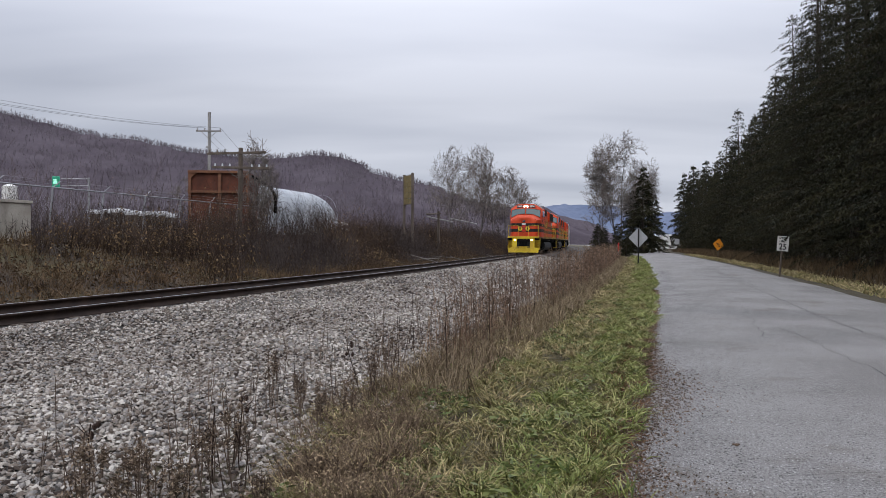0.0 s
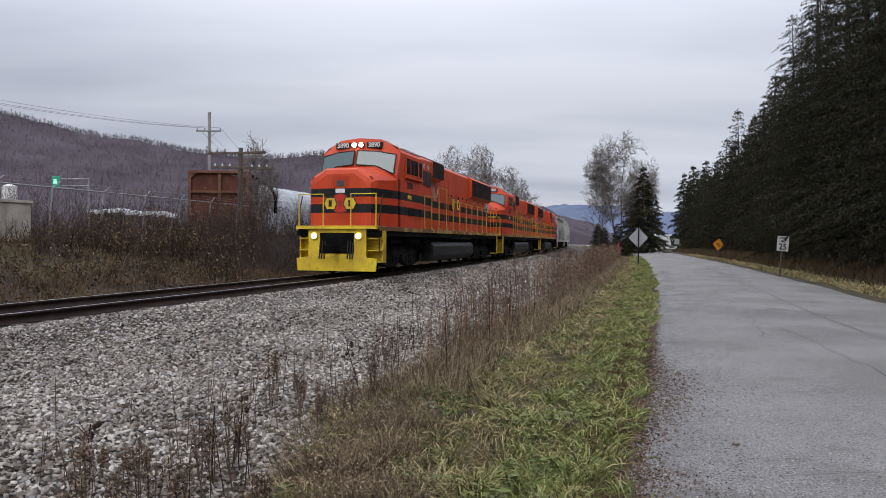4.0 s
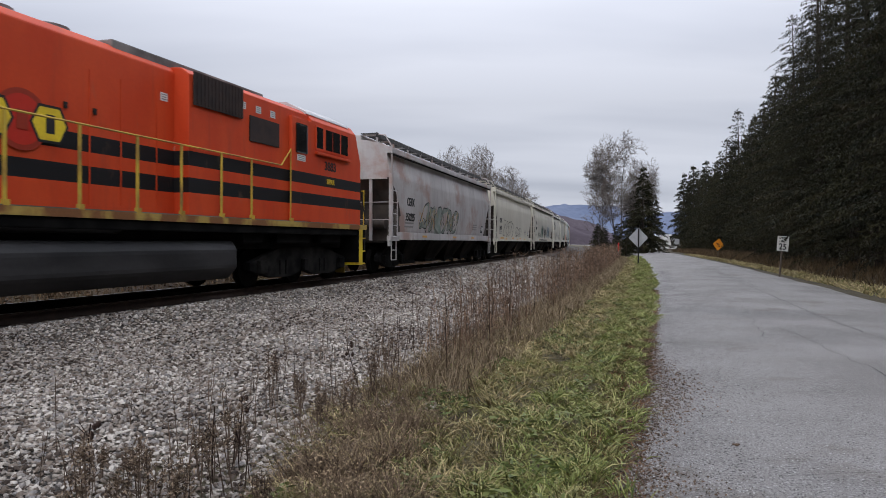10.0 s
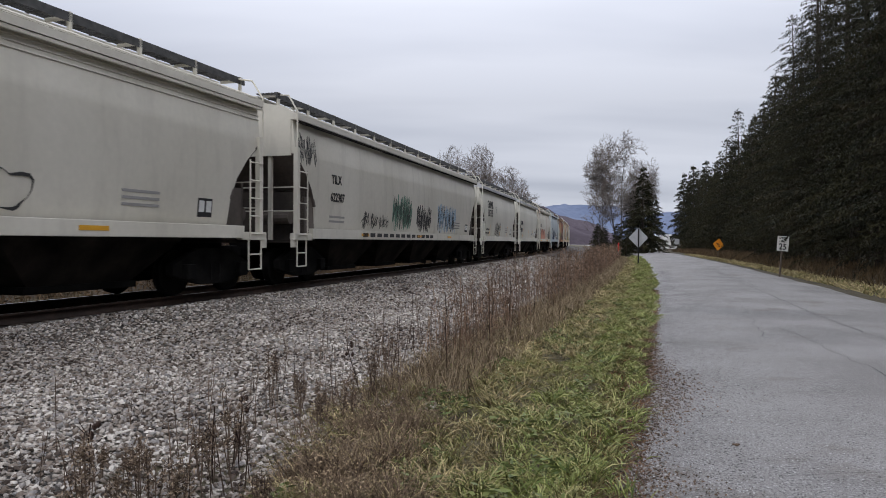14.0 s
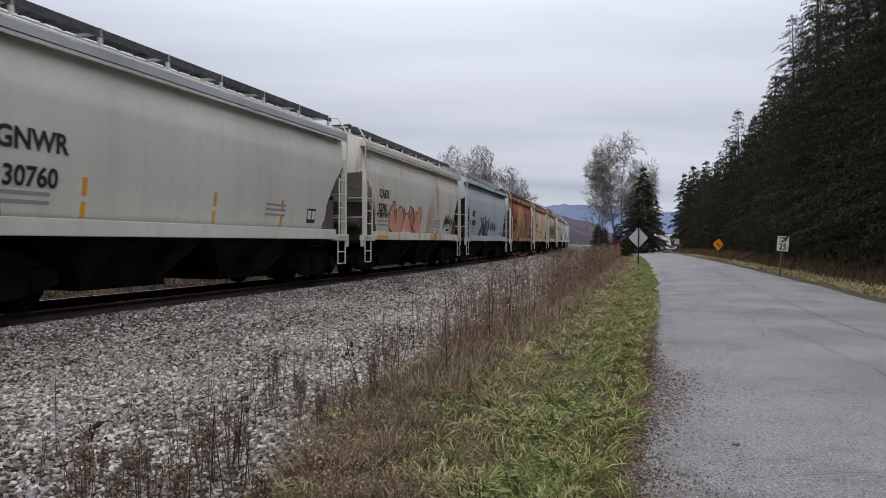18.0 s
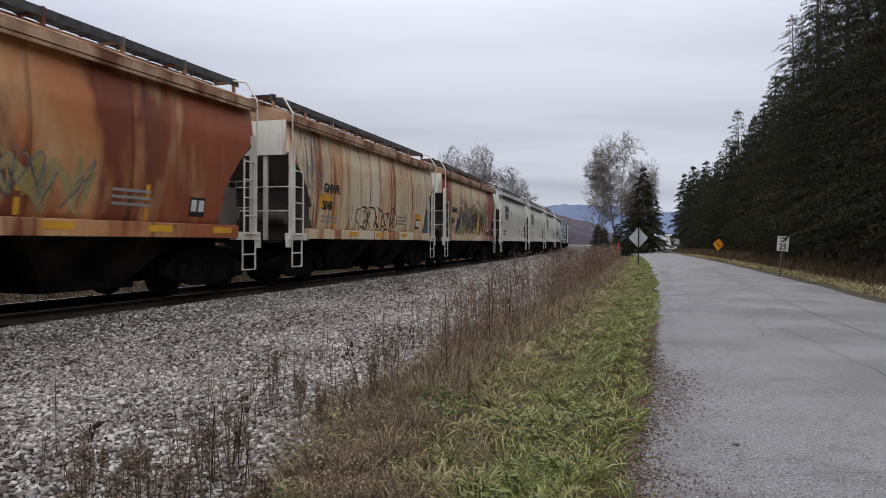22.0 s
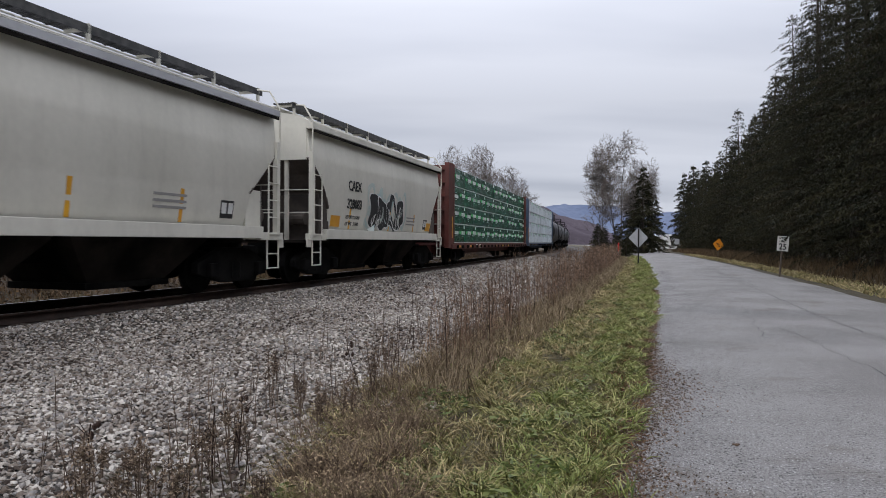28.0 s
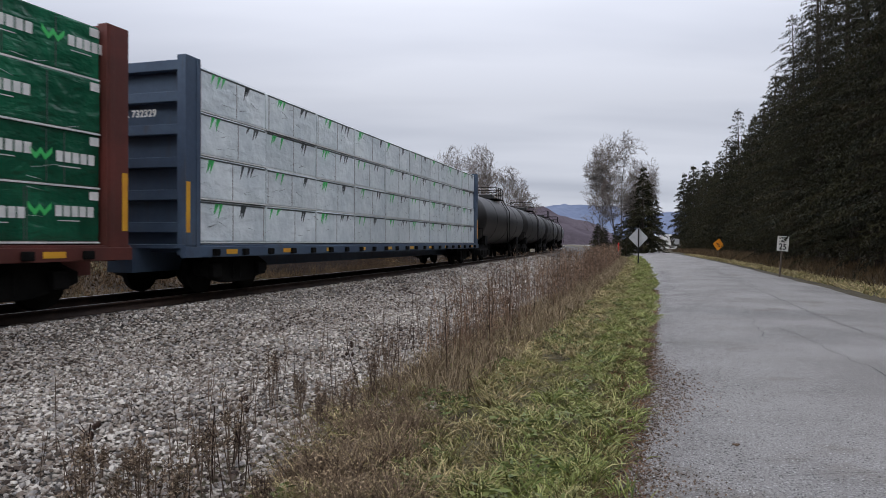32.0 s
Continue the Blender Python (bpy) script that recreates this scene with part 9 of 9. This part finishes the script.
def sign_board():
    d = 56.0
    x = bearing(722) * d
    z = zg(x, d)
    e = empty("sign_board", pose(x, d, z, 0, 0, -66), "tall weathered signboard seen from its side, on two posts", "signboard")

    def h(y):
        return 1.15 + (427 - y) / 1194 * d - z
    for u in (-0.95, 0.95):
        part("post", bx(u - 0.09, u + 0.09, -0.09, 0.09, -0.2, h(308)), M_POLE, e)
    for i in range(5):
        a, b = h(362) + (h(311) - h(362)) * i / 5, h(362) + (h(311) - h(362)) * (i + 1) / 5
        part("plank", bx(-0.84, 0.84, -0.05, 0.02, a + 0.01, b - 0.01), M_WOODSIGN, e)
    part("face", bx(-0.94, 0.94, 0.1, 0.14, h(362), h(309)), M_SIGNGREY, e)
    d = 60.0
    x = bearing(776) * d
    e = empty("broken_pole", pose(x, d, zg(x, d)), "short broken telegraph pole with two drooping crossarms", "pole")
    zz = 1.15 + (427 - 374) / 1194 * d - zg(x, d)
    part("mast", rods([(0, 0, -0.2), (0, 0, zz)], 0.12, 8), M_POLE, e)
    part("crossarm", rods([(-1.1, 0, zz - 0.25), (0.25, -0.1, zz - 0.2)], 0.06, 6), M_POLE, e)
    part("crossarm", rods([(-1.1, 0, zz - 0.45), (1.25, -0.1, zz - 0.95)], 0.06, 6), M_GREYPOLE, e)
    part("crossarm", rods([(0.9, 0, zz - 0.6), (3.4, -0.1, zz - 1.1)], 0.05, 6), M_GREYPOLE, e)
    rnd = random.Random(12)
    for i in range(9):
        s, l = rnd.uniform(40, 66), -rnd.uniform(2.8, 4.6)
        x, y, z = ground_at(s, l)
        o = part("fallen_branch", rods([(x, y, z + 0.03), (x + rnd.uniform(-1.4, 1.4), y + rnd.uniform(-0.6, 0.6), z + rnd.uniform(0.1, 0.7)), (x + rnd.uniform(-2, 2), y + rnd.uniform(-.6, .6), z + rnd.uniform(0.0, 0.5))], 0.035, 5), M_PALEBARK)
        tagged(o, "pale fallen branch at the foot of the thicket", "branch", "fallen branches")


def road_sign(name, bx_, by, d, label, turn=0.0, lean=0.0):
    """A sign on a post: returns the thing, its face's centre height and the ground's."""
    x = bearing(bx_) * d
    z = zg(x, d)
    e = empty(name, pose(x, d, z, 0, lean, turn), label, "road sign", "road signs")
    zc = 1.15 + (427.4 + (bx_ - 784) * 0.0057 - by) / 1194 * d - z
    return e, zc


def diamond(size):
    r = size / math.sqrt(2)
    k = 0.09
    pts = []
    for i in range(4):
        t = math.pi / 2 * i
        for dt in (-k, k):
            pts.append((math.cos(t + dt) * r * 0.97, math.sin(t + dt) * r * 0.97))
    return pts


def make_signs():
    # the bare back of a warning sign
    e, zc = road_sign("warning_sign", 1130, 421, 47, "grey metal back of a diamond warning sign on a post", 4)
    bm = bmesh.new()
    prism(bm, [(a, zc + b) for a, b in diamond(0.95)], "y", 0.03, 0.036)
    part("plate", bm, M_SIGNGREY, e)
    bm = bmesh.new()
    box(bm, -0.045, 0.045, -0.03, 0.03, -0.2, zc + 0.62)
    part("post", bm, M_SEAL, e, "dark channel post")
    # the orange warning sign, tilted
    e, zc = road_sign("warning_sign", 1271, 433, 60, "small tilted orange diamond warning sign with black marks", 12)
    bm = bmesh.new()
    prism(bm, [(a, b) for a, b in diamond(0.76)], "y", -0.036, -0.03)
    pl = part("plate", bm, M_SIGNORANGE, e)
    pl.matrix_basis = pose(0, 0, zc, 0, 8, 0)
    for a, b, w in ((-0.12, 0.1, 0.22), (0.02, -0.02, 0.3), (0.1, -0.14, 0.2)):
        part("black_bar", bx(a - w / 2, a + w / 2, -0.041, -0.037, b - 0.035, b + 0.035), M_INK, pl)
    part("post", bx(-0.03, 0.03, -0.02, 0.02, -0.2, zc + 0.4), M_POLE, e)
    # the speed limit
    e, zc = road_sign("speed_limit_sign", 1380, 431, 30, "leaning white speed limit 25 sign on a thin post", 8, 5)
    bm = bmesh.new()
    prism(bm, [(-0.28, zc - 0.33), (0.28, zc - 0.33), (0.28, zc + 0.33), (-0.28, zc + 0.33)], "y", -0.036, -0.03)
    pl = part("plate", bm, M_WHITE, e)
    face = Matrix(((1, 0, 0, 0), (0, 0, -1, -0.0365), (0, 1, 0, zc), (0, 0, 0, 1)))
    lettering("lettering", "SPEED", 0.15, face @ pose(0, 0.24, 0), M_INK, pl, align="CENTER")
    lettering("lettering", "LIMIT", 0.15, face @ pose(0, 0.10, 0), M_INK, pl, align="CENTER")
    lettering("lettering", "25", 0.38, face @ pose(0, -0.15, 0), M_INK, pl, align="CENTER")
    part("post", bx(-0.03, 0.03, -0.025, 0.025, -0.2, zc + 0.3), M_POLE, e)
    # a small grey one by the bend
    e, zc = road_sign("road_sign", 1198, 428, 105, "small grey sign plate on a thin post near the bend", 0)
    part("plate", bx(-0.36, 0.36, -0.04, -0.03, zc - 0.42, zc + 0.42), M_SIGNGREY, e)
    part("post", bx(-0.04, 0.04, -0.03, 0.03, -0.2, zc + 0.4), M_POLE, e)
    # the marker post
    d = 55.0
    x = bearing(1094.5) * d
    e = empty("marker_post", pose(x, d, zg(x, d)), "slim marker post, white below and red above", "post")
    zt = 1.15 + (429 - 430) / 1194 * d - zg(x, d)
    part("lower_half", bx(-0.055, 0.055, -0.02, 0.02, -0.1, zt * 0.55), M_WHITE, e)
    part("upper_half", bx(-0.055, 0.055, -0.021, 0.021, zt * 0.552, zt, 0.005), M_RED, e)


def far_house():
    d = 165.0
    x = bearing(1184) * d
    z = zg(x, d)
    e = empty("house", pose(x, d, z + 0.6, 0, 0, 10), "small distant white house with a pale roof", "house")
    part("wall", bx(-2.2, 2.2, 0, 5, -1, 1.6), M_SIDING, e)
    bm = bmesh.new()
    prism(bm, [(-2.5, 1.6), (2.5, 1.6), (1.4, 2.9), (-1.4, 2.9)], "y", -0.3, 5.3)
    part("roof", bm, M_PILE, e)
    for a in (-1.2, 0.9):
        w = part("window", bx(a - 0.35, a + 0.35, -0.03, -0.005, 0.2, 1.2), M_GLASS, e)
        part("frame", bx(a - 0.4, a + 0.4, -0.02, -0.008, 1.2, 1.28), M_SIDING, w)
    x = bearing(1170) * 150
    e = empty("shed", pose(x, 150, zg(x, 150) + 0.3), "small white shed by the bend of the road", "shed")
    part("wall", bx(-0.7, 0.7, 0, 1.4, -0.5, 2.6), M_SIDING, e)
    part("roof", bx(-0.85, 0.85, -0.1, 1.5, 2.61, 2.75), M_PILE, e)


def woods():
    """Bare trees all over the long hill, and along its crest."""
    r = np.random.RandomState(17)
    me = bpy.data.objects["hill"].data
    n = len(me.vertices)
    co = np.empty(n * 3, dtype=np.float32)
    me.vertices.foreach_get("co", co)
    co = co.reshape(-1, 3).reshape(14, 150, 3)
    m = 11000
    f = r.uniform(1.0, 10.4, m)
    f[:5200] = r.uniform(9.4, 11.4, 5200)
    g = r.uniform(20, 135, m)
    i, j = f.astype(int), g.astype(int)
    a, b = (f - i)[:, None], (g - j)[:, None]
    p = co[i, j] * (1 - a) * (1 - b) + co[i + 1, j] * a * (1 - b) + co[i, j + 1] * (1 - a) * b + co[i + 1, j + 1] * a * b
    h = r.uniform(9.5, 13.5, m)
    p = p + np.array([0, 0, -6.5])
    trunk = blades(p, np.c_[r.normal(0, 0.3, (m, 2)), h], r.uniform(0.14, 0.3, m))
    k = 6
    hh = np.repeat(h, k)
    u = r.uniform(0.5, 0.8, m * k)
    P = np.repeat(p, k, axis=0) + np.c_[np.zeros((m * k, 2)), hh * u]
    D = np.c_[r.normal(0, 1.0, (m * k, 2)), hh * (1.02 - u) * r.uniform(0.7, 1.05, m * k)]
    ob = raw("hill_woods", *join([trunk, blades(P, D, 0.2)]), M_HILLTREE)
    tagged(ob, "bare grey-brown woods covering the long hill", "woods", kind="stuff")


# a little haze is put into the woods' paler grey
M_HILLTREE = mat("bare_woods", (0.115, 0.098, 0.112), (0.16, 0.14, 0.155), rough=1.0, scale=0.02, fine=0.3, vary=0.3, bump=0, island=0.35, spec=0.0)
fence()
telegraph_pole()
power_pole()
rusty_bin()
grey_wagon()
concrete_block()
signal()
white_things()
sign_board()
make_signs()
far_house()
woods()


motions()
